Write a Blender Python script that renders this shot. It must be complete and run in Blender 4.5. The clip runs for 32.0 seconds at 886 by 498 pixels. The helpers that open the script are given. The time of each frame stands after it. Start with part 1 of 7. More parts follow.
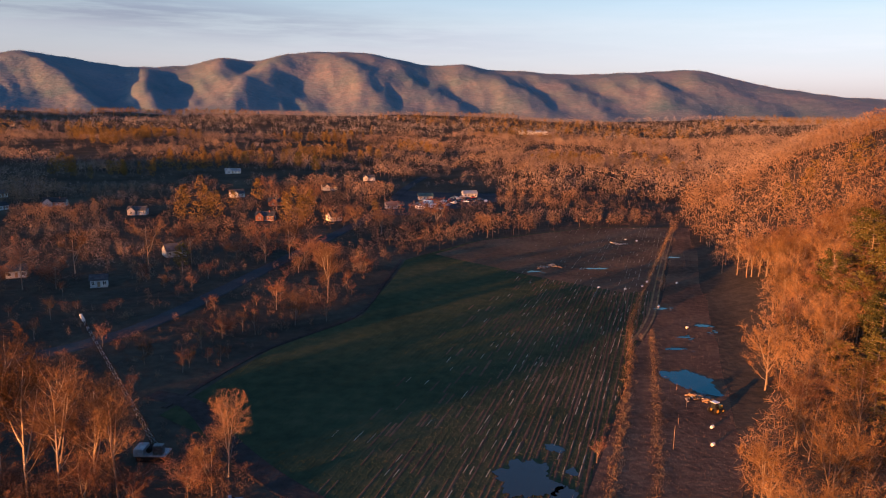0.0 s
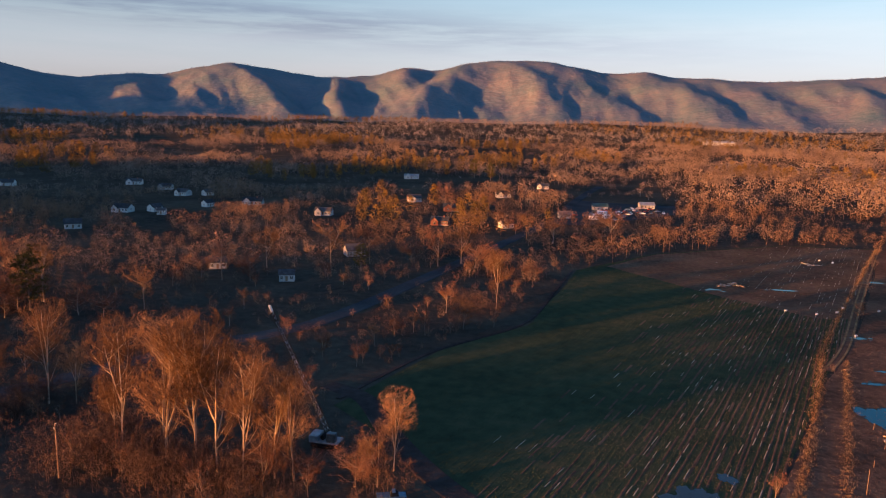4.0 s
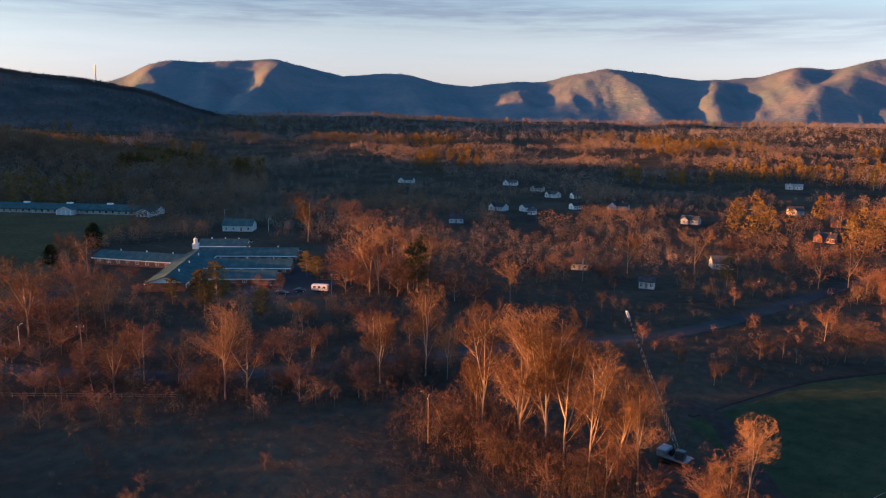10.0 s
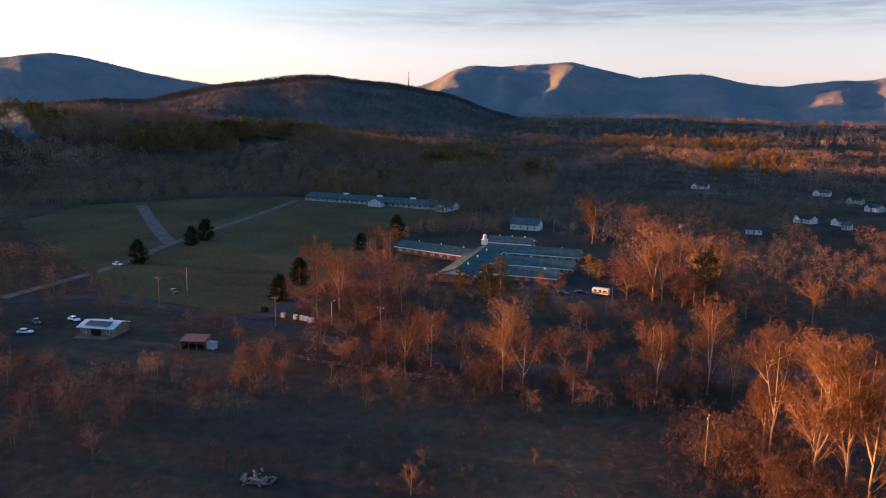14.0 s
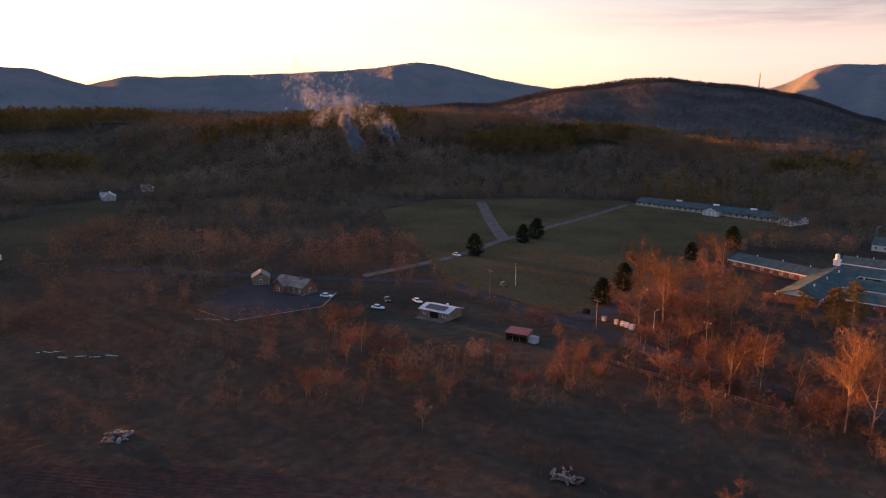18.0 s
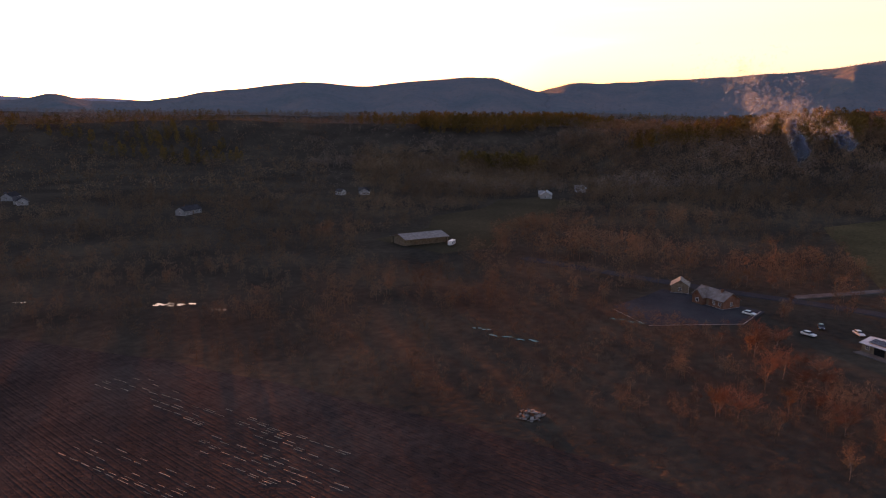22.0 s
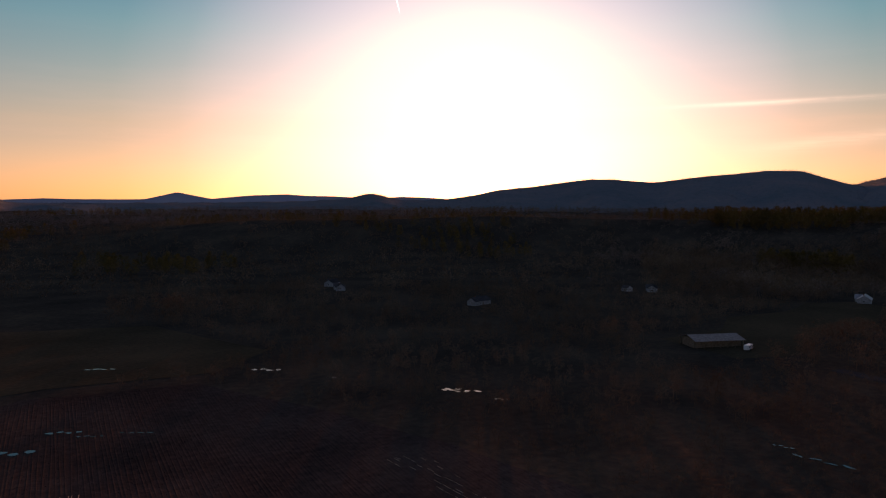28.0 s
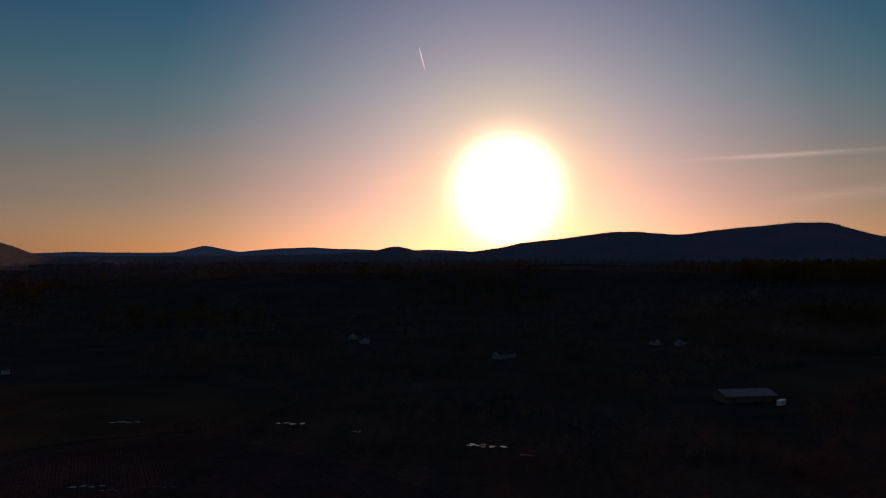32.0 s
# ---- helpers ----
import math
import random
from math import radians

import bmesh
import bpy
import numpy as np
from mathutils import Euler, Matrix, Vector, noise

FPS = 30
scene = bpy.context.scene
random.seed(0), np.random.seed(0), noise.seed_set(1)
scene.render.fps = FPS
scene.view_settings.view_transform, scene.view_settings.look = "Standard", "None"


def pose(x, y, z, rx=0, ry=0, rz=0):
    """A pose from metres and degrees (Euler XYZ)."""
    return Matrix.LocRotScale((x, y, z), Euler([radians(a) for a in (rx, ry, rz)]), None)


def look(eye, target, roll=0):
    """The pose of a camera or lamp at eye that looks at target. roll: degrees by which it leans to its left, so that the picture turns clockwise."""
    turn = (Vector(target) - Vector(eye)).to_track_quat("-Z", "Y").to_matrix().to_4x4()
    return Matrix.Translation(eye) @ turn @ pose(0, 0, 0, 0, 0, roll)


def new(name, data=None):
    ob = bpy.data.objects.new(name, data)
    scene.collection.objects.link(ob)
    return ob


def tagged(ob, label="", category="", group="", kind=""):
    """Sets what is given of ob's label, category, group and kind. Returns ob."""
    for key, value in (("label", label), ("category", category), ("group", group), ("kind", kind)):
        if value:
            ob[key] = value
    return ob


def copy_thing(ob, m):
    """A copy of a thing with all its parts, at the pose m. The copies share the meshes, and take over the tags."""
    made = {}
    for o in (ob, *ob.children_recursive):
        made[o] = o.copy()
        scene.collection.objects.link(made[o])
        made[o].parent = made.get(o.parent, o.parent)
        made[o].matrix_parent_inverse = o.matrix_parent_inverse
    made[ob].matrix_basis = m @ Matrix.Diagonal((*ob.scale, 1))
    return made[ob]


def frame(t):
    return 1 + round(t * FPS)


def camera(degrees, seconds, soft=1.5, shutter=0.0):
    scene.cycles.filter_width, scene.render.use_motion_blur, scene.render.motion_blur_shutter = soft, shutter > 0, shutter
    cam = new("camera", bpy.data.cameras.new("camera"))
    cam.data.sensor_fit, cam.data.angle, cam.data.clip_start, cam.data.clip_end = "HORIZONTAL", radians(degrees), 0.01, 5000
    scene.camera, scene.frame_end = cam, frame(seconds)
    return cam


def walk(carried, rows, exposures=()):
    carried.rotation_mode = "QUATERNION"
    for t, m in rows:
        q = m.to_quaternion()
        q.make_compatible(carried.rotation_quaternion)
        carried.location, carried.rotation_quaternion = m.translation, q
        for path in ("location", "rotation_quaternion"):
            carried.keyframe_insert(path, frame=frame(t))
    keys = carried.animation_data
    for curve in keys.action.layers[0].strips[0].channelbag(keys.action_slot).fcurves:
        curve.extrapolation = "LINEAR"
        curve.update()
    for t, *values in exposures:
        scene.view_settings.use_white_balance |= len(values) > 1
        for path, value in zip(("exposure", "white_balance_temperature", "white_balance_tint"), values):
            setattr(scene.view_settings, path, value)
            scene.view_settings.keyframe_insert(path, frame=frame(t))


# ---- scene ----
# ---------------------------------------------------------------- camera
EYE = Vector((0.0, 0.0, 70.0))
cam = camera(61.05, 32.0, soft=1.15)
# seconds, heading (clockwise from +y), tilt, lean
PATH = [
    (0, 0.00, -10.79, 1.03), (0.5, -0.91, -10.72, 1.14), (1, -2.35, -10.66, 1.27), (1.5, -3.91, -10.60, 1.35), (2, -5.81, -10.55, 1.36),
    (2.5, -7.57, -10.51, 1.38), (3, -9.34, -10.48, 1.30), (3.5, -11.32, -10.45, 1.27), (5.5, -18.86, -10.43, 1.11), (6, -21.06, -10.45, 1.00),
    (6.5, -23.10, -10.44, 0.98), (7, -25.43, -10.45, 0.99), (8, -29.98, -10.47, 0.89), (9, -35.21, -10.49, 0.76), (10, -40.73, -10.50, 0.67),
    (11, -46.77, -10.51, 0.56), (12, -51.94, -10.55, 0.72), (13, -56.91, -10.55, 0.60), (14, -62.45, -10.56, 0.58), (14.5, -65.56, -10.57, 0.50),
    (16.5, -77.46, -10.55, 0.57), (17, -80.72, -10.56, 0.62), (18, -87.38, -10.54, 0.57), (19, -94.60, -10.51, 0.75), (20, -103.00, -10.49, 0.72),
    (21, -111.10, -10.51, 0.71), (22, -119.28, -10.48, 0.54), (23, -128.04, -10.50, 0.72), (24, -136.62, -10.54, 0.75), (24.5, -139.30, -10.55, 0.85),
    (26.5, -140.78, -9.45, 0.55), (27, -140.83, -8.13, 0.55), (27.5, -140.74, -5.84, 0.26), (28, -140.92, -3.36, 0.10), (28.5, -141.10, -1.08, 0.14),
    (29, -141.36, 0.27, 0.24), (29.5, -141.62, 0.60, 0.12), (30, -141.87, 0.68, 0.06), (31, -142.43, 0.15, 0.05), (32, -142.80, 0.65, 0.00),
]


def heading(yaw, tilt, lean):
    a, e = radians(yaw), radians(tilt)
    return look(EYE, EYE + Vector((math.cos(e) * math.sin(a), math.cos(e) * math.cos(a), math.sin(e))), lean)


walk(cam, [(t, heading(a, e, r)) for t, a, e, r in PATH],
     exposures=[(0, 1.96, 5550, 22), (7, 2.14, 5450, 16), (11, 2.38, 5600, 18), (14, 2.52, 6050, 26), (17, 2.55, 7400, 42), (19, 2.5, 8800, 52), (22, 2.38, 9300, 57), (24.5, 2.3, 9400, 57),
                (26.5, 2.1, 9200, 56), (27.3, 1.6, 8600, 54), (28, 0.75, 7800, 48), (29, 0.15, 7000, 43), (30, -0.35, 6700, 42), (32, -0.65, 6700, 42)])

# ---------------------------------------------------------------- light
SUN_AZ, SUN_EL = -137.9, 3.4
sun_dir = Vector((math.cos(radians(SUN_EL)) * math.sin(radians(SUN_AZ)),
                  math.cos(radians(SUN_EL)) * math.cos(radians(SUN_AZ)), math.sin(radians(SUN_EL))))
sun_data = bpy.data.lights.new("sun", "SUN")
sun_data.energy, sun_data.angle, sun_data.color = 4.6, radians(0.55), (1.0, 0.335, 0.045)
sun = new("sun", sun_data)
sun.matrix_world = look(sun_dir * 900, (0, 0, 0))


class Nodes:
    """Short hand for building a node tree."""

    def __init__(self, tree):
        self.tree = tree
        tree.nodes.clear()

    def add(self, kind, operation=""):
        n = self.tree.nodes.new(kind)
        if operation:
            n.operation = operation
        return n

    def link(self, a, b):
        self.tree.links.new(a, b)

    def math(self, op, a, b=None, clamp=False):
        n = self.add("ShaderNodeMath", op)
        n.use_clamp = clamp
        for i, v in enumerate((a, b)):
            if v is None:
                continue
            if isinstance(v, (int, float)):
                n.inputs[i].default_value = v
            else:
                self.link(v, n.inputs[i])
        return n.outputs[0]

    def ramp(self, fac, stops):
        n = self.add("ShaderNodeValToRGB")
        e = n.color_ramp.elements
        while len(e) < len(stops):
            e.new(0.5)
        for k, (pos, col) in zip(e, stops):
            k.position, k.color = pos, (*col, 1) if len(col) == 3 else col
        self.link(fac, n.inputs[0])
        return n.outputs[0]

    def noise(self, vec, scale, detail=3.0, rough=0.55):
        n = self.add("ShaderNodeTexNoise")
        n.inputs["Scale"].default_value, n.inputs["Detail"].default_value = scale, detail
        n.inputs["Roughness"].default_value = rough
        if vec is not None:
            self.link(vec, n.inputs["Vector"])
        return n.outputs["Fac"]

    def mapping(self, vec, scale=(1, 1, 1), rot=(0, 0, 0)):
        n = self.add("ShaderNodeMapping")
        n.inputs["Scale"].default_value, n.inputs["Rotation"].default_value = scale, rot
        self.link(vec, n.inputs["Vector"])
        return n.outputs[0]

    def mix(self, fac, a, b, blend="MIX"):
        n = self.add("ShaderNodeMix")
        n.data_type, n.blend_type = "RGBA", blend
        for i, v in ((0, fac), (6, a), (7, b)):
            if isinstance(v, (int, float)):
                n.inputs[i].default_value = v
            elif isinstance(v, tuple):
                n.inputs[i].default_value = (*v, 1)
            else:
                self.link(v, n.inputs[i])
        return n.outputs[2]


world = bpy.data.worlds.new("sky")
scene.world = world
world.use_nodes = True
w = Nodes(world.node_tree)
sky = w.add("ShaderNodeTexSky")
sky.sky_type, sky.sun_disc, sky.sun_elevation, sky.sun_rotation = "NISHITA", False, radians(SUN_EL), radians(SUN_AZ)
sky.altitude, sky.air_density, sky.dust_density, sky.ozone_density = 300, 1.0, 0.5, 1.6
coord = w.add("ShaderNodeTexCoord").outputs["Generated"]
part_xyz = w.add("ShaderNodeSeparateXYZ")
w.link(coord, part_xyz.inputs[0])
up = part_xyz.outputs[2]
# thin high cloud in long streaks low over the hills
streak = w.noise(w.mapping(coord, (2.2, 2.2, 26.0), (0.05, 0.04, 0)), 1.6, 6.0, 0.6)
streak = w.ramp(streak, [(0.47, (0, 0, 0)), (0.68, (1, 1, 1))])
band = w.ramp(up, [(0.02, (0.25, 0.25, 0.25)), (0.08, (1, 1, 1)), (0.16, (0.6, 0.6, 0.6)), (0.26, (0.1, 0.1, 0.1))])
cloud = w.math("MULTIPLY", streak, band)
tint = w.mix(1.0, sky.outputs[0], w.ramp(up, [(0.0, (0.74, 0.72, 1.12)), (0.10, (0.86, 0.84, 0.84)), (0.22, (0.38, 0.92, 0.98)), (0.33, (0.13, 0.76, 1.02)), (0.5, (0.80, 1.04, 1.24)), (0.75, (1.06, 1.24, 1.48))]), "MULTIPLY")
veil = w.mix(w.math("MULTIPLY", cloud, 0.45), tint, w.mix(1.0, tint, (1.22, 1.08, 1.06), "MULTIPLY"))
# pale haze low in the sky
low = w.ramp(up, [(0.0, (1, 1, 1)), (0.10, (0.5, 0.5, 0.5)), (0.24, (0, 0, 0))])
veil = w.mix(low, veil, w.mix(1.0, veil, (0.24, 0.22, 0.27), "ADD"))
grey = w.add("ShaderNodeRGBToBW")
w.link(veil, grey.inputs[0])
pale = w.mix(1.0, grey.outputs[0], (0.97, 0.96, 0.98), "MULTIPLY")
dot = w.add("ShaderNodeVectorMath", "DOT_PRODUCT")
dot.inputs[1].default_value = (sun_dir + Vector((0, 0, 0.03))).normalized()
w.link(coord, dot.inputs[0])
near = w.math("MAXIMUM", dot.outputs["Value"], 0.0)
# haze greys the low sky, least of all towards the sun
grey_low = w.ramp(up, [(0.0, (0.6, 0.6, 0.6)), (0.14, (0.45, 0.45, 0.45)), (0.3, (0.1, 0.1, 0.1))])
veil = w.mix(w.math("MULTIPLY", grey_low, w.ramp(near, [(0.3, (1, 1, 1)), (0.85, (0.12, 0.12, 0.12))])), veil, pale)
azim = w.math("ARCTAN2", part_xyz.outputs[0], part_xyz.outputs[1])


def cloud_mask(az, el, along, thick, slope, power=2.0):
    """A long cloud lying at a heading and height (degrees), soft at its edges and broken by noise."""
    u = w.math("SUBTRACT", azim, radians(az))
    v = w.math("SUBTRACT", w.math("SUBTRACT", up, math.sin(radians(el))), w.math("MULTIPLY", u, slope))
    if abs(slope) > 1:
        v = w.math("DIVIDE", v, math.hypot(1, slope))
    q = w.math("ADD", w.math("POWER", w.math("ABSOLUTE", w.math("DIVIDE", u, radians(along))), power), w.math("POWER", w.math("ABSOLUTE", w.math("DIVIDE", v, thick)), 2.0))
    return w.math("POWER", 2.7183, w.math("MULTIPLY", q, -1.0))


ragged = w.ramp(w.noise(w.mapping(coord, (3.0, 3.0, 40.0)), 2.2, 6.0, 0.62), [(0.36, (0.25, 0.25, 0.25)), (0.58, (1, 1, 1))])
bank = w.math("MULTIPLY", w.math("ADD", cloud_mask(-27, 6.3, 26, 0.024, -0.05), cloud_mask(-56, 6.8, 17, 0.019, 0.02), True), ragged)
veil = w.mix(bank, veil, w.mix(1.0, veil, (0.66, 0.65, 0.74), "MULTIPLY"))
wisps = w.math("ADD", cloud_mask(-116.5, 7.1, 7, 0.0026, 0.004), w.math("MULTIPLY", cloud_mask(-113, 4.4, 5, 0.008, 0.10), 0.5))
wisps = w.math("MULTIPLY", wisps, ragged)
veil = w.mix(w.math("MULTIPLY", wisps, 0.8), veil, w.mix(1.0, w.mix(1.0, veil, (1.2, 1.15, 1.1), "MULTIPLY"), (3.2, 2.2, 1.6), "ADD"))
trail = cloud_mask(-144.4, 14.85, 0.20, 0.0007, -3.3, 6.0)
veil = w.mix(w.math("MULTIPLY", trail, 0.9), veil, (11.0, 9.5, 9.0))
# bright air round the low sun
core, ring, wide = w.math("POWER", near, 1100.0), w.math("POWER", near, 150.0), w.ramp(near, [(0.895, (0, 0, 0)), (0.925, (0.12, 0.12, 0.12)), (0.958, (0.5, 0.5, 0.5)), (0.988, (1, 1, 1))])
ember = w.math("MULTIPLY", w.math("POWER", near, 5.0), w.ramp(up, [(0.0, (1, 1, 1)), (0.08, (0, 0, 0))]))
glow = w.mix(1.0, w.mix(wide, (0, 0, 0), (3.9, 2.6, 2.9)), w.mix(core, (0, 0, 0), (220.0, 160.0, 90.0)), "ADD")
glow = w.mix(1.0, glow, w.mix(ring, (0, 0, 0), (8.0, 5.6, 1.0)), "ADD")
glow = w.mix(1.0, glow, w.mix(ember, (0, 0, 0), (3.8, 1.9, 0.45)), "ADD")
back = w.add("ShaderNodeBackground")
back.inputs["Strength"].default_value = 0.089
w.link(w.mix(1.0, veil, glow, "ADD"), back.inputs[0])
w.link(back.outputs[0], w.add("ShaderNodeOutputWorld").inputs[0])


# ---------------------------------------------------------------- materials
def surface(name, colours, scale=1.0, rough=0.9, bump=0.0, bump_scale=None, metal=0.0, per_thing=0.0, fine=6.0, space="Object"):
    """A procedural surface: two or three colours spread by a coarse and a fine noise, with relief."""
    m = bpy.data.materials.new(name)
    m.use_nodes = True
    n = Nodes(m.node_tree)
    if space == "World":
        vec = n.add("ShaderNodeNewGeometry").outputs["Position"]
    else:
        vec = n.add("ShaderNodeTexCoord").outputs["Object"]
    big, small = n.noise(vec, scale, 4.0), n.noise(vec, scale * fine, 4.0)
    fac = n.math("ADD", n.math("MULTIPLY", big, 0.62), n.math("MULTIPLY", small, 0.38))
    if per_thing:
        rnd = n.add("ShaderNodeObjectInfo").outputs["Random"]
        fac = n.math("ADD", fac, n.math("MULTIPLY", n.math("SUBTRACT", rnd, 0.5), per_thing))
    k = len(colours)
    col = n.ramp(fac, [(0.34 + 0.32 * i / max(1, k - 1), c) for i, c in enumerate(colours)])
    b = n.add("ShaderNodeBsdfPrincipled")
    n.link(col, b.inputs["Base Color"])
    b.inputs["Roughness"].default_value, b.inputs["Metallic"].default_value = rough, metal
    b.inputs["Specular IOR Level"].default_value = 0.0 if rough > 0.7 else 0.4
    if bump:
        u = n.add("ShaderNodeBump")
        u.inputs["Strength"].default_value, u.inputs["Distance"].default_value = 0.8, bump
        n.link(n.noise(vec, bump_scale or scale * fine, 5.0), u.inputs["Height"])
        n.link(u.outputs[0], b.inputs["Normal"])
    n.link(b.outputs[0], n.add("ShaderNodeOutputMaterial").inputs[0])
    return m


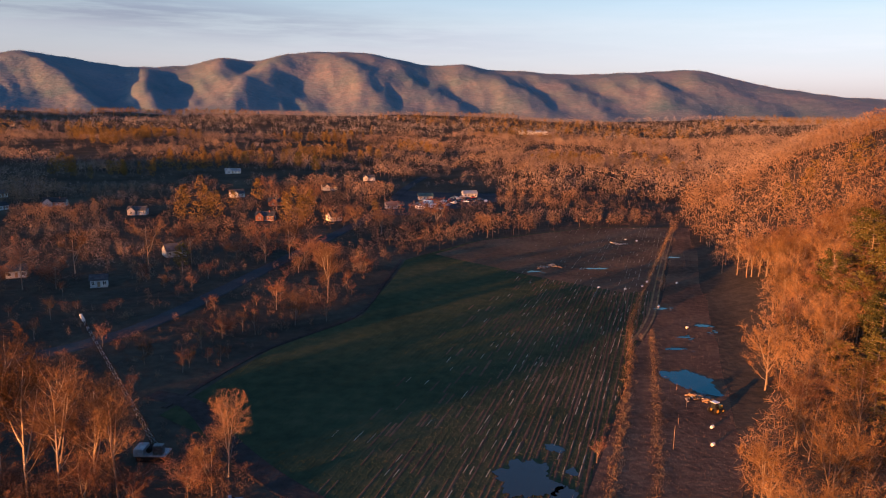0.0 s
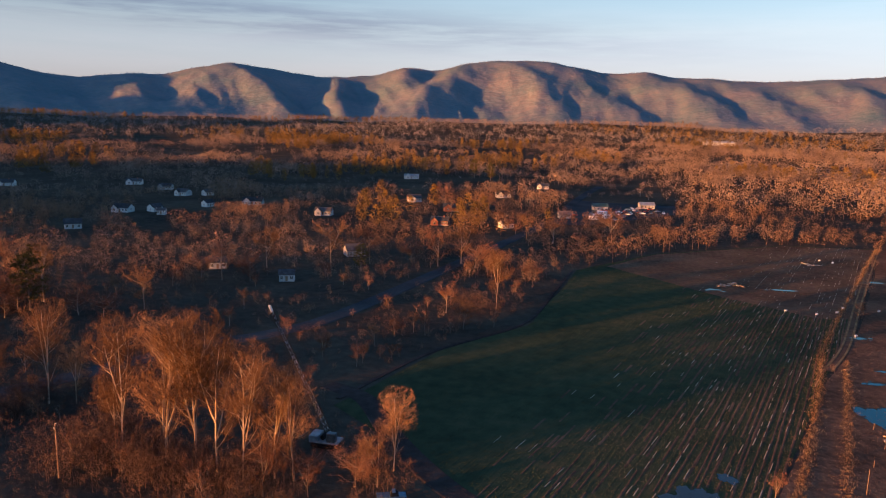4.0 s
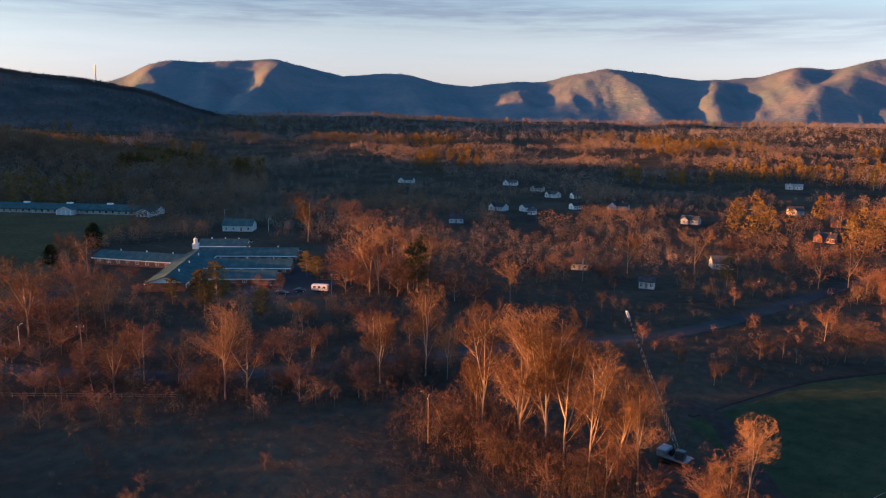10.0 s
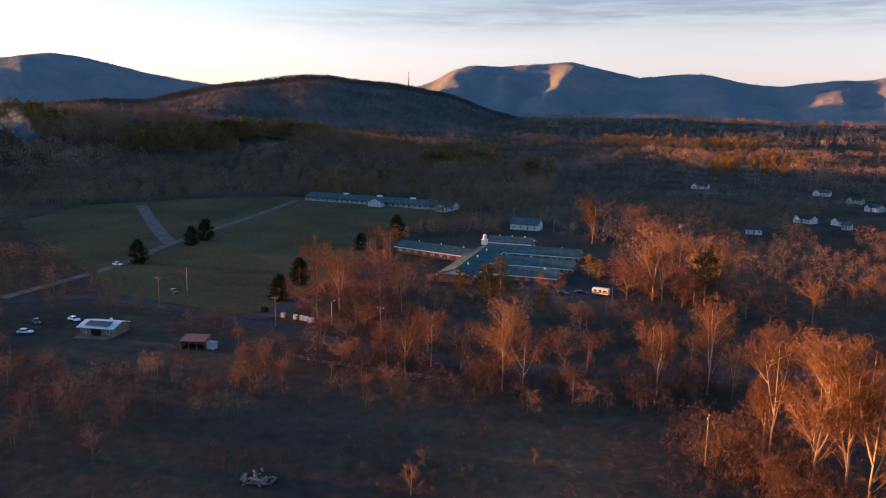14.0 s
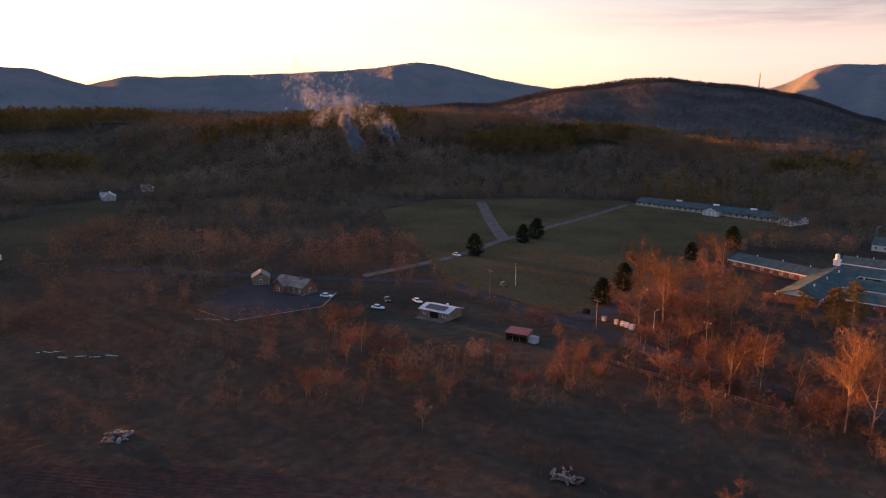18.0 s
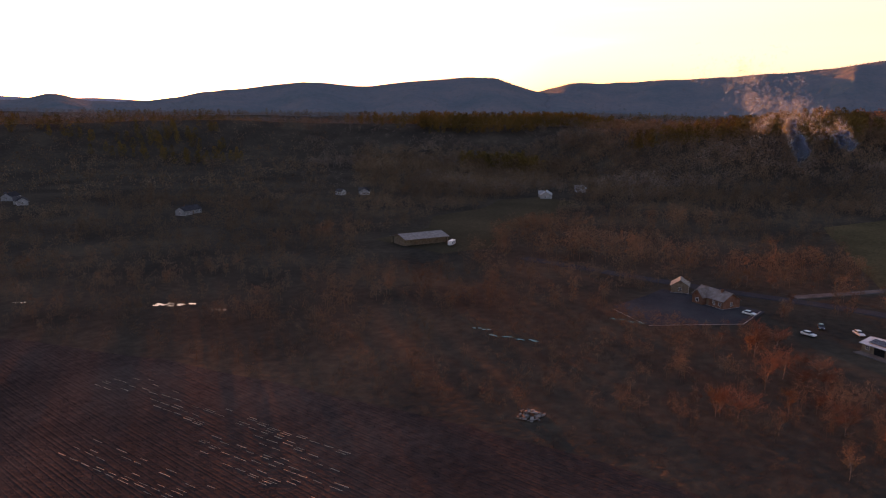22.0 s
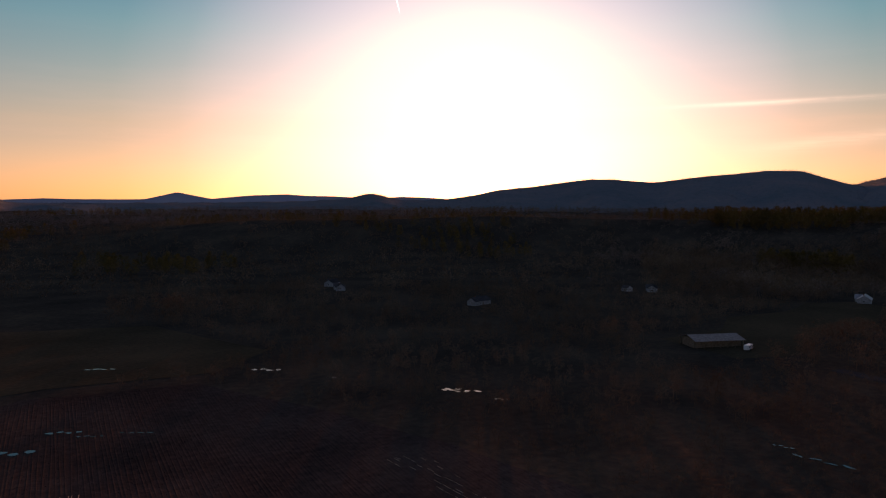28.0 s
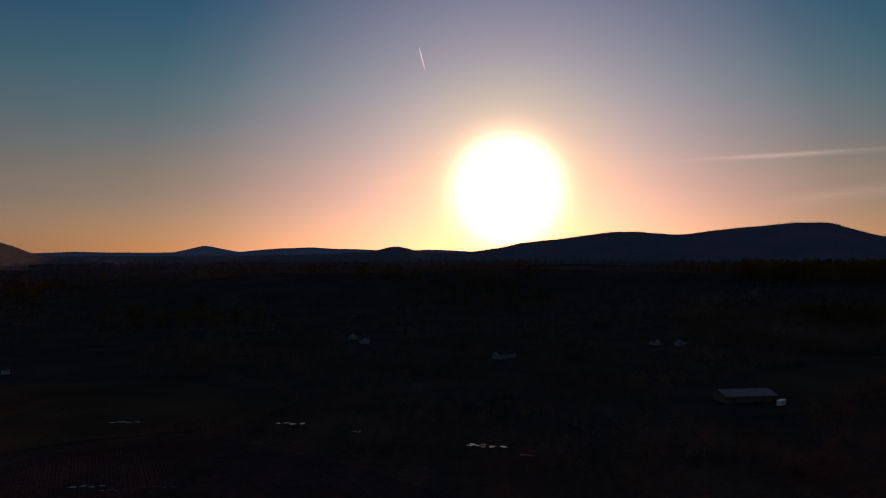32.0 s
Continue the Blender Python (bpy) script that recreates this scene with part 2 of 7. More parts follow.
M = {
    "ground": surface("leaf_litter", [(0.030, 0.028, 0.024), (0.052, 0.046, 0.036), (0.086, 0.070, 0.050)], 0.02, 0.95, 0.4, 0.4, fine=14, space="World"),
    "green_field": surface("winter_crop", [(0.027, 0.036, 0.022), (0.046, 0.058, 0.031), (0.085, 0.074, 0.040)], 0.012, 0.9, 0.12, 1.3, fine=22, space="World"),
    "mud": surface("wet_soil", [(0.056, 0.039, 0.028), (0.105, 0.068, 0.046), (0.165, 0.108, 0.070)], 0.03, 0.85, 0.25, 0.8, fine=16, space="World"),
    "plough": surface("ploughed_soil", [(0.025, 0.022, 0.021), (0.045, 0.037, 0.034), (0.074, 0.060, 0.052)], 0.02, 0.85, 0.2, 1.0, fine=20, space="World"),
    "lawn": surface("winter_lawn", [(0.050, 0.046, 0.026), (0.080, 0.068, 0.038), (0.118, 0.092, 0.050)], 0.018, 0.95, 0.1, 1.5, fine=25, space="World"),
    "straw": surface("dry_straw", [(0.12, 0.074, 0.036), (0.20, 0.130, 0.066), (0.30, 0.21, 0.115)], 0.3, 0.95, 0.1, space="World"),
    "pasture": surface("brown_pasture", [(0.040, 0.036, 0.024), (0.064, 0.053, 0.034), (0.094, 0.071, 0.044)], 0.018, 0.95, 0.1, 1.5, fine=25, space="World"),
    "pale_straw": surface("pale_straw", [(0.26, 0.20, 0.14), (0.40, 0.33, 0.24), (0.54, 0.46, 0.36)], 0.5, 0.9, space="World"),
    "asphalt": surface("asphalt", [(0.030, 0.033, 0.037), (0.048, 0.051, 0.055), (0.07, 0.07, 0.07)], 0.05, 0.8, 0.01, 8.0, fine=30, space="World"),
    "gravel": surface("gravel", [(0.075, 0.072, 0.070), (0.115, 0.108, 0.102), (0.165, 0.152, 0.14)], 0.2, 0.95, 0.03, 6.0, fine=20, space="World"),
    # aerial haze put into the colour: bluish grey instead of brown winter woods
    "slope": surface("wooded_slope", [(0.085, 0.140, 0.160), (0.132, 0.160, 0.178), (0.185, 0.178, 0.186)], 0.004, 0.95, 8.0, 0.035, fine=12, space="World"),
    # shade on the tower hill's near face, and some haze, put into the colour
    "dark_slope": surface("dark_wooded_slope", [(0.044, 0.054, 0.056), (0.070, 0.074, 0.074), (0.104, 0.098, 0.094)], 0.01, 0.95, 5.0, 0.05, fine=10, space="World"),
    # pale blue is the haze of distance, put into the base colour
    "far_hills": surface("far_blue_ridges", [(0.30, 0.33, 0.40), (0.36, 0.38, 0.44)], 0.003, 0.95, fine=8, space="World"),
    "twig": surface("twigs", [(0.085, 0.050, 0.026), (0.178, 0.106, 0.056), (0.29, 0.178, 0.096)], 0.06, 0.9, per_thing=0.28, fine=9),
    "amber_twig": surface("amber_twigs", [(0.080, 0.047, 0.022), (0.180, 0.108, 0.050), (0.30, 0.185, 0.090)], 0.06, 0.9, per_thing=0.28, fine=9),
    "russet_twig": surface("russet_twigs", [(0.084, 0.046, 0.032), (0.155, 0.083, 0.054), (0.24, 0.134, 0.088)], 0.06, 0.9, per_thing=0.28, fine=9),
    "wood_far": surface("far_twigs", [(0.086, 0.056, 0.038), (0.165, 0.108, 0.070), (0.260, 0.178, 0.118)], 0.012, 0.9, fine=6, space="World"),
    # both twig colours greyed with distance, haze put into the base colour
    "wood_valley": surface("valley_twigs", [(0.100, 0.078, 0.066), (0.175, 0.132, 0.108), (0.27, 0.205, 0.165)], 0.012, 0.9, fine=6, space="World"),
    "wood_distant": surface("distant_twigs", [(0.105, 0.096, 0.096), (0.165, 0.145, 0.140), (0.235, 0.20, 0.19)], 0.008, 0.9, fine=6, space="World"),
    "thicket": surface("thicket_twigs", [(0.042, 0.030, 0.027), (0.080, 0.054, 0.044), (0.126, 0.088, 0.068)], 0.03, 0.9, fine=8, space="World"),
    # mountain trees carry the same blue haze in their colour
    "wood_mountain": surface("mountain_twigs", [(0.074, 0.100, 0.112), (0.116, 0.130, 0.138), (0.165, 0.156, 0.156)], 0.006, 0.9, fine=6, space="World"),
    "bark": surface("bark", [(0.11, 0.088, 0.07), (0.20, 0.16, 0.13), (0.31, 0.255, 0.205)], 1.2, 0.95, 0.02, per_thing=0.15),
    "white_bark": surface("pale_bark", [(0.19, 0.14, 0.10), (0.38, 0.31, 0.24), (0.57, 0.49, 0.41)], 0.7, 0.85, 0.01, per_thing=0.1),
    "needle": surface("needles", [(0.046, 0.048, 0.017), (0.110, 0.092, 0.027), (0.195, 0.145, 0.040)], 0.3, 0.8, per_thing=0.25),
    "needle_far": surface("far_needles", [(0.060, 0.046, 0.018), (0.13, 0.088, 0.028), (0.21, 0.130, 0.040)], 0.02, 0.85, fine=8, space="World"),
    "cedar": surface("cedar_leaf", [(0.010, 0.016, 0.010), (0.022, 0.032, 0.016), (0.04, 0.048, 0.022)], 1.0, 0.85),
    "white_wall": surface("white_siding", [(0.40, 0.41, 0.41), (0.49, 0.50, 0.50), (0.57, 0.57, 0.56)], 0.5, 0.7, 0.006, 12, per_thing=0.2),
    "grey_wall": surface("grey_siding", [(0.22, 0.23, 0.24), (0.32, 0.33, 0.34), (0.42, 0.42, 0.42)], 0.5, 0.7, per_thing=0.3),
    "brick": surface("red_brick", [(0.13, 0.06, 0.04), (0.21, 0.10, 0.07), (0.28, 0.15, 0.11)], 0.8, 0.9, 0.01, 10),
    "dark_roof": surface("shingles", [(0.032, 0.034, 0.038), (0.055, 0.058, 0.064), (0.09, 0.09, 0.095)], 0.6, 0.85, 0.015, 8, per_thing=0.25),
    "teal_roof": surface("weathered_green_roof", [(0.030, 0.062, 0.068), (0.050, 0.094, 0.100), (0.080, 0.135, 0.142)], 0.35, 0.85, 0.015, 5),
    "tin_roof": surface("bright_tin", [(0.17, 0.19, 0.20), (0.26, 0.28, 0.29), (0.36, 0.38, 0.39)], 0.6, 0.5, 0.004, 9, metal=0.3),
    "bright_roof": surface("bright_sheet_roof", [(0.34, 0.46, 0.50), (0.44, 0.57, 0.61)], 0.8, 0.45, 0.004, 9),
    "red_roof": surface("red_painted_tin", [(0.11, 0.03, 0.024), (0.17, 0.042, 0.034), (0.23, 0.065, 0.05)], 0.8, 0.5),
    "rust_roof": surface("rusty_tin", [(0.10, 0.07, 0.055), (0.17, 0.13, 0.11), (0.25, 0.21, 0.19)], 0.7, 0.5, metal=0.2),
    "white_paint": surface("white_paint", [(0.68, 0.68, 0.67), (0.80, 0.80, 0.79)], 2.0, 0.4),
    "steel": surface("painted_steel", [(0.06, 0.065, 0.07), (0.12, 0.125, 0.13), (0.2, 0.2, 0.2)], 2.0, 0.45, metal=0.5),
    "pale_steel": surface("pale_steel", [(0.40, 0.43, 0.45), (0.55, 0.58, 0.60)], 1.5, 0.4, metal=0.3),
    "black": surface("rubber", [(0.012, 0.012, 0.013), (0.03, 0.03, 0.03)], 4.0, 0.8),
    "wood": surface("weathered_wood", [(0.12, 0.085, 0.06), (0.22, 0.16, 0.115), (0.30, 0.23, 0.17)], 1.0, 0.9, 0.01),
    "panel": surface("solar_cells", [(0.008, 0.010, 0.018), (0.014, 0.018, 0.030)], 3.0, 0.15),
    "debris": surface("rubble", [(0.10, 0.09, 0.085), (0.20, 0.185, 0.17), (0.34, 0.32, 0.30)], 0.9, 0.9, 0.05),
    "rock_white": surface("pale_scrap", [(0.22, 0.20, 0.18), (0.42, 0.40, 0.37)], 1.2, 0.8),
    "yellow": surface("yellow_paint", [(0.50, 0.30, 0.04), (0.65, 0.42, 0.07)], 2.0, 0.5),
    "car_white": surface("white_car_paint", [(0.70, 0.71, 0.72), (0.80, 0.80, 0.80)], 1.0, 0.2),
    "car_dark": surface("dark_car_paint", [(0.02, 0.025, 0.035), (0.05, 0.055, 0.065)], 1.0, 0.2, per_thing=0.3),
    "car_blue": surface("blue_car_paint", [(0.05, 0.10, 0.17), (0.09, 0.16, 0.25)], 1.0, 0.25, per_thing=0.3),
    "car_red": surface("red_car_paint", [(0.25, 0.03, 0.025), (0.38, 0.06, 0.05)], 1.0, 0.25),
}


def glass_material():
    m = bpy.data.materials.new("window_glass")
    m.use_nodes = True
    b = m.node_tree.nodes["Principled BSDF"]
    b.inputs["Base Color"].default_value = (0.02, 0.025, 0.03, 1)
    b.inputs["Roughness"].default_value = 0.06
    return m


def water_material():
    m = bpy.data.materials.new("standing_water")
    m.use_nodes = True
    n = Nodes(m.node_tree)
    b = n.add("ShaderNodeBsdfPrincipled")
    b.inputs["Base Color"].default_value = (0.02, 0.022, 0.02, 1)
    b.inputs["Roughness"].default_value, b.inputs["IOR"].default_value = 0.04, 1.33
    u = n.add("ShaderNodeBump")
    u.inputs["Strength"].default_value, u.inputs["Distance"].default_value = 0.15, 0.02
    n.link(n.noise(n.add("ShaderNodeNewGeometry").outputs["Position"], 1.5, 3.0), u.inputs["Height"])
    n.link(u.outputs[0], b.inputs["Normal"])
    n.link(b.outputs[0], n.add("ShaderNodeOutputMaterial").inputs[0])
    return m


M["glass"], M["water"] = glass_material(), water_material()


# ---------------------------------------------------------------- mesh helpers
def np_mesh(name, verts, faces, material, smooth=False):
    """A mesh from arrays: verts (n, 3), faces (m, k)."""
    verts, faces = np.asarray(verts, dtype=np.float32), np.asarray(faces, dtype=np.int32)
    me = bpy.data.meshes.new(name)
    m, k = faces.shape
    me.vertices.add(len(verts))
    me.vertices.foreach_set("co", verts.ravel())
    me.loops.add(m * k)
    me.loops.foreach_set("vertex_index", faces.ravel())
    me.polygons.add(m)
    me.polygons.foreach_set("loop_start", np.arange(0, m * k, k, dtype=np.int32))
    me.polygons.foreach_set("use_smooth", np.full(m, smooth, dtype=bool))
    me.materials.append(material)
    me.update(calc_edges=True)
    return me


def join(*pieces):
    """Joins (verts, faces) pairs with the same number of corners a face."""
    vs, fs, o = [], [], 0
    for v, f in pieces:
        vs.append(v)
        fs.append(f + o)
        o += len(v)
    return np.concatenate(vs), np.concatenate(fs)


def perp(d):
    """Two unit vectors square to each row of d."""
    ref = np.where(np.abs(d[:, 2:3]) > 0.9, np.array([[1.0, 0, 0]]), np.array([[0, 0, 1.0]]))
    a = np.cross(d, ref)
    a /= np.linalg.norm(a, axis=1, keepdims=True) + 1e-9
    return a, np.cross(d, a)


def prisms(p0, p1, r0, r1, n=3):
    """Tapered n-sided sticks as quads."""
    p0, p1 = np.asarray(p0, float), np.asarray(p1, float)
    k = len(p0)
    r0, r1 = np.broadcast_to(np.asarray(r0, float), (k,)), np.broadcast_to(np.asarray(r1, float), (k,))
    d = p1 - p0
    d = d / (np.linalg.norm(d, axis=1, keepdims=True) + 1e-9)
    a, b = perp(d)
    ring = []
    for p, r in ((p0, r0), (p1, r1)):
        for i in range(n):
            w_ = 2 * math.pi * i / n
            ring.append(p + (a * math.cos(w_) + b * math.sin(w_)) * r[:, None])
    v = np.stack(ring, 1).reshape(-1, 3)
    i = np.arange(n)
    f = np.stack([i, (i + 1) % n, n + (i + 1) % n, n + i], 1)
    return v, (f[None] + (np.arange(k) * 2 * n)[:, None, None]).reshape(-1, 4)


def slivers(p0, p1, width, rng):
    """Long thin triangles for twigs."""
    p0, p1 = np.asarray(p0, float), np.asarray(p1, float)
    k = len(p0)
    d = p1 - p0
    d = d / (np.linalg.norm(d, axis=1, keepdims=True) + 1e-9)
    a, b = perp(d)
    t = rng.uniform(0, math.pi, k)[:, None]
    s = (a * np.cos(t) + b * np.sin(t)) * (np.broadcast_to(np.asarray(width, float), (k,)) / 2)[:, None]
    return np.stack([p0 - s, p0 + s, p1], 1).reshape(-1, 3), np.arange(3 * k).reshape(-1, 3)


def part(name, bm, material, parent=None, label="", smooth=False):
    """Links a bmesh as one mesh object under a thing or a part."""
    me = bpy.data.meshes.new(name)
    bm.to_mesh(me)
    bm.free()
    me.materials.append(material)
    if smooth:
        me.polygons.foreach_set("use_smooth", [True] * len(me.polygons))
    ob = new(name, me)
    ob.parent = parent
    return tagged(ob, label)


def part_np(name, vf, material, parent=None, label=""):
    ob = new(name, np_mesh(name, *vf, material))
    ob.parent = parent
    return tagged(ob, label)


def box(bm, x0, y0, z0, x1, y1, z1, bevel=0.0):
    r = bmesh.ops.create_cube(bm, size=1.0)
    bmesh.ops.transform(bm, verts=r["verts"], matrix=Matrix.Translation(((x0 + x1) / 2, (y0 + y1) / 2, (z0 + z1) / 2)) @ Matrix.Diagonal((x1 - x0, y1 - y0, z1 - z0, 1)))
    if bevel:
        es = list({e for v in r["verts"] for e in v.link_edges})
        bmesh.ops.bevel(bm, geom=es, offset=bevel, segments=2, affect="EDGES")
    return bm


def boxes(*rows, bevel=0.0):
    bm = bmesh.new()
    for r in rows:
        box(bm, *r, bevel=bevel)
    return bm


def poly(bm, points, z0, z1=None):
    """A flat polygon, or a prism from z0 to z1."""
    f = bm.faces.new([bm.verts.new((x, y, z0)) for x, y in points])
    if z1 is not None:
        r = bmesh.ops.extrude_face_region(bm, geom=[f])
        bmesh.ops.translate(bm, verts=[v for v in r["geom"] if isinstance(v, bmesh.types.BMVert)], vec=(0, 0, z1 - z0))
    bmesh.ops.recalc_face_normals(bm, faces=bm.faces)
    return bm


def rod(bm, a, b, r, n=6, r2=None):
    """A round stick from a to b."""
    a, b = Vector(a), Vector(b)
    d = b - a
    c = bmesh.ops.create_cone(bm, cap_ends=True, segments=n, radius1=r, radius2=r if r2 is None else r2, depth=d.length)
    bmesh.ops.transform(bm, verts=c["verts"], matrix=Matrix.Translation((a + b) / 2) @ d.to_track_quat("Z", "Y").to_matrix().to_4x4())
    return bm


def smooth01(t):
    t = np.clip(t, 0, 1)
    return t * t * (3 - 2 * t)


def thing(name, m, label, category, group="", kind=""):
    ob = new(name)
    ob.matrix_basis = m
    return tagged(ob, label, category, group, kind)


# ---------------------------------------------------------------- the land
def wave(x, y, scale, seed=0.0):
    """A cheap smooth roughness between -1 and 1, from a few crossed waves."""
    a = np.sin(x / scale * 1.7 + 1.3 * np.sin(y / scale * 0.9 + seed) + seed * 2.1)
    b = np.sin(y / scale * 1.3 + 1.7 * np.sin(x / scale * 0.7 - seed) + seed * 1.3)
    c = np.sin((x + y) / scale * 2.9 + seed * 3.7 + 0.8 * b)
    return (a + b + 0.6 * c) / 2.6


def foot(y):
    """The foot of the wooded hillside on the east side of the field."""
    return np.where(y < 128, 54 - (128 - y) * 0.10, 54 + (y - 128) * 0.288)


def land(x, y):
    x, y = np.asarray(x, float), np.asarray(y, float)
    r = np.hypot(x, y)
    d = (x - foot(y)) * 0.96
    amp = 65 - 53 * smooth01((y - 420) / 560)
    hill = amp * smooth01(d / 135) * (1 + 0.06 * wave(x, y, 60, 2))
    hill = hill + np.where(d > 0, 1.0, 0.0) * smooth01(d / 60) * 3 * wave(x, y, 35, 1) * smooth01(amp / 60)
    roll = smooth01((r - 560) / 500) * (5 * wave(x, y, 170, 6) + 3 * wave(x, y, 80, 11))
    a = np.degrees(np.arctan2(x, y))
    rise = (25 + 10 * smooth01((-18 - a) / 30)) * smooth01((r - 720) / 2000) * (1 + 0.35 * wave(x, y, 420, 4) + 0.22 * wave(x, y, 230, 9))
    back_off = 260 * smooth01((-104 - a) / 10)
    west = (45 + 5 * smooth01((a + 101) / 9)) * smooth01((r - 640 - back_off) / 260) * (1 - 0.45 * smooth01((r - 930 - back_off) / 320)) * smooth01((a + 178) / 30) * smooth01((-56 - a) / 26)
    return hill + rise * (1 - 0.6 * smooth01(west / 40)) + roll + west * (1 + 0.12 * wave(x, y, 160, 3))


def polar_sheet(name, radii, angles, height, material):
    """One sheet over rings of the given radii and headings (degrees)."""
    a = np.radians(angles)
    rr, aa = np.meshgrid(radii, a, indexing="ij")
    x, y = rr * np.sin(aa), rr * np.cos(aa)
    v = np.stack([x, y, height(x, y, rr, np.degrees(aa))], -1).reshape(-1, 3)
    n, k = len(radii), len(angles)
    i, j = np.meshgrid(np.arange(n - 1), np.arange(k - 1), indexing="ij")
    q = (i * k + j).ravel()
    f = np.stack([q, q + k, q + k + 1, q + 1], 1)
    return np_mesh(name, v, f, material, smooth=True)


ground_radii = np.concatenate([np.linspace(0.5, 100, 8), np.linspace(108, 760, 82), np.geomspace(775, 4900, 60)])
ground = tagged(new("ground", polar_sheet("ground", ground_radii, np.linspace(-180, 180, 361), lambda x, y, r, a: land(x, y), M["ground"])),
                "dark valley ground of leaf litter, rough grass and brush", "ground", kind="structure")

# crest lines as heading: height of the skyline in degrees over the eye
EAST_RANGE = [(40, 0.4), (27, 1.05), (22.7, 1.65), (20.5, 2.2), (17.9, 2.8), (14.8, 2.65), (11.2, 2.45), (8.1, 2.4), (5.2, 2.65), (3.4, 2.6), (1.3, 3.05),
              (-1.2, 2.85), (-2.9, 3.15), (-5.8, 3.72), (-9.7, 3.7), (-12, 3.4), (-14, 2.86), (-16.1, 3.12), (-18.6, 2.42), (-22.3, 2.2), (-25.2, 2.58),
              (-27.3, 2.88), (-29, 3.05), (-31.4, 2.6), (-33.5, 2.06), (-35.4, 2.1), (-38.9, 1.7), (-41, 1.9), (-44, 2.62), (-46.5, 2.5), (-48.6, 2.3), (-52, 0.5)]
NORTH_RANGE = [(-44.5, 0.6), (-47.9, 2.2), (-48.3, 2.4), (-51.1, 2.95), (-53, 3.45), (-56.3, 3.26), (-58.1, 3.08), (-60.2, 3.22), (-61.9, 2.8), (-63.7, 1.8), (-66, 1.3), (-72, 1.2),
               (-78.9, 1.5), (-80.9, 1.75), (-84.3, 2.4), (-87.2, 3.1), (-89.4, 3.42), (-92, 3.0), (-94.1, 2.78), (-98.3, 2.5), (-104, 2.2), (-107.4, 2.0),
               (-109.7, 2.05), (-112.4, 1.35), (-118, 0.6)]
WEST_RANGE = [(-107, 0.4), (-112.5, 1.4), (-114, 1.85), (-115.6, 2.4), (-117.9, 2.4), (-119.5, 2.25), (-121.7, 2.05), (-123.5, 1.85), (-125.8, 1.62), (-127.5, 1.85), (-129.6, 1.92), (-131.9, 1.7),
              (-134.4, 1.32), (-136.2, 1.2), (-138.2, 0.8), (-140.7, 0.42), (-144, 0.34), (-146.4, 0.88), (-148.3, 0.42), (-152, 0.22), (-156.5, 0.14), (-166, 0.08), (-170, 0.05), (-171.3, 0.2), (-172.4, 0.67), (-175, 1.6), (-184, 3.0)]


def crest_of(knots):
    k = sorted(knots)
    return lambda a: np.interp(a, [p[0] for p in k], [p[1] for p in k])


def mountain_height(knots, near, top, far, seed, spurs, relief=0.36):
    """Height over the rings: rises from near to top in spurs and falls to far."""
    crest = crest_of(knots)

    def height(x, y, r, a):
        soft = sum(crest(a + s) for s in (-0.5, -0.25, 0, 0.25, 0.5)) / 5
        t = np.clip((r - near) / (top - near), 0, 1)
        peak = 70 + top * np.tan(np.radians(soft)) + 3 * wave(x, y, 45, seed + 1)
        # spurs run down from the crest, with hollows between them
        rid = np.zeros(x.shape)
        for a0, a1, wd in spurs:
            line = a1 + (a0 - a1) * t + 0.5 * wave(x, y, 260, seed + a0)
            g = np.exp(-np.abs((a - line) / (wd * (1.6 - 0.4 * t))) ** 1.7)
            rid = rid + (g * (0.82 + 0.18 * math.sin(a0 * 3.7))) ** 3
        fine = np.array([noise.fractal((aa / 2.2, rr / 420, seed), 0.9, 2.0, 4) for aa, rr in zip(a.ravel(), r.ravel())]).reshape(x.shape)
        lesser = np.array([sum(k * (1 - 2.2 * abs(noise.noise((q * (aa - 3.2 * (1 - tt)) / 3.4, q * tt * 1.1, seed * 3 + q)))) for q, k in ((1, 0.62), (2.3, 0.38)))
                           for aa, tt in zip(a.ravel(), t.ravel())]).reshape(x.shape)
        rid = rid ** (1 / 3)
        shape = np.clip(0.82 * rid + 0.16 * lesser + 0.11 * fine, -0.1, 1.1)
        body = 0.55 * smooth01(t) + 0.45 * t ** 0.8
        bend = np.sin(t * math.pi) ** 0.7 * np.where(t > 0.5, 0.34 + 0.66 * np.clip((1 - t) * 2, 0, 1), 1)
        z = 15 + (peak - 15) * np.clip(body + (shape - 0.62) * relief * bend, -0.05, 1.0)
        z = np.where(r > top, 15 + (peak - 15) * (1 - smooth01((r - top) / (far - top))), z)
        return z - 14 * (t < 0.02)
    return height


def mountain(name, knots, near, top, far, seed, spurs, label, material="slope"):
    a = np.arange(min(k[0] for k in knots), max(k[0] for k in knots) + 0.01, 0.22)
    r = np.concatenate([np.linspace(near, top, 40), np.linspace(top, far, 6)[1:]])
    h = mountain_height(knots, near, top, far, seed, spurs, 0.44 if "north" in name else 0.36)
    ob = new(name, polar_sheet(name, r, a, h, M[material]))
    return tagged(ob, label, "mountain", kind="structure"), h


# spurs: heading at the crest, heading at the foot, width in degrees
EAST_SPURS = [(-43, -40.5, 2.2), (-36, -34.5, 1.8), (-29.2, -33, 2.0), (-28.8, -24.6, 1.7), (-16, -17, 1.9), (-11.5, -15.8, 1.6), (-9, -3.6, 2.0), (-5.5, 1.2, 1.9), (0.5, 8.5, 2.2),
              (6, 12.5, 1.9), (12, 18, 2.2), (18, 24, 2.4), (24, 31, 2.4), (-22, -20.5, 1.0)]
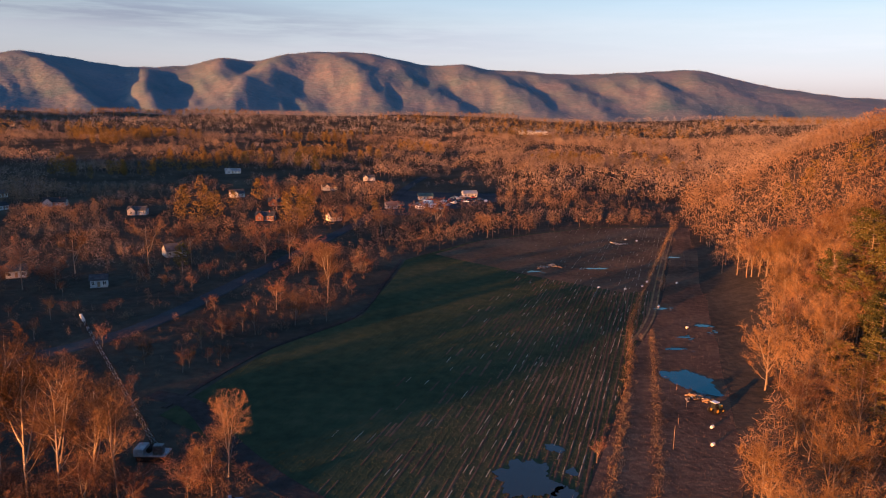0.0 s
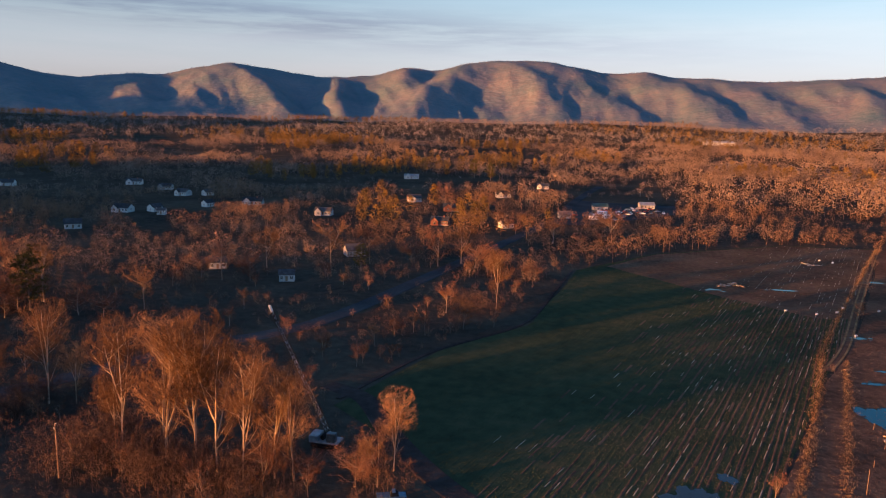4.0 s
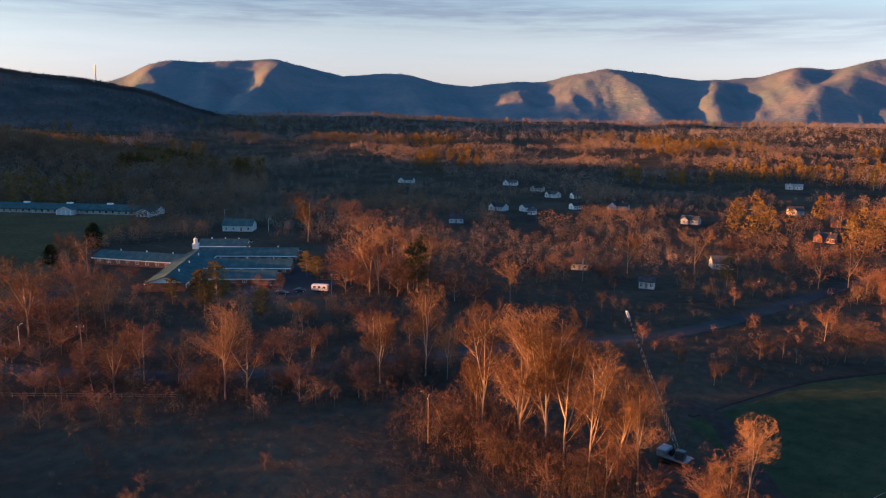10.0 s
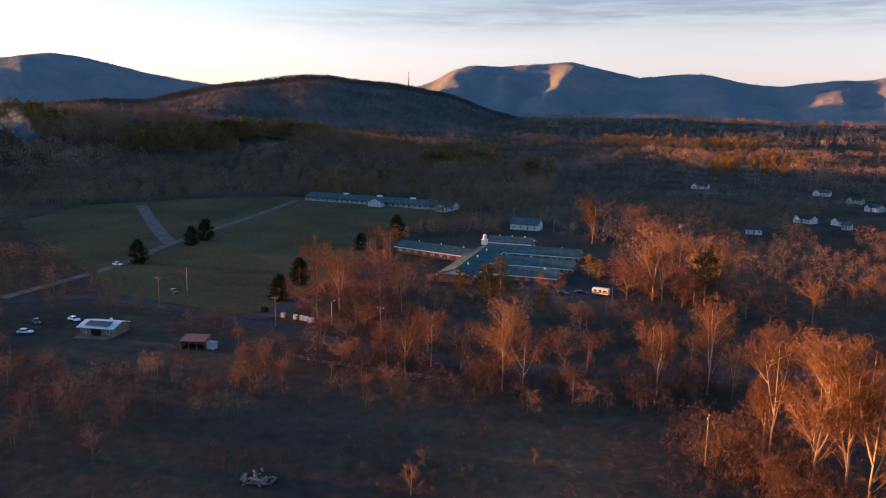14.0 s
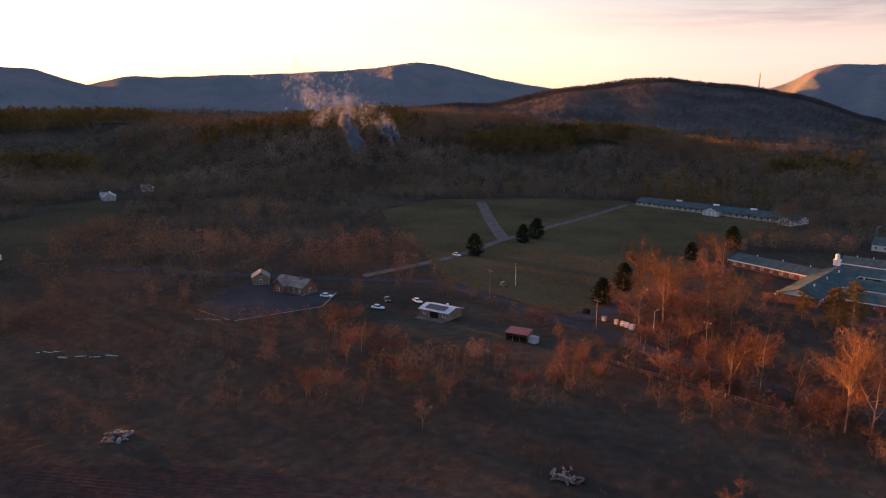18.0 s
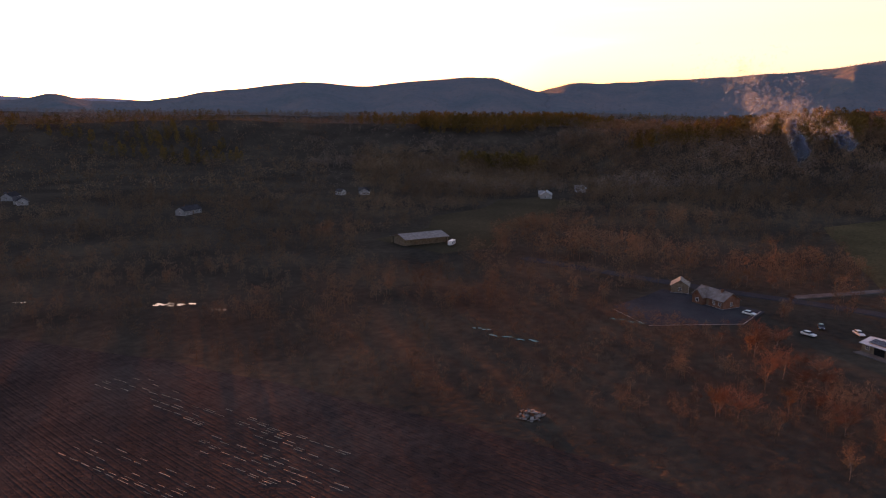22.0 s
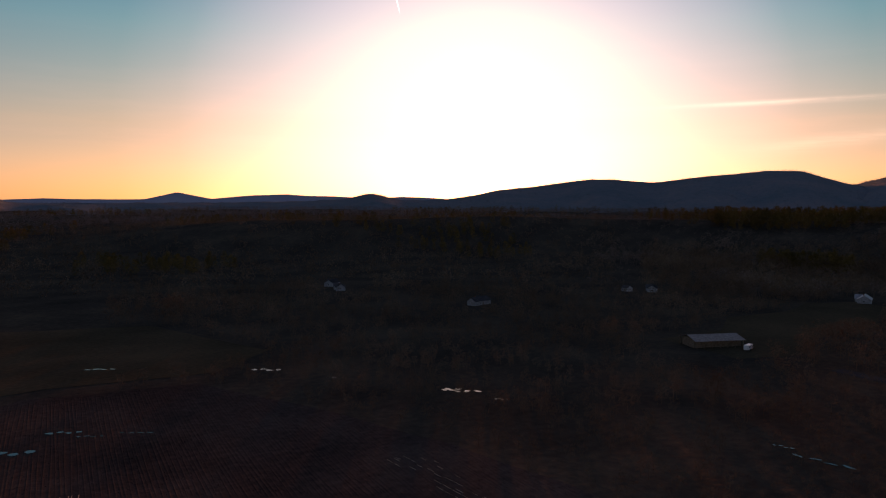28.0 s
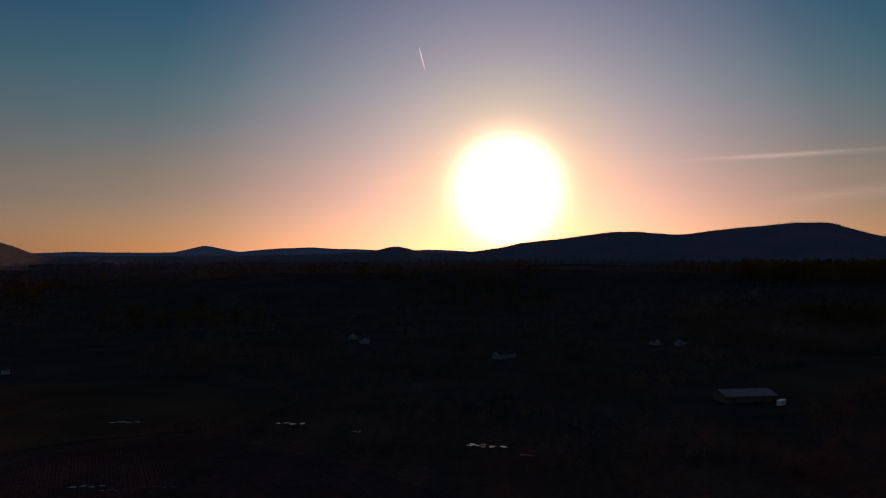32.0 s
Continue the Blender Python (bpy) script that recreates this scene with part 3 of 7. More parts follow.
NORTH_SPURS = [(-61, -63, 1.7), (-56.6, -59.2, 1.4), (-52, -55.6, 1.6), (-46.5, -49, 1.7), (-68, -70, 2.4), (-75, -75, 2.4), (-81, -79, 2.4), (-86.5, -85, 2.0), (-91, -92, 2.2), (-97, -99, 2.6),
               (-104, -105, 2.6), (-110, -111, 2.2)]
WEST_SPURS = [(-109, -109, 2), (-115.6, -114, 2.4), (-121.5, -122, 2.4), (-130, -128, 2.6), (-137, -136, 2.2), (-146, -146, 1.8), (-153, -152, 2.2), (-160, -161, 2.2), (-168, -167, 2), (-176, -175, 3)]
HILL_SPURS = [(-60, -61, 3), (-67, -66, 3.5), (-72, -73, 3), (-78, -80, 3.5), (-86, -87, 4), (-94, -94, 4)]
RANGES = [
    (EAST_RANGE, 2700, 4300, 4850, 1.0, EAST_SPURS, "mountain_range_east", "long leafless wooded mountain range lit pink by low sun"),
    (NORTH_RANGE, 2850, 4300, 4850, 2.3, NORTH_SPURS, "mountain_range_north", "shaded wooded mountains with haze blue in their colour, sunlit spurs"),
    (WEST_RANGE, 2500, 4000, 4700, 3.1, WEST_SPURS, "mountain_range_west", "low dark ridges under the setting sun"),
]
CRESTS = []
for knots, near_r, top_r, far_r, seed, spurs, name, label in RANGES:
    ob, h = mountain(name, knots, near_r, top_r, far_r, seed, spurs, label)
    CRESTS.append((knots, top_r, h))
# far ridge line; its paleness is haze held in the material colour
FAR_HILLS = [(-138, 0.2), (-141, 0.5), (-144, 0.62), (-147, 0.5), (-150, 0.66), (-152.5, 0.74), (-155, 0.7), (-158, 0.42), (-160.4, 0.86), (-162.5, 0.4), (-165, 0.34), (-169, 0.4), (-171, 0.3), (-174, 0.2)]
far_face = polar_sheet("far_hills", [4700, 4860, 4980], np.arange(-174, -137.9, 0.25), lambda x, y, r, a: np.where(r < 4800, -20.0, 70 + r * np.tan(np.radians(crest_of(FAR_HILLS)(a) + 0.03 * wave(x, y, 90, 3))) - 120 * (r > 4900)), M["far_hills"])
tagged(new("far_hills", far_face), "far ridges on the horizon, haze put into their pale blue", "mountain", kind="structure")
TOWER_HILL = [(-56, -1.2), (-59.4, -0.1), (-60.6, 0.35), (-62.3, 0.95), (-64.8, 1.4), (-68.1, 1.75), (-70.9, 2.1), (-73.2, 2.1), (-75.9, 1.7), (-79.3, 1.25),
              (-83.9, 0.2), (-87, 0.15), (-93, -0.4), (-99, -1.0)]
ob, tower_hill = mountain("tower_hill", TOWER_HILL, 1500, 2350, 2840, 5.0, HILL_SPURS, "wooded hill coloured dark as in shade, bare trees along its top", "dark_slope")
CRESTS.append((TOWER_HILL, 2350, tower_hill))


def sheet(name, outline, z, material, label, category, step=12.0):
    """A flat sheet with a softly uneven border, lying just over the valley floor."""
    pts = []
    for (x0, y0), (x1, y1) in zip(outline, outline[1:] + outline[:1]):
        n = max(1, int(math.hypot(x1 - x0, y1 - y0) / step))
        for i in range(n):
            x, y = x0 + (x1 - x0) * i / n, y0 + (y1 - y0) * i / n
            pts.append((x + 1.6 * noise.noise((x * 0.05, y * 0.05, z)), y + 1.6 * noise.noise((x * 0.05, y * 0.05, 7 + z))))
    bm = poly(bmesh.new(), pts, z)
    for f in bm.faces:
        if f.normal.z < 0:
            f.normal_flip()
    bmesh.ops.triangulate(bm, faces=bm.faces)
    return tagged(part(name, bm, material), label, category, kind="structure")


FIELD_EAST = [(-63, 160), (-49, 207), (-27, 244), (-21, 294), (-17, 339), (20, 395), (90, 445), (139, 450), (84, 283), (53, 203), (27, 127), (20, 105), (-22, 118), (-40, 140)]
FARMYARD = [(140, 450), (148, 447), (116, 312), (126, 278), (104, 232), (81, 178), (55, 126), (46, 100), (22, 100), (28, 127), (54, 203), (86, 283)]
FIELD_WEST = [(-108, -285), (-127, -226), (-138, -167), (-141, -114), (-142, -76), (-140, -40), (-128, 10), (-108, 60), (-70, 92), (-30, 100), (20, 95), (40, 60), (40, -120), (10, -260), (-50, -300)]
FIELD_SOUTH = [(-160, -330), (-122, -300), (-60, -312), (10, -300), (10, -420), (-60, -470), (-140, -440)]
LAWN = [(-302, 16), (-262, 46), (-243, 66), (-268, 92), (-330, 128), (-370, 160), (-430, 215), (-470, 240), (-585, 168), (-600, 120), (-590, 20), (-520, -20), (-400, 0), (-345, 10)]
FARM_FIELD = [(-318, -178), (-345, -166), (-410, -182), (-470, -176), (-520, -196), (-560, -194), (-578, -232), (-540, -252), (-490, -240), (-430, -250), (-385, -226), (-335, -232)]
sheet("green_field", FIELD_EAST, 0.10, M["green_field"], "dark green winter crop field with straight seed rows", "field")
sheet("farmyard_ground", FARMYARD, 0.14, M["mud"], "muddy farm track and wet bare ground under the hillside", "ground")
sheet("wet_field_end", [(84, 286), (70, 284), (45, 303), (20, 328), (-4, 352), (20, 393), (90, 443), (137, 448), (110, 362)], 0.15, M["mud"], "bare wet soil at the far end of the field", "field")
sheet("ploughed_field", FIELD_WEST, 0.12, M["plough"], "dark ploughed field with long furrows", "field")
sheet("south_field", FIELD_SOUTH, 0.12, M["pasture"], "dull brown meadow beyond a creek", "field")
sheet("lawn", LAWN, 0.10, M["lawn"], "wide sloping winter lawn, dull green", "lawn")
sheet("farm_field", FARM_FIELD, 0.10, M["pasture"], "brown pasture round a farm", "field")


def ribbon(name, line, width, z, material, label, category="road"):
    """A road or track along a line of points."""
    c = [Vector((x, y, 0)) for x, y in line]
    fine = []
    for i in range(len(c) - 1):
        p0, p1, p2, p3 = c[max(0, i - 1)], c[i], c[i + 1], c[min(len(c) - 1, i + 2)]
        for k in range(8):
            t = k / 8
            fine.append(0.5 * ((2 * p1) + (p2 - p0) * t + (2 * p0 - 5 * p1 + 4 * p2 - p3) * t * t + (3 * p1 - p0 - 3 * p2 + p3) * t ** 3))
    fine.append(c[-1])
    bm = bmesh.new()
    rows = []
    for i, p in enumerate(fine):
        d = (fine[min(i + 1, len(fine) - 1)] - fine[max(i - 1, 0)]).normalized()
        s = Vector((-d.y, d.x, 0)) * width / 2
        zz = float(land(p.x, p.y)) + z
        rows.append([bm.verts.new((p.x + k * s.x, p.y + k * s.y, zz - (0.25 if abs(k) > 1 else 0))) for k in (-1.15, -1, 1, 1.15)])
    for a, b in zip(rows, rows[1:]):
        for k in range(3):
            bm.faces.new((a[k], a[k + 1], b[k + 1], b[k]))
    bmesh.ops.recalc_face_normals(bm, faces=bm.faces)
    return tagged(part(name, bm, material), label, category, kind="structure")


ROAD = [(-330, -140), (-312, -60), (-302, 6), (-290, 22), (-259, 41), (-232, 60), (-197, 81), (-165, 110), (-138, 155), (-118, 192), (-104, 209), (-91, 239), (-70, 345), (-48, 463), (-38, 525), (-36, 600), (-20, 760)]
DRIVE = [(-246, 55), (-258, 74), (-275, 90), (-292, 116)]
LANE = [(-312, -20), (-351, 18), (-369, 31), (-398, 48), (-424, 67), (-503, 126), (-560, 165)]
SPUR = [(-404, 52), (-470, 52), (-573, 55)]
ribbon("road", ROAD, 6.6, 0.2, M["asphalt"], "two lane country road of worn asphalt")
ribbon("driveway", DRIVE, 9.0, 0.24, M["asphalt"], "paved driveway to the school")
ribbon("lane", LANE, 4.2, 0.24, M["gravel"], "grey lane climbing past the lawn")
ribbon("spur_lane", SPUR, 7.0, 0.22, M["gravel"], "straight grey lane over the meadow")
FARM_TRACK = [(60, 222), (72, 250), (89, 302), (110, 365), (139, 450)]
ribbon("farm_track", FARM_TRACK, 3.2, 0.2, M["mud"], "rutted muddy farm track along the field")
for s in (-0.95, 0.95):
    ribbon("wheel_rut", [(x + s, y - 0.3 * s) for x, y in FARM_TRACK], 0.6, 0.26, M["straw"], "pale straw covered wheel rut of the track")
ribbon("side_track", [(86, 292), (106, 318), (122, 370), (147, 446)], 2.6, 0.22, M["mud"], "muddy side track under the hillside")
FIELD_TRACK = [(-70, 172), (-58, 166), (-44, 146), (-28, 128), (-8, 112)]
EDGE_TRACK = [(-64, 164), (-51, 206), (-29, 244), (-23, 294), (-19, 338)]
ribbon("edge_track", EDGE_TRACK, 1.2, 0.21, M["plough"], "muddy worn track along the edge of the field")
ribbon("field_track", FIELD_TRACK, 5.0, 0.2, M["plough"], "curved muddy track at the end of the field")

PUDDLES = [(68, 326, 6, 1.6), (86, 239, 2.6, 2.0), (66, 188, 6.0, 9.5), (17, 133, 7, 9), (70, 214, 3, 1.2), (76, 226, 2.5, 1.0), (90, 232, 3, 1.2), (110, 355, 5, 1.0),
           (78, 260, 3, 1.5), (40, 318, 3.5, 1.2)]
CREEK = [(-208, -91, 8, 1.0), (-183, -213, 7, 1.5), (-185, -194, 2.5, 0.9), (-141, -292, 6, 2.0), (-212, -104, 3, 0.8), (-246, -66, 6, 0.6), (-86, -336, 6, 1.0), (-70, -235, 5, 0.35), (-58, -240, 4, 0.4), (-155, -262, 2, 1), (-36, -238, 7, 2.2), (-53, -249, 5, 1.2), (-180, -214, 5, 1.2)]


def pool(x, y, rx, ry, turn, label, name="puddle"):
    bm = bmesh.new()
    pts = []
    for i in range(160):
        a = 2 * math.pi * i / 160
        k = 1 + 0.5 * noise.noise((x * 0.3 + 1.2 * math.cos(a), y * 0.3 + 1.2 * math.sin(a), 3)) + 0.22 * noise.noise((x * 0.3 + 3.6 * math.cos(a), y * 0.3 + 3.6 * math.sin(a), 9))
        k += 0.16 * noise.noise((x + 8 * math.cos(a), y + 8 * math.sin(a), 5)) + 0.07 * noise.noise((x + 19 * math.cos(a), y + 19 * math.sin(a), 6))
        px, py = rx * k * math.cos(a), ry * k * math.sin(a)
        pts.append((x + px * math.cos(turn) - py * math.sin(turn), y + px * math.sin(turn) + py * math.cos(turn)))
    poly(bm, pts, 0.19 + 0.02 * (int(x * 7 + y * 3) % 5))
    for f in bm.faces:
        if f.normal.z < 0:
            f.normal_flip()
    return tagged(part(name, bm, M["water"]), label, "water", kind="structure")


wet = random.Random(31)
for x, y, rx, ry in PUDDLES:
    pool(x, y, rx * 0.85, ry * 0.85, 0.1, "shallow standing water reflecting the sky on wet ground")
    for k in range(4):
        f = wet.uniform(0.12, 0.34)
        pool(x + wet.uniform(-1.5, 1.5) * rx, y + wet.uniform(-1.6, 1.6) * max(ry, 1.5), rx * f, max(ry, 1.6) * f, wet.uniform(-0.4, 0.5), "small ragged puddle on muddy ground")
for x, y, rx, ry in CREEK:
    lie = math.atan2(y, x) + 1.2
    for j in range(4):
        f = (j - 1.5) * 0.55 * rx
        s = 0.6 + 0.5 * abs(noise.noise((x * 0.1 + j, y * 0.1, 2)))
        pool(x + f * math.cos(lie) - 0.8 * ry * (j % 2) * math.sin(lie), y + f * math.sin(lie) + 0.8 * ry * (j % 2) * math.cos(lie), rx * 0.3 * s, ry * 0.8 * s, lie + 0.3 * (j % 3 - 1), "glinting stretch of creek water between bare banks", "creek_water")


# ---------------------------------------------------------------- trees
def bare_tree(seed, limbs, branches, twigs, spread=0.34, base=0.28, trunk=0.017, twig_len=0.075, twig_w=0.0024, fork=False, sides=4, leader=0.66):
    """A leafless tree of height 1 with an egg-shaped crown: (wood as quads, twigs as triangles)."""
    rng = np.random.default_rng(seed)
    mid, half = 0.46 * base + 0.56, 0.56 * (1.02 - base)

    def reach(u):
        return spread * np.sqrt(np.clip(1 - ((u - mid) / half) ** 2, 0.03, 1))

    def tuck(q):
        """Draws points that stick far out of the crown back to it."""
        k = np.maximum(np.hypot(q[:, 0], q[:, 1]) / (1.12 * reach(q[:, 2])), 1)
        return np.column_stack([q[:, 0] / k, q[:, 1] / k, np.minimum(q[:, 2], 1.01)])

    n = 8
    z = np.linspace(0, leader, n)
    lean = rng.normal(0, 0.02, 2)
    wob = np.cumsum(rng.normal(0, 0.009, (n, 2)), 0) * (z / leader)[:, None] + lean * z[:, None] ** 2
    lines = [np.column_stack([wob, z])]
    if fork:
        for s_ in (1, -1):
            a = rng.uniform(0, 2 * math.pi)
            u = np.linspace(0, 1, n)[:, None]
            start = lines[0][2 if s_ > 0 else 3]
            lines.append(start + np.column_stack([math.cos(a) * s_ * spread * 0.5 * u ** 0.8, math.sin(a) * s_ * spread * 0.5 * u ** 0.8, (leader - 0.1 - start[2]) * u]))
    wood = []
    for i, q in enumerate(lines):
        r = trunk * (1.0 if i == 0 else 0.7) * np.linspace(1, 0.08, n) ** 0.9 + 0.0008
        r[0] *= 1.4
        wood.append(prisms(q[:-1], q[1:], r[:-1], r[1:], sides))
    starts, ends = [], []
    for i in range(limbs):
        line = lines[i % len(lines)]
        step = (i + rng.uniform(0, 1)) / limbs
        u0 = base * 0.75 + (leader - 0.08 - base * 0.75) * step
        k = min(u0 / max(line[-1, 2], 0.3), 0.97) * (n - 1)
        p = line[int(k)] + (line[int(k) + 1] - line[int(k)]) * (k - int(k))
        a = i * 2.4 + rng.uniform(-0.5, 0.5)
        ue = min(0.98, p[2] + rng.uniform(0.14, 0.28))
        out = float(reach(ue)) * rng.uniform(0.4, 1.0)
        e = p * np.array([0.5, 0.5, 0]) + np.array([math.cos(a) * out, math.sin(a) * out, ue])
        c = p + (e - p) * np.array([0.6, 0.6, 0.32]) + rng.normal(0, 0.012, 3)
        t = np.linspace(0, 1, 6)[:, None]
        q = (1 - t) ** 2 * p + 2 * t * (1 - t) * c + t * t * e + rng.normal(0, 0.006, (6, 3)) * t
        r = trunk * 0.32 * (1.1 - 0.7 * u0) * np.linspace(1, 0.12, 6)
        wood.append(prisms(q[:-1], q[1:], r[:-1], r[1:], 3))
        starts.extend(q[:-1])
        ends.extend(q[1:])
    for q in lines:
        starts.extend(q[n // 2:-1])
        ends.extend(q[n // 2 + 1:])
    starts, ends = np.array(starts), np.array(ends)

    def shoots(bs, be, count, push, length, width):
        k = rng.integers(0, len(bs), count)
        p = bs[k] + (be[k] - bs[k]) * rng.uniform(0.1, 1, count)[:, None]
        d = be[k] - bs[k]
        d /= np.linalg.norm(d, axis=1, keepdims=True) + 1e-9
        radial = p * np.array([1, 1, 0.0])
        radial /= np.linalg.norm(radial, axis=1, keepdims=True) + 1e-6
        d = d * 0.35 + radial * push + rng.normal(0, 0.55, (count, 3)) + np.array([0, 0, 0.3])
        d /= np.linalg.norm(d, axis=1, keepdims=True)
        e = tuck(p + d * (length * rng.uniform(0.5, 1.3, count))[:, None])
        return p, e, slivers(p, e, width * rng.uniform(0.6, 1.4, count), rng)

    p1, e1, first = shoots(starts, ends, branches, 0.3, 0.11, trunk * 0.2)
    p2, e2, second = shoots(p1, e1, branches * 2, 0.3, 0.08, trunk * 0.12)
    _, _, last = shoots(np.concatenate([p1, p2]), np.concatenate([e1, e2]), twigs, 0.25, twig_len, twig_w)
    return join(*wood), join(first, second, last)


def pine_tree(seed, whorls, needles, spread=0.2, base=0.3, tuft=0.05, width=0.03, dome=False, cone=False):
    """An evergreen of height 1: trunk and boughs as quads, needle tufts as triangles."""
    rng = np.random.default_rng(seed)
    z = np.linspace(0, 0.98, 6)
    tp = np.column_stack([np.cumsum(rng.normal(0, 0.006, 6)), np.cumsum(rng.normal(0, 0.006, 6)), z])
    tr = 0.015 * np.linspace(1, 0.12, 6)
    wood = [prisms(tp[:-1], tp[1:], tr[:-1], tr[1:], 4)]
    ps, es = [], []
    for i in range(whorls):
        u = base + (0.98 - base) * (i + rng.uniform(0, 1)) / whorls
        a = i * 2.4 + rng.uniform(-0.6, 0.6)
        reach = spread * (1.15 - u) / (1.15 - base) * rng.uniform(0.55, 1.2) * min(1, 0.5 + (u - base) * 5)
        if cone:
            reach = spread * min(1, (1.03 - u) / 0.7) ** 0.6 * min(1, 0.55 + u * 3) * rng.uniform(0.8, 1.05)
        elif dome:
            reach = spread * math.sqrt(max(0.04, 1 - ((u - 0.42) / 0.6) ** 2)) * rng.uniform(0.75, 1.1)
        p = np.array([np.interp(u, z, tp[:, 0]), np.interp(u, z, tp[:, 1]), u])
        ps.append(p)
        es.append(p + np.array([math.cos(a) * reach, math.sin(a) * reach, reach * rng.uniform(0.0, 0.5)]))
    ps, es = np.array(ps), np.array(es)
    wood.append(prisms(ps, es, 0.004, 0.001, 3))
    k = rng.integers(0, len(ps), needles)
    u = rng.uniform(0.25, 1.05, needles)[:, None]
    c = ps[k] + (es[k] - ps[k]) * u + rng.normal(0, tuft * 0.35, (needles, 3))
    d = rng.normal(0, 1, (needles, 3)) + np.array([0, 0, 0.5])
    d /= np.linalg.norm(d, axis=1, keepdims=True)
    return join(*wood), slivers(c - d * tuft * 0.4, c + d * tuft * rng.uniform(0.4, 0.9, needles)[:, None], width * rng.uniform(0.5, 1.3, needles), rng)


def tree_thing(name, wood, crown, bark, leaf, label, category="tree", part_name="crown"):
    """A tree of height 1, kept as a pattern for copies."""
    ob = new(name)
    part_np("trunk", wood, bark, ob)
    part_np(part_name, crown, leaf, ob)
    return tagged(ob, label, category)


SYC = [bare_tree(s, 27, 420, 8500, spread=0.235 + 0.02 * (s % 2), base=0.24, trunk=0.0084, twig_len=0.045, twig_w=0.0017, leader=0.88, fork=True) for s in (11, 12, 13, 14)]
MID = [bare_tree(s, 24, 190, 2900, spread=0.32 + 0.04 * (s % 3), base=0.18, trunk=0.0105, twig_len=0.058, twig_w=0.0031, leader=0.82, fork=True) for s in (21, 22, 23, 24, 25, 26)]
BUSHY = [bare_tree(s, 34, 260, 4200, spread=0.44 + 0.05 * (s % 2), base=0.07, trunk=0.0095, twig_len=0.055, twig_w=0.0026, leader=0.5, fork=True) for s in (34, 35, 36)]
SMALL = [bare_tree(s, 16, 90, 1200, spread=0.44, base=0.08, trunk=0.011, twig_len=0.08, twig_w=0.0040, fork=True) for s in (31, 32, 33)]
PINE = [pine_tree(s, 60, 3200, spread=0.27, base=0.2, tuft=0.04, width=0.013, dome=True) for s in (41, 42, 43)]
CEDAR = [pine_tree(s, 150, 6500, spread=0.42, base=0.0, tuft=0.06, width=0.022, cone=True) for s in (51, 52)]
GROVES = {
    "syc": [tree_thing("sycamore_tree", *t, M["white_bark"], M["twig"], "tall leafless sycamore with pale bark among brush") for t in SYC],
    "bare": [tree_thing(("hardwood_tree", "bare_tree")[i % 2], *t, M["bark"], M["twig"], "leafless hardwood tree with grey bark and fine twigs") for i, t in enumerate(MID)],
    "bushy": [tree_thing("spreading_tree", *t, M["bark"], M["russet_twig"], "broad leafless tree branching from near the ground") for t in BUSHY],
    "hill": [tree_thing("hillside_tree", *t, M["bark"], M["amber_twig"], "leafless amber hardwood tree on the wooded hillside") for t in MID[2:]],
    "russet": [tree_thing("russet_tree", *t, M["bark"], M["russet_twig"], "leafless russet hardwood tree with dense fine twigs") for t in MID[:3]],
    "small": [tree_thing("small_tree", *t, M["bark"], M["russet_twig"], "low spreading leafless tree in brush") for t in SMALL],
    "pine": [tree_thing("pine_tree", *t, M["bark"], M["needle"], "olive green pine with open ragged crown", part_name="needles") for t in PINE],
    "cedar": [tree_thing("cedar_tree", *t, M["bark"], M["cedar"], "dark dense evergreen standing on the lawn", part_name="needles") for t in CEDAR],
}
USED = set()
tree_rng = random.Random(5)


def plant(kind, x, y, h, fat=1.0):
    """Sets a tree of a kind on the land; the first use takes the pattern itself."""
    pattern = GROVES[kind][tree_rng.randrange(len(GROVES[kind]))]
    m = pose(x, y, float(land(x, y)) - 0.15, tree_rng.uniform(-2, 2), tree_rng.uniform(-2, 2), tree_rng.uniform(0, 360))
    if pattern.name in USED:
        ob = copy_thing(pattern, m)
    else:
        USED.add(pattern.name)
        ob = pattern
        ob.matrix_basis = m
    ob.scale = (h * fat, h * fat, h)
    return ob


SYCAMORES = [(-66, 120, 27), (-83, 121, 31), (-95, 124, 29), (-77, 122, 32), (-72, 121, 29), (-61, 123, 23), (-98, 126, 17), (-40, 132, 17), (-57, 123, 22), (-128, 142, 25),
             (-133, 130, 19), (-122, 144, 15), (-153, 97, 24), (-162, 103, 17), (-88, 128, 28), (-41, 261, 22)]
for x, y, h in SYCAMORES:
    plant("syc", x, y, h)
HARDWOODS = [(-45, 124, 17), (-41, 125, 12), (-54, 123, 14), (-60, 116, 13), (-221, 200, 32), (-207, 197, 31), (-205, 206, 25), (-212, 214, 28), (-198, 220, 22),
             (-312, 252, 27), (-194, 199, 19), (-57, 250, 12), (-66, 217, 13), (-47, 232, 10), (-62, 495, 9), (-122, 525, 21), (-33, 313, 13)]
HARDWOODS += [(-266, 85, 25), (-261, 94, 22), (-254, 106, 22), (-247, 95, 19), (-253, 116, 16), (-290, 142, 14), (-390, 303, 19), (-171, 161, 22), (-214, 228, 23), (-183, 84, 16),
              (-336, 138, 17), (-346, 147, 16), (-318, 138, 18), (-62, 329, 25), (-79, 327, 20), (-93, 332, 21), (-127, 317, 22), (-35, 314, 14), (-3, 420, 21), (25, 444, 16), (-70, 336, 22), (-52, 322, 18), (-110, 322, 19)]
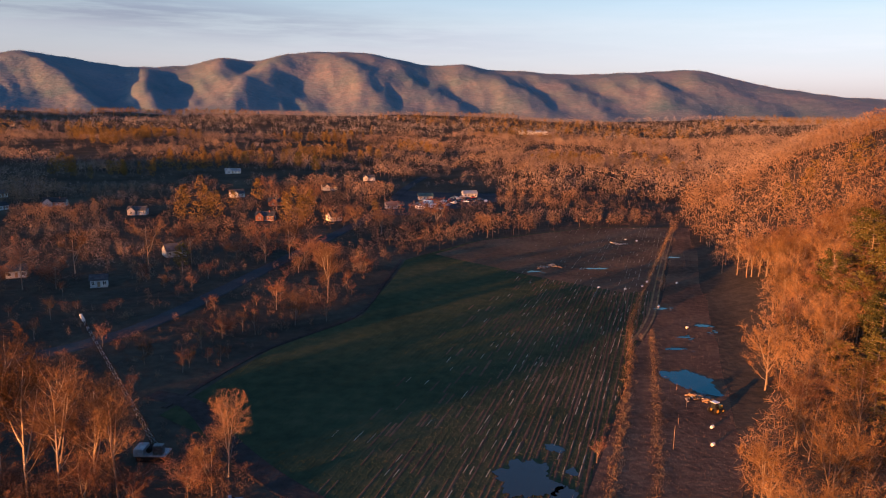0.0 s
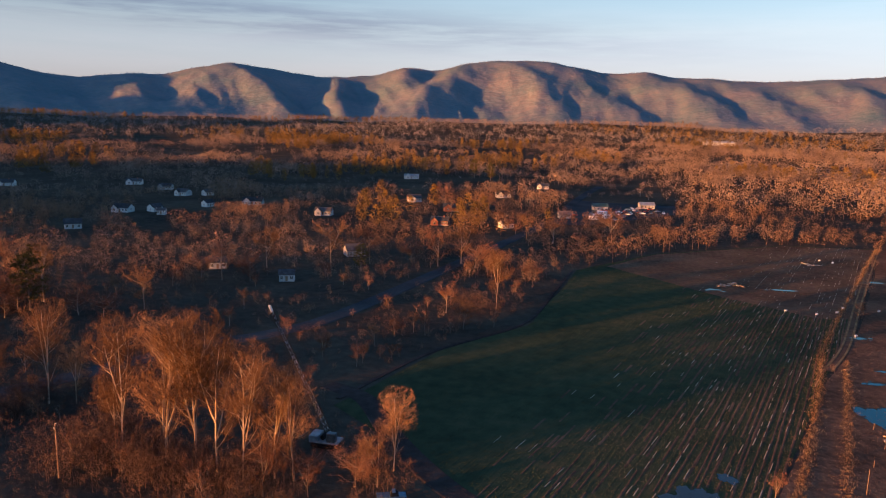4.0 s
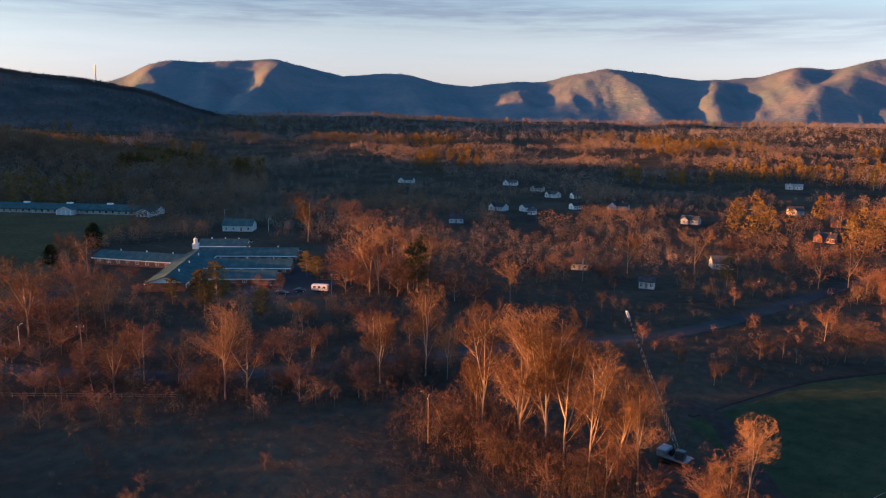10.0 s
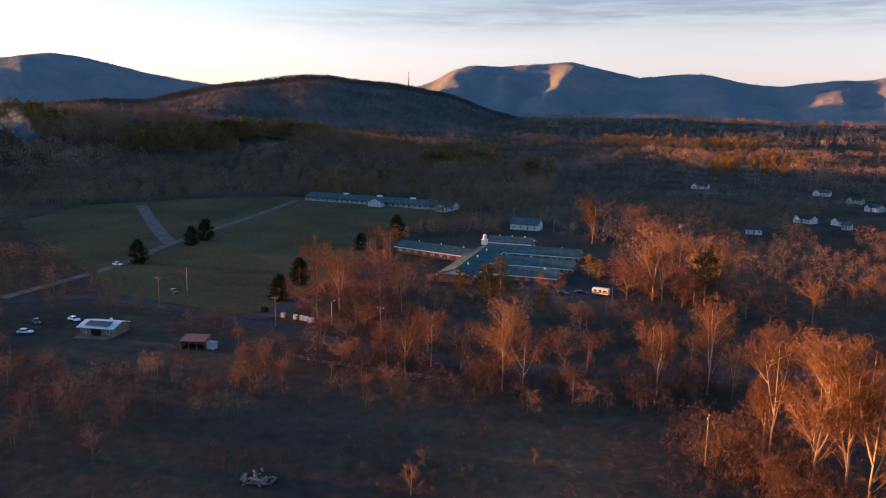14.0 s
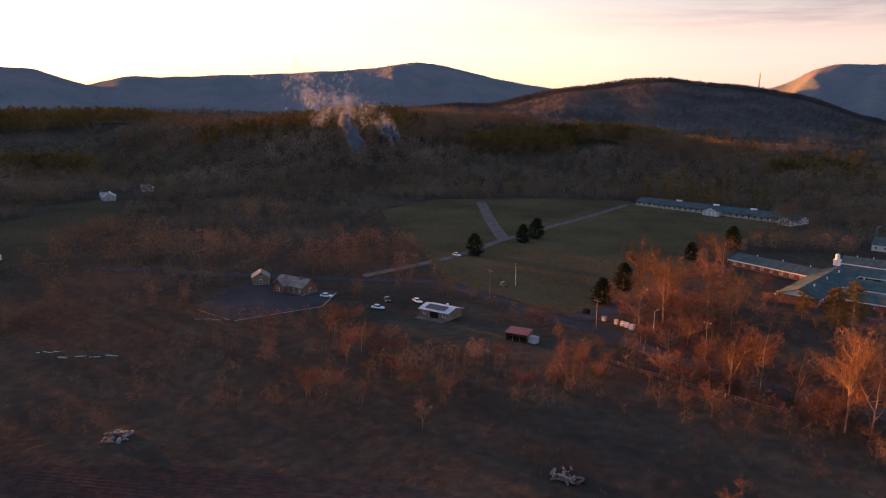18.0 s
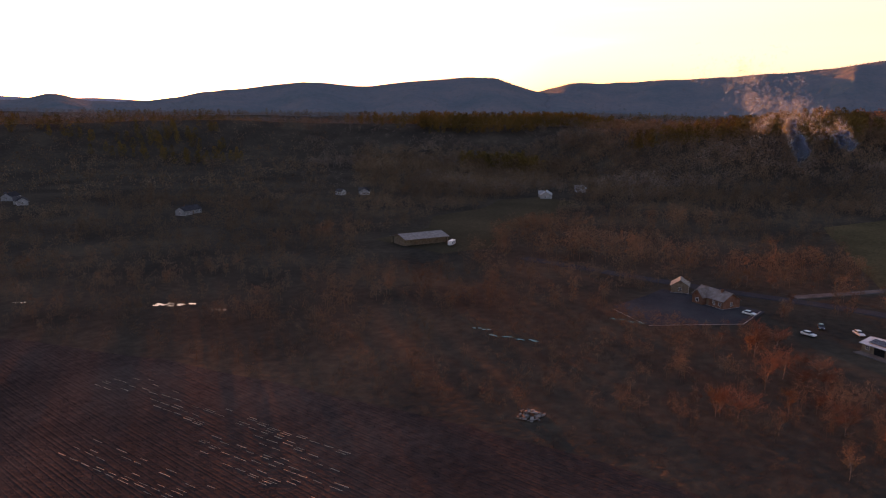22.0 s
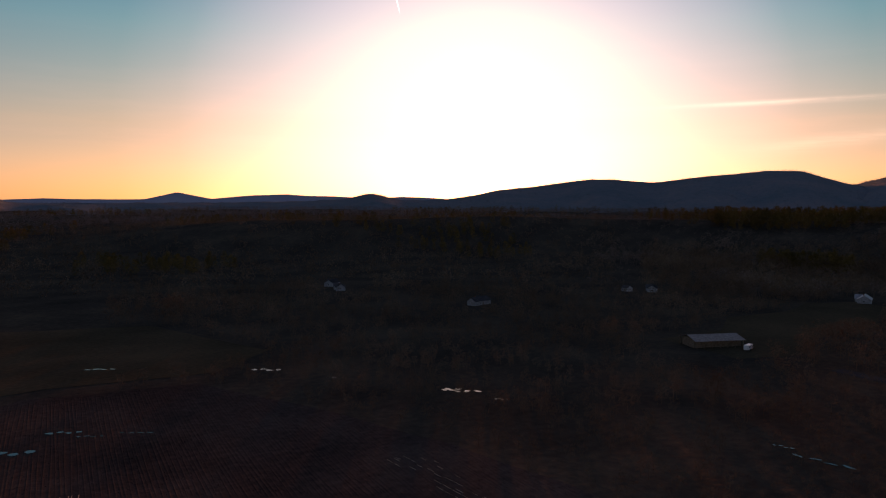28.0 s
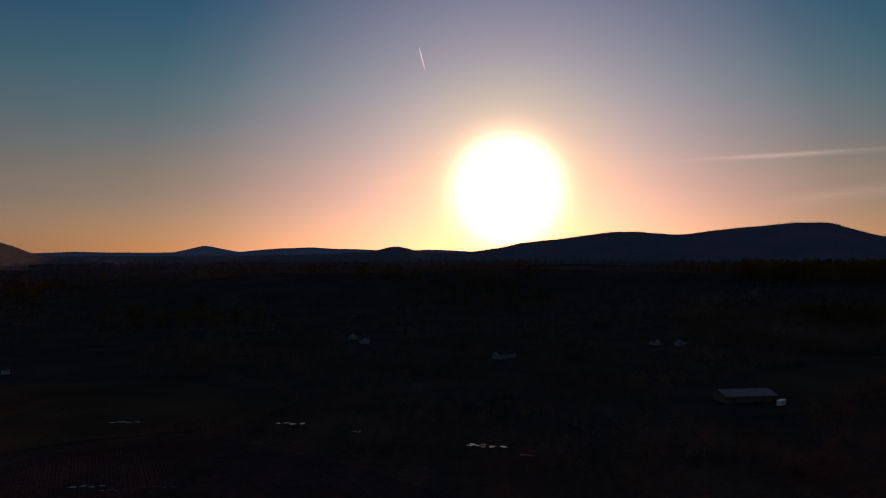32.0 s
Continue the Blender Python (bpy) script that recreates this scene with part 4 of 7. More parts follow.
HARDWOODS += [(-237, 76, 27), (-240, 85, 26), (-227, 86, 24), (-233, 97, 26), (-217, 85, 20), (-177, 81, 17), (-182, 78, 15), (-177, 89, 19), (-183, 88, 15), (-171, 95, 12), (-158, 96, 17), (-150, 101, 18),
              (-145, 110, 13), (-182, 144, 13), (-211, 188, 27), (-201, 196, 24), (-198, 209, 27), (-197, 220, 25), (-174, 209, 17), (-139, 135, 18), (-184, 38, 10), (-176, 47, 9), (-306, 287, 26),
              (-313, 281, 22), (-165, 210, 17), (-158, 222, 17), (-166, 272, 21), (-156, 271, 20), (-145, 274, 23), (-150, 299, 20), (-244, 92, 22), (-249, 88, 20), (-223, 95, 19), (-230, 104, 18),
              (-75, 470, 17), (-85, 490, 19), (-66, 448, 16), (-96, 508, 18), (-58, 432, 15), (-112, 500, 17), (-62, 476, 16), (-50, 420, 15), (-20, 402, 14), (-34, 408, 15), (-8, 415, 14)]
for i, (x, y, h) in enumerate(HARDWOODS):
    plant(("bushy", "bare", "bushy", "russet")[i % 4], x, y, h * (0.8 if i % 2 == 0 else 1.0), 1.1)
for x, y, h in [(-181, 40, 13), (-158, 120, 10), (-74, 116, 9), (-90, 117, 10), (-52, 118, 9), (-70, 112, 8), (-44, 130, 9), (-102, 118, 8), (-190, 52, 9), (-168, 60, 8)]:
    plant("small", x, y, h, 0.9)
for x, y, h in [(-231, 145, 16), (-238, 142, 13), (-246, 136, 10), (-228, 138, 12), (-204, 145, 11), (-245, 197, 11), (-193, 209, 20), (-349, 280, 16), (-212, 233, 18), (-235, 194, 11), (-109, 307, 12), (-211, 800, 17), (-150, 778, 19),
                (-128, 750, 18), (112, 210, 22), (118, 196, 20), (124, 214, 24), (108, 188, 19), (134, 232, 22), (104, 170, 18), (92, 150, 17), (100, 164, 19), (86, 132, 16), (97, 141, 18), (112, 177, 20), (84, 118, 15), (120, 184, 19), (90, 162, 14), (108, 152, 18)]:
    plant("pine", x, y, h, 1.15)
for x, y, h in [(-266, 71, 9), (-376, 167, 11), (-348, 135, 8), (-358, 32, 10), (-395, 61, 9), (-407, 70, 10.5), (-287, 85, 10)]:
    tagged(plant("cedar", x, y, h * 1.1, 1.0), group="lawn evergreens")

# thicket trees between the road and the ploughed field
belt = random.Random(77)
for i in range(64):
    a, r = radians(belt.uniform(-97, -44)), belt.uniform(172, 250)
    x, y = r * math.sin(a), r * math.cos(a)
    if math.hypot(x + 250, y - 11) > 30 and math.hypot(x + 225, y - 36) > 14:
        plant("bushy" if i % 3 else "russet", x, y, belt.uniform(6, 12), 1.15)

# ---------------------------------------------------------------- woods


def inside(x, y, outline):
    """Which of the points lie inside an outline."""
    hit = np.zeros(len(x), bool)
    for (x0, y0), (x1, y1) in zip(outline, outline[1:] + outline[:1]):
        if y0 == y1:
            continue
        hit ^= ((y0 > y) != (y1 > y)) & (x < (x1 - x0) * (y - y0) / (y1 - y0) + x0)
    return hit


def near_line(x, y, line, d):
    hit = np.zeros(len(x), bool)
    for (x0, y0), (x1, y1) in zip(line, line[1:]):
        t = np.clip(((x - x0) * (x1 - x0) + (y - y0) * (y1 - y0)) / ((x1 - x0) ** 2 + (y1 - y0) ** 2), 0, 1)
        hit |= np.hypot(x - x0 - t * (x1 - x0), y - y0 - t * (y1 - y0)) < d
    return hit


SCHOOL_YARD = [(-245, 150), (-240, 200), (-290, 250), (-345, 240), (-370, 190), (-345, 130), (-300, 120)]
SALVAGE_YARD = [(-42, 480), (-20, 480), (40, 560), (45, 640), (0, 660), (-34, 620)]
PARKING = [(-244, -58), (-262, -76), (-300, -66), (-284, -26), (-262, -30)]
GARDENS = [(-301, 362, 20), (-508, 534, 24), (-421, 587, 22), (-329, 531, 26), (-308, 434, 26), (-259, 497, 22), (-282, 474, 14), (-372, 560, 16), (-156, 563, 30), (-211, 750, 34), (-191, 465, 28), (-67, 454, 18),
           (-115, 519, 22), (-108, 452, 20), (-237, 198, 20), (-170, 292, 16), (-131, 279, 14), (-370, 250, 26), (-577, -227, 34), (-643, -220, 24), (-335, -205, 46),
           (-332, -540, 40), (-515, -364, 30), (-250, 12, 26), (-223, 35, 16), (-290, -42, 24), (-352, -393, 26), (-260, -5, 26), (-55, 134, 8)]


def open_ground(x, y):
    """True where no wood grows."""
    o = np.zeros(len(x), bool)
    for out in (FIELD_EAST, FARMYARD, FIELD_WEST, FIELD_SOUTH, LAWN, FARM_FIELD, SCHOOL_YARD, SALVAGE_YARD, PARKING):
        o |= inside(x, y, out)
    o |= near_line(x, y, FIELD_TRACK, 5) | near_line(x, y, EDGE_TRACK, 3)
    o |= near_line(x, y, ROAD, 5.5) | near_line(x, y, DRIVE, 9) | near_line(x, y, LANE, 7) | near_line(x, y, SPUR, 10)
    for gx, gy, gr in GARDENS:
        q = math.hypot(gx, gy)
        along, across = -(x * gx + y * gy) / q + q, (x * gy - y * gx) / q
        o |= ((along - 10) / (gr + 8)) ** 2 + (across / (gr * 0.65)) ** 2 < 1
    r = np.hypot(x, y)
    o |= (r < 112) & ((x < foot(y)) | (r < 70))
    # open strips and meadows in the valley
    o |= (r > 380) & (wave(x, y, 85, 9) > 0.80) & (x < 60) & (y > 0) & (r < 1400)
    o |= (r > 650) & (wave(x, y, 140, 3) > 0.72)
    # lawns and paddocks between the valley houses
    a = np.degrees(np.arctan2(x, y))
    o |= (r > 370) & (r < 770) & (a > -52) & (a < -6) & (wave(x, y, 30, 14) > 0.55)
    return o


def scatter(n, r0, r1, a0, a1, seed):
    rng = np.random.default_rng(seed)
    r = np.sqrt(rng.uniform(r0 * r0, r1 * r1, n))
    a = np.radians(rng.uniform(a0, a1, n))
    x, y = r * np.sin(a), r * np.cos(a)
    k = ~open_ground(x, y)
    return x[k], y[k], rng


def wood_stuff(name, protos, x, y, h, fat, material, label, rng):
    """Many far trees in one mesh: each pattern is turned, scaled and set on the land."""
    if len(x) == 0:
        return
    z = land(x, y)
    pick = rng.integers(0, len(protos), len(x))
    turn = rng.uniform(0, 2 * math.pi, len(x))
    vs, fs, o = [], [], 0
    for i, (pv, pf) in enumerate(protos):
        k = np.where(pick == i)[0]
        if len(k) == 0:
            continue
        c, s = np.cos(turn[k])[:, None], np.sin(turn[k])[:, None]
        hx = (h[k] * fat[k])[:, None]
        v = np.stack([(pv[None, :, 0] * c - pv[None, :, 1] * s) * hx + x[k][:, None], (pv[None, :, 0] * s + pv[None, :, 1] * c) * hx + y[k][:, None],
                      pv[None, :, 2] * h[k][:, None] + z[k][:, None] - 0.3], -1)
        f = pf[None] + (np.arange(len(k)) * len(pv))[:, None, None] + o
        vs.append(v.reshape(-1, 3))
        fs.append(f.reshape(-1, 3))
        o += len(k) * len(pv)
    ob = new(name, np_mesh(name, np.concatenate(vs), np.concatenate(fs), material))
    return tagged(ob, label, "woods", kind="stuff")


def far_proto(seed, twigs, width, spread=0.3):
    """A far leafless tree of height 1: a rounded crown of a few twiggy masses on a thin trunk."""
    rng = np.random.default_rng(seed)
    puffs = 12
    a = np.arange(puffs) * 2.4 + rng.uniform(-0.4, 0.4, puffs)
    u = np.linspace(0.30, 0.84, puffs) + rng.uniform(-0.05, 0.05, puffs)
    rad = spread * 0.62 * np.sqrt(np.clip(1 - ((u - 0.52) / 0.46) ** 2, 0.02, 1)) * rng.uniform(0.7, 1.1, puffs)
    centre = np.column_stack([np.cos(a) * rad, np.sin(a) * rad, u])
    size = rng.uniform(0.11, 0.18, puffs)
    k = rng.integers(0, puffs, twigs)
    d = rng.normal(0, 1, (twigs, 3)) + np.array([0, 0, 0.35])
    d /= np.linalg.norm(d, axis=1, keepdims=True)
    flat = np.array([spread / 0.3, spread / 0.3, 1.0])
    c = centre[k] + d * flat * (size[k] * rng.uniform(0.45, 0.85, twigs))[:, None]
    d = d + rng.normal(0, 0.45, (twigs, 3))
    d /= np.linalg.norm(d, axis=1, keepdims=True)
    ln = rng.uniform(0.06, 0.12, twigs)[:, None]
    tw = slivers(c - d * ln * 0.6, c + d * ln * 0.6, width * rng.uniform(0.7, 1.5, twigs), rng)
    st = slivers(np.array([[0, 0, 0.0], [0.0, 0, 0.0]]), np.array([[0.01, 0, 0.6], [0, 0.01, 0.65]]), 0.014, rng)
    return join(tw, st)


def far_pine(seed, n, width):
    rng = np.random.default_rng(seed)
    a, u = rng.uniform(0, 2 * math.pi, n), rng.uniform(0.2, 0.97, n)
    rad = 0.27 * np.sqrt(np.clip(1.02 - u, 0.02, 1)) * np.minimum(1, 0.35 + (u - 0.2) * 3) * rng.uniform(0.4, 1.1, n)
    p = np.column_stack([np.cos(a) * rad, np.sin(a) * rad, u])
    d = rng.normal(0, 1, (n, 3)) + np.array([0, 0, 0.4])
    d /= np.linalg.norm(d, axis=1, keepdims=True)
    return slivers(p - d * 0.05, p + d * 0.07, width, rng)


NEAR_P = [far_proto(s, 90, 0.018, 0.37) for s in range(60, 66)]
FINE_P = [far_proto(s, 230, 0.0075, 0.32) for s in range(120, 125)]
FAR_P = [far_proto(s, 46, 0.034, 0.40) for s in range(70, 76)]
DOT_P = [far_proto(s, 16, 0.075, 0.40) for s in range(80, 86)]
BRUSH_P = [far_proto(s, 110, 0.014, 0.58) for s in range(90, 94)]
BRUSH_L = [far_proto(s, 100, 0.013, 0.58) for s in range(115, 119)]
PINE_P = [far_pine(s, 150, 0.028) for s in range(95, 99)]
PINE_D = [far_pine(s, 34, 0.085) for s in range(101, 104)]

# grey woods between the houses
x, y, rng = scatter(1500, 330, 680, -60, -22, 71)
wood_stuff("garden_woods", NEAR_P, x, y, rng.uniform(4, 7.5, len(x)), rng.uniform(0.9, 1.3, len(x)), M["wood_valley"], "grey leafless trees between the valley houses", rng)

# single trees of the near woods, copied as things
x, y, rng = scatter(2100, 75, 330, -100, 36, 7)
east = x > foot(y) + 2
keep = np.where(east | (rng.uniform(0, 1, len(x)) < 0.32))[0][:470]
for i in keep:
    if east[i]:
        plant("hill" if rng.uniform() < 0.85 else "russet", x[i], y[i], rng.uniform(13, 20))
    else:
        kind = ("bare", "russet", "small", "small", "small")[rng.integers(0, 5)]
        if math.hypot(x[i], y[i]) < 175 and x[i] < -0.9 * y[i] and rng.uniform() < 0.75:
            continue
        plant(kind, x[i], y[i], rng.uniform(3, 6) if kind == "small" else rng.uniform(4, 8.5))

def clump(x, y):
    """How tall the woods stand, 0 to 1: groves, thickets and low scrub."""
    g = 0.5 + 0.5 * (0.6 * wave(x, y, 38, 5) + 0.55 * wave(x, y, 95, 7))
    return np.clip((g - 0.28) / 0.55, 0, 1) ** 1.4


x, y, rng = scatter(14000, 75, 640, -165, 42, 17)
east = x > foot(y)
h = np.where(east, rng.uniform(12, 19, len(x)), rng.uniform(2.5, 5.5, len(x)) + clump(x, y) * rng.uniform(6, 14, len(x)) * smooth01((np.hypot(x, y) - 190) / 160))
creek_side = (np.degrees(np.arctan2(x, y)) < -84) & (np.hypot(x, y) > 165)
azm, rad = np.degrees(np.arctan2(x, y)), np.hypot(x, y)
h = np.where((rad < 300) & (azm > -62) & (azm < -10) & ~east, np.minimum(h, rng.uniform(2.5, 6, len(x))), h)
h = np.where((rad > 165) & (rad < 300) & (azm > -108) & (azm < -42), rng.uniform(3.5, 8.5, len(x)), h)
h = np.where((rad < 165) & (azm > -112) & (azm < -42), rng.uniform(0.8, 2.2, len(x)), h)
h = np.where((rad < 300) & (azm > -42) & ~east, np.minimum(h, rng.uniform(2, 4, len(x))), h)
h = np.where((rad > 310) & (azm > -62) & (azm < -4) & ~east, np.maximum(h, rng.uniform(4, 8, len(x))), h)
h = np.where((rad > 310) & (rad < 610) & (azm > -62) & (azm < -20), np.minimum(h, 4 + rng.uniform(5, 10, len(x)) * clump(x, y)), h)
h = np.where(creek_side, np.maximum(h, rng.uniform(4, 8.5, len(x))), h)
thin = ~east | (rng.uniform(0, 1, len(x)) < 0.55)
x, y, h = x[thin], y[thin], h[thin]
close = np.hypot(x, y) < 340
for k, protos, name in ((close, FINE_P, "near_woods"), (~close, NEAR_P, "valley_floor_woods")):
    wood_stuff(name, protos, x[k], y[k], h[k], rng.uniform(0.8, 1.2, k.sum()), M["wood_far"], "dense leafless hardwood woods along the valley floor", rng)
x, y, rng = scatter(6000, 112, 480, -125, 40, 19)
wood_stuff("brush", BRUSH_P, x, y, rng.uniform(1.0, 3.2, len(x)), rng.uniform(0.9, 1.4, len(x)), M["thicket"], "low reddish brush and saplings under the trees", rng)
x, y, rng = scatter(21000, 600, 1500, -130, 42, 23)
grove = np.clip(clump(x, y) + 0.7 * smooth01((x + 40) / 200), 0, 1)
k = rng.uniform(0, 1, len(x)) < 0.35 + 1.1 * grove
x, y, grove = x[k], y[k], grove[k]
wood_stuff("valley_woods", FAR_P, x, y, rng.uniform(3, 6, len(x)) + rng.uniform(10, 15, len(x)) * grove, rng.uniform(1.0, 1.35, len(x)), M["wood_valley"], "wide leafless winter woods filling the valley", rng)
x, y, rng = scatter(5000, 620, 1500, -188, -128, 24)
wood_stuff("south_woods", DOT_P, x, y, rng.uniform(5, 15, len(x)), rng.uniform(1.0, 1.4, len(x)), M["wood_far"], "dark leafless woods beyond the creek", rng)
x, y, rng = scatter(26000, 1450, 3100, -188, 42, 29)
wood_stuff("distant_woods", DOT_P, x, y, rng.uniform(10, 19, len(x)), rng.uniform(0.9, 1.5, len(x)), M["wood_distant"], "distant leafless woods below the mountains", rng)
x, y, rng = scatter(5600, 112, 260, -112, -22, 20)
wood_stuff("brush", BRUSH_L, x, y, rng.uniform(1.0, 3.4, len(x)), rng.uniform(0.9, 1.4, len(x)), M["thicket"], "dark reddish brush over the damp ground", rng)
x, y, rng = scatter(7500, 590, 1020, -126, -54, 67)
rad = np.hypot(x, y)
wood_stuff("hillside_woods", FAR_P, x, y, rng.uniform(9, 15, len(x)) + 6 * smooth01((rad - 760) / 90) * rng.uniform(0, 1.5, len(x)) - 6 * smooth01((rad - 925) / 40), rng.uniform(0.8, 1.1, len(x)), M["wood_far"], "dense leafless woods on the hillside behind the lawn", rng)
x, y, rng = scatter(2600, 780, 925, -118, -50, 68)
k = wave(x, y, 60, 3) > 0.3
x, y = x[k], y[k]
wood_stuff("hilltop_pines", PINE_P, x, y, rng.uniform(16, 23, len(x)), rng.uniform(0.9, 1.3, len(x)), M["needle_far"], "golden olive pines along the top of the hillside", rng)
# tall pines along the western rise
rng = np.random.default_rng(61)
a, r = np.radians(rng.uniform(-121, -105, 620)), rng.uniform(1080, 1200, 620)
wood_stuff("ridge_pines", PINE_P, r * np.sin(a), r * np.cos(a), rng.uniform(13, 23, 620), rng.uniform(0.8, 1.1, 620), M["needle_far"], "tall dark pines along the western rise", rng)
# thickets round the standing trees
rng = np.random.default_rng(51)
feet = np.array([(a, b) for a, b, c in SYCAMORES + HARDWOODS])
k = rng.integers(0, len(feet), 1800)
x, y = feet[k, 0] + rng.normal(0, 8, 1800), feet[k, 1] + rng.normal(0, 6, 1800)
k = ~open_ground(x, y)
x, y = x[k], y[k]
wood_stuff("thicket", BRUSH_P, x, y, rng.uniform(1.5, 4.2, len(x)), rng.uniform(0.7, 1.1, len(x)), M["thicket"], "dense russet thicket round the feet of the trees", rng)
# saplings and vines at the feet of the tall sycamores
rng = np.random.default_rng(52)
feet = np.array([(a, b) for a, b, c in SYCAMORES])
k = rng.integers(0, len(feet), 520)
x, y = feet[k, 0] + rng.normal(-5, 6, 520), feet[k, 1] + rng.normal(-4, 5, 520)
k = ~open_ground(x, y)
x, y = x[k], y[k]
wood_stuff("saplings", FINE_P, x, y, rng.uniform(4, 10, len(x)), rng.uniform(0.7, 1.0, len(x)), M["thicket"], "close russet saplings round tall pale trees", rng)
# evergreen stands
x, y, rng = scatter(9000, 430, 1500, -188, 30, 31)
k = (wave(x, y, 110, 8) > 0.42) & ((y > 0) | (np.hypot(x, y) > 760))
x, y = x[k], y[k]
wood_stuff("pine_stand", PINE_P, x, y, rng.uniform(13, 21, len(x)), rng.uniform(0.9, 1.4, len(x)), M["needle_far"], "stands of olive pines among the bare woods", rng)
x, y, rng = scatter(9000, 1400, 3000, -188, 40, 37)
k = wave(x, y, 260, 12) > 0.25
x, y = x[k], y[k]
wood_stuff("distant_pines", PINE_D, x, y, rng.uniform(13, 22, len(x)), rng.uniform(1.0, 1.6, len(x)), M["needle_far"], "distant dark pine stands", rng)

# tall hardwoods along the brow of the near ridge, which the low sun still reaches
x, y, rng = scatter(900, 800, 905, -91, -61, 43)
wood_stuff("ridge_hardwoods", NEAR_P, x, y, rng.uniform(13, 20, len(x)), rng.uniform(0.8, 1.1, len(x)), M["wood_far"], "tall sunlit leafless hardwoods along the ridge brow", rng)


def hill_trees(name, knots, near, top, height, n, protos, seed, label, material, size=(6, 11)):
    """Woods on the face of a hill or mountain."""
    rng = np.random.default_rng(seed)
    a = rng.uniform(min(k[0] for k in knots), max(k[0] for k in knots), n)
    r = near + (top - near) * rng.uniform(0.02, 1, n) ** 0.8
    xx, yy = r * np.sin(np.radians(a)), r * np.cos(np.radians(a))
    z = height(xx, yy, r, a)
    vs, fs, o = [], [], 0
    for i, (pv, pf) in enumerate(protos):
        k = np.arange(i, n, len(protos))
        s = rng.uniform(*size, len(k))[:, None, None]
        v = pv[None] * s * np.array([1.4, 1.4, 1]) + np.stack([xx[k], yy[k], z[k] - 2], 1)[:, None]
        vs.append(v.reshape(-1, 3))
        fs.append((pf[None] + (np.arange(len(k)) * len(pv))[:, None, None] + o).reshape(-1, 3))
        o += len(k) * len(pv)
    tagged(new(name, np_mesh(name, np.concatenate(vs), np.concatenate(fs), material)), label, "woods", kind="stuff")


TINY_P = [far_proto(s, 6, 0.14, 0.45) for s in range(110, 114)]
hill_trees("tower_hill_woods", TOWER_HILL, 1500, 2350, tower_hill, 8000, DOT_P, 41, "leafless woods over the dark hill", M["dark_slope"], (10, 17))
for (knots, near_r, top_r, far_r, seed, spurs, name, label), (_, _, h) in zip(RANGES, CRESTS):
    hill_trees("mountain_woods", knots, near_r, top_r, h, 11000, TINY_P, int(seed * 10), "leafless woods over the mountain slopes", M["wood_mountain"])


def crest_trees(crests, density, material):
    """Bare trees along the skylines."""
    rng = np.random.default_rng(3)
    vs, fs, o = [], [], 0
    for knots, top, height in crests:
        lo, hi = min(k[0] for k in knots), max(k[0] for k in knots)
        n = int((hi - lo) * density)
        a = rng.uniform(lo, hi, n)
        r = top + rng.uniform(-90, 15, n)
        xx, yy = r * np.sin(np.radians(a)), r * np.cos(np.radians(a))
        z = height(xx, yy, r, a)
        for i in range(n):
            pv, pf = DOT_P[i % 6]
            s = rng.uniform(6, 10) if top > 3000 else rng.uniform(9, 24)
            vs.append(pv * s * np.array([1.3, 1.3, 1]) + np.array([xx[i], yy[i], z[i] - 0.3 * s]))
            fs.append(pf + o)
            o += len(pv)
    ob = new("crest_trees", np_mesh("crest_trees", np.concatenate(vs), np.concatenate(fs), material))
    tagged(ob, "thin line of leafless trees on the mountain skyline", "woods", kind="stuff")


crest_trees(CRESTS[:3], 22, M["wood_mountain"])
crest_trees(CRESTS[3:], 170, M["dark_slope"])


# ---------------------------------------------------------------- buildings
def gable_body(bm, l, wd, h, rise):
    """A house body with gable ends, along x."""
    pts = [(-wd / 2, 0), (wd / 2, 0), (wd / 2, h), (0, h + rise), (-wd / 2, h)]
    a = [bm.verts.new((-l / 2, y, z)) for y, z in pts]
    b = [bm.verts.new((l / 2, y, z)) for y, z in pts]
    bm.faces.new(a)
    bm.faces.new(b[::-1])
    for i in range(5):
        j = (i + 1) % 5
        bm.faces.new((a[j], a[i], b[i], b[j]))
    bmesh.ops.recalc_face_normals(bm, faces=bm.faces)
    return bm


def roof_slab(bm, l, wd, h, rise, side, over=0.45, thick=0.18):
    """One sloping half of a gable roof."""
    k = (wd / 2 + over) / (wd / 2)
    y0, z0 = 0.0, h + rise + 0.05
    y1, z1 = side * wd / 2 * k, h + rise - rise * k + 0.05
    e = l / 2 + over
    v = [bm.verts.new(p) for p in ((-e, y0, z0), (e, y0, z0), (e, y1, z1), (-e, y1, z1), (-e, y0, z0 + thick), (e, y0, z0 + thick), (e, y1, z1 + thick), (-e, y1, z1 + thick))]
    for f in ((0, 1, 2, 3), (4, 5, 6, 7), (0, 1, 5, 4), (1, 2, 6, 5), (2, 3, 7, 6), (3, 0, 4, 7)):
        bm.faces.new([v[i] for i in f])
    bmesh.ops.recalc_face_normals(bm, faces=bm.faces)
    return bm


def shared(name, bm, material):
    me = bpy.data.meshes.new(name)
    bm.to_mesh(me)
    bm.free()
    me.materials.append(material)
    return me


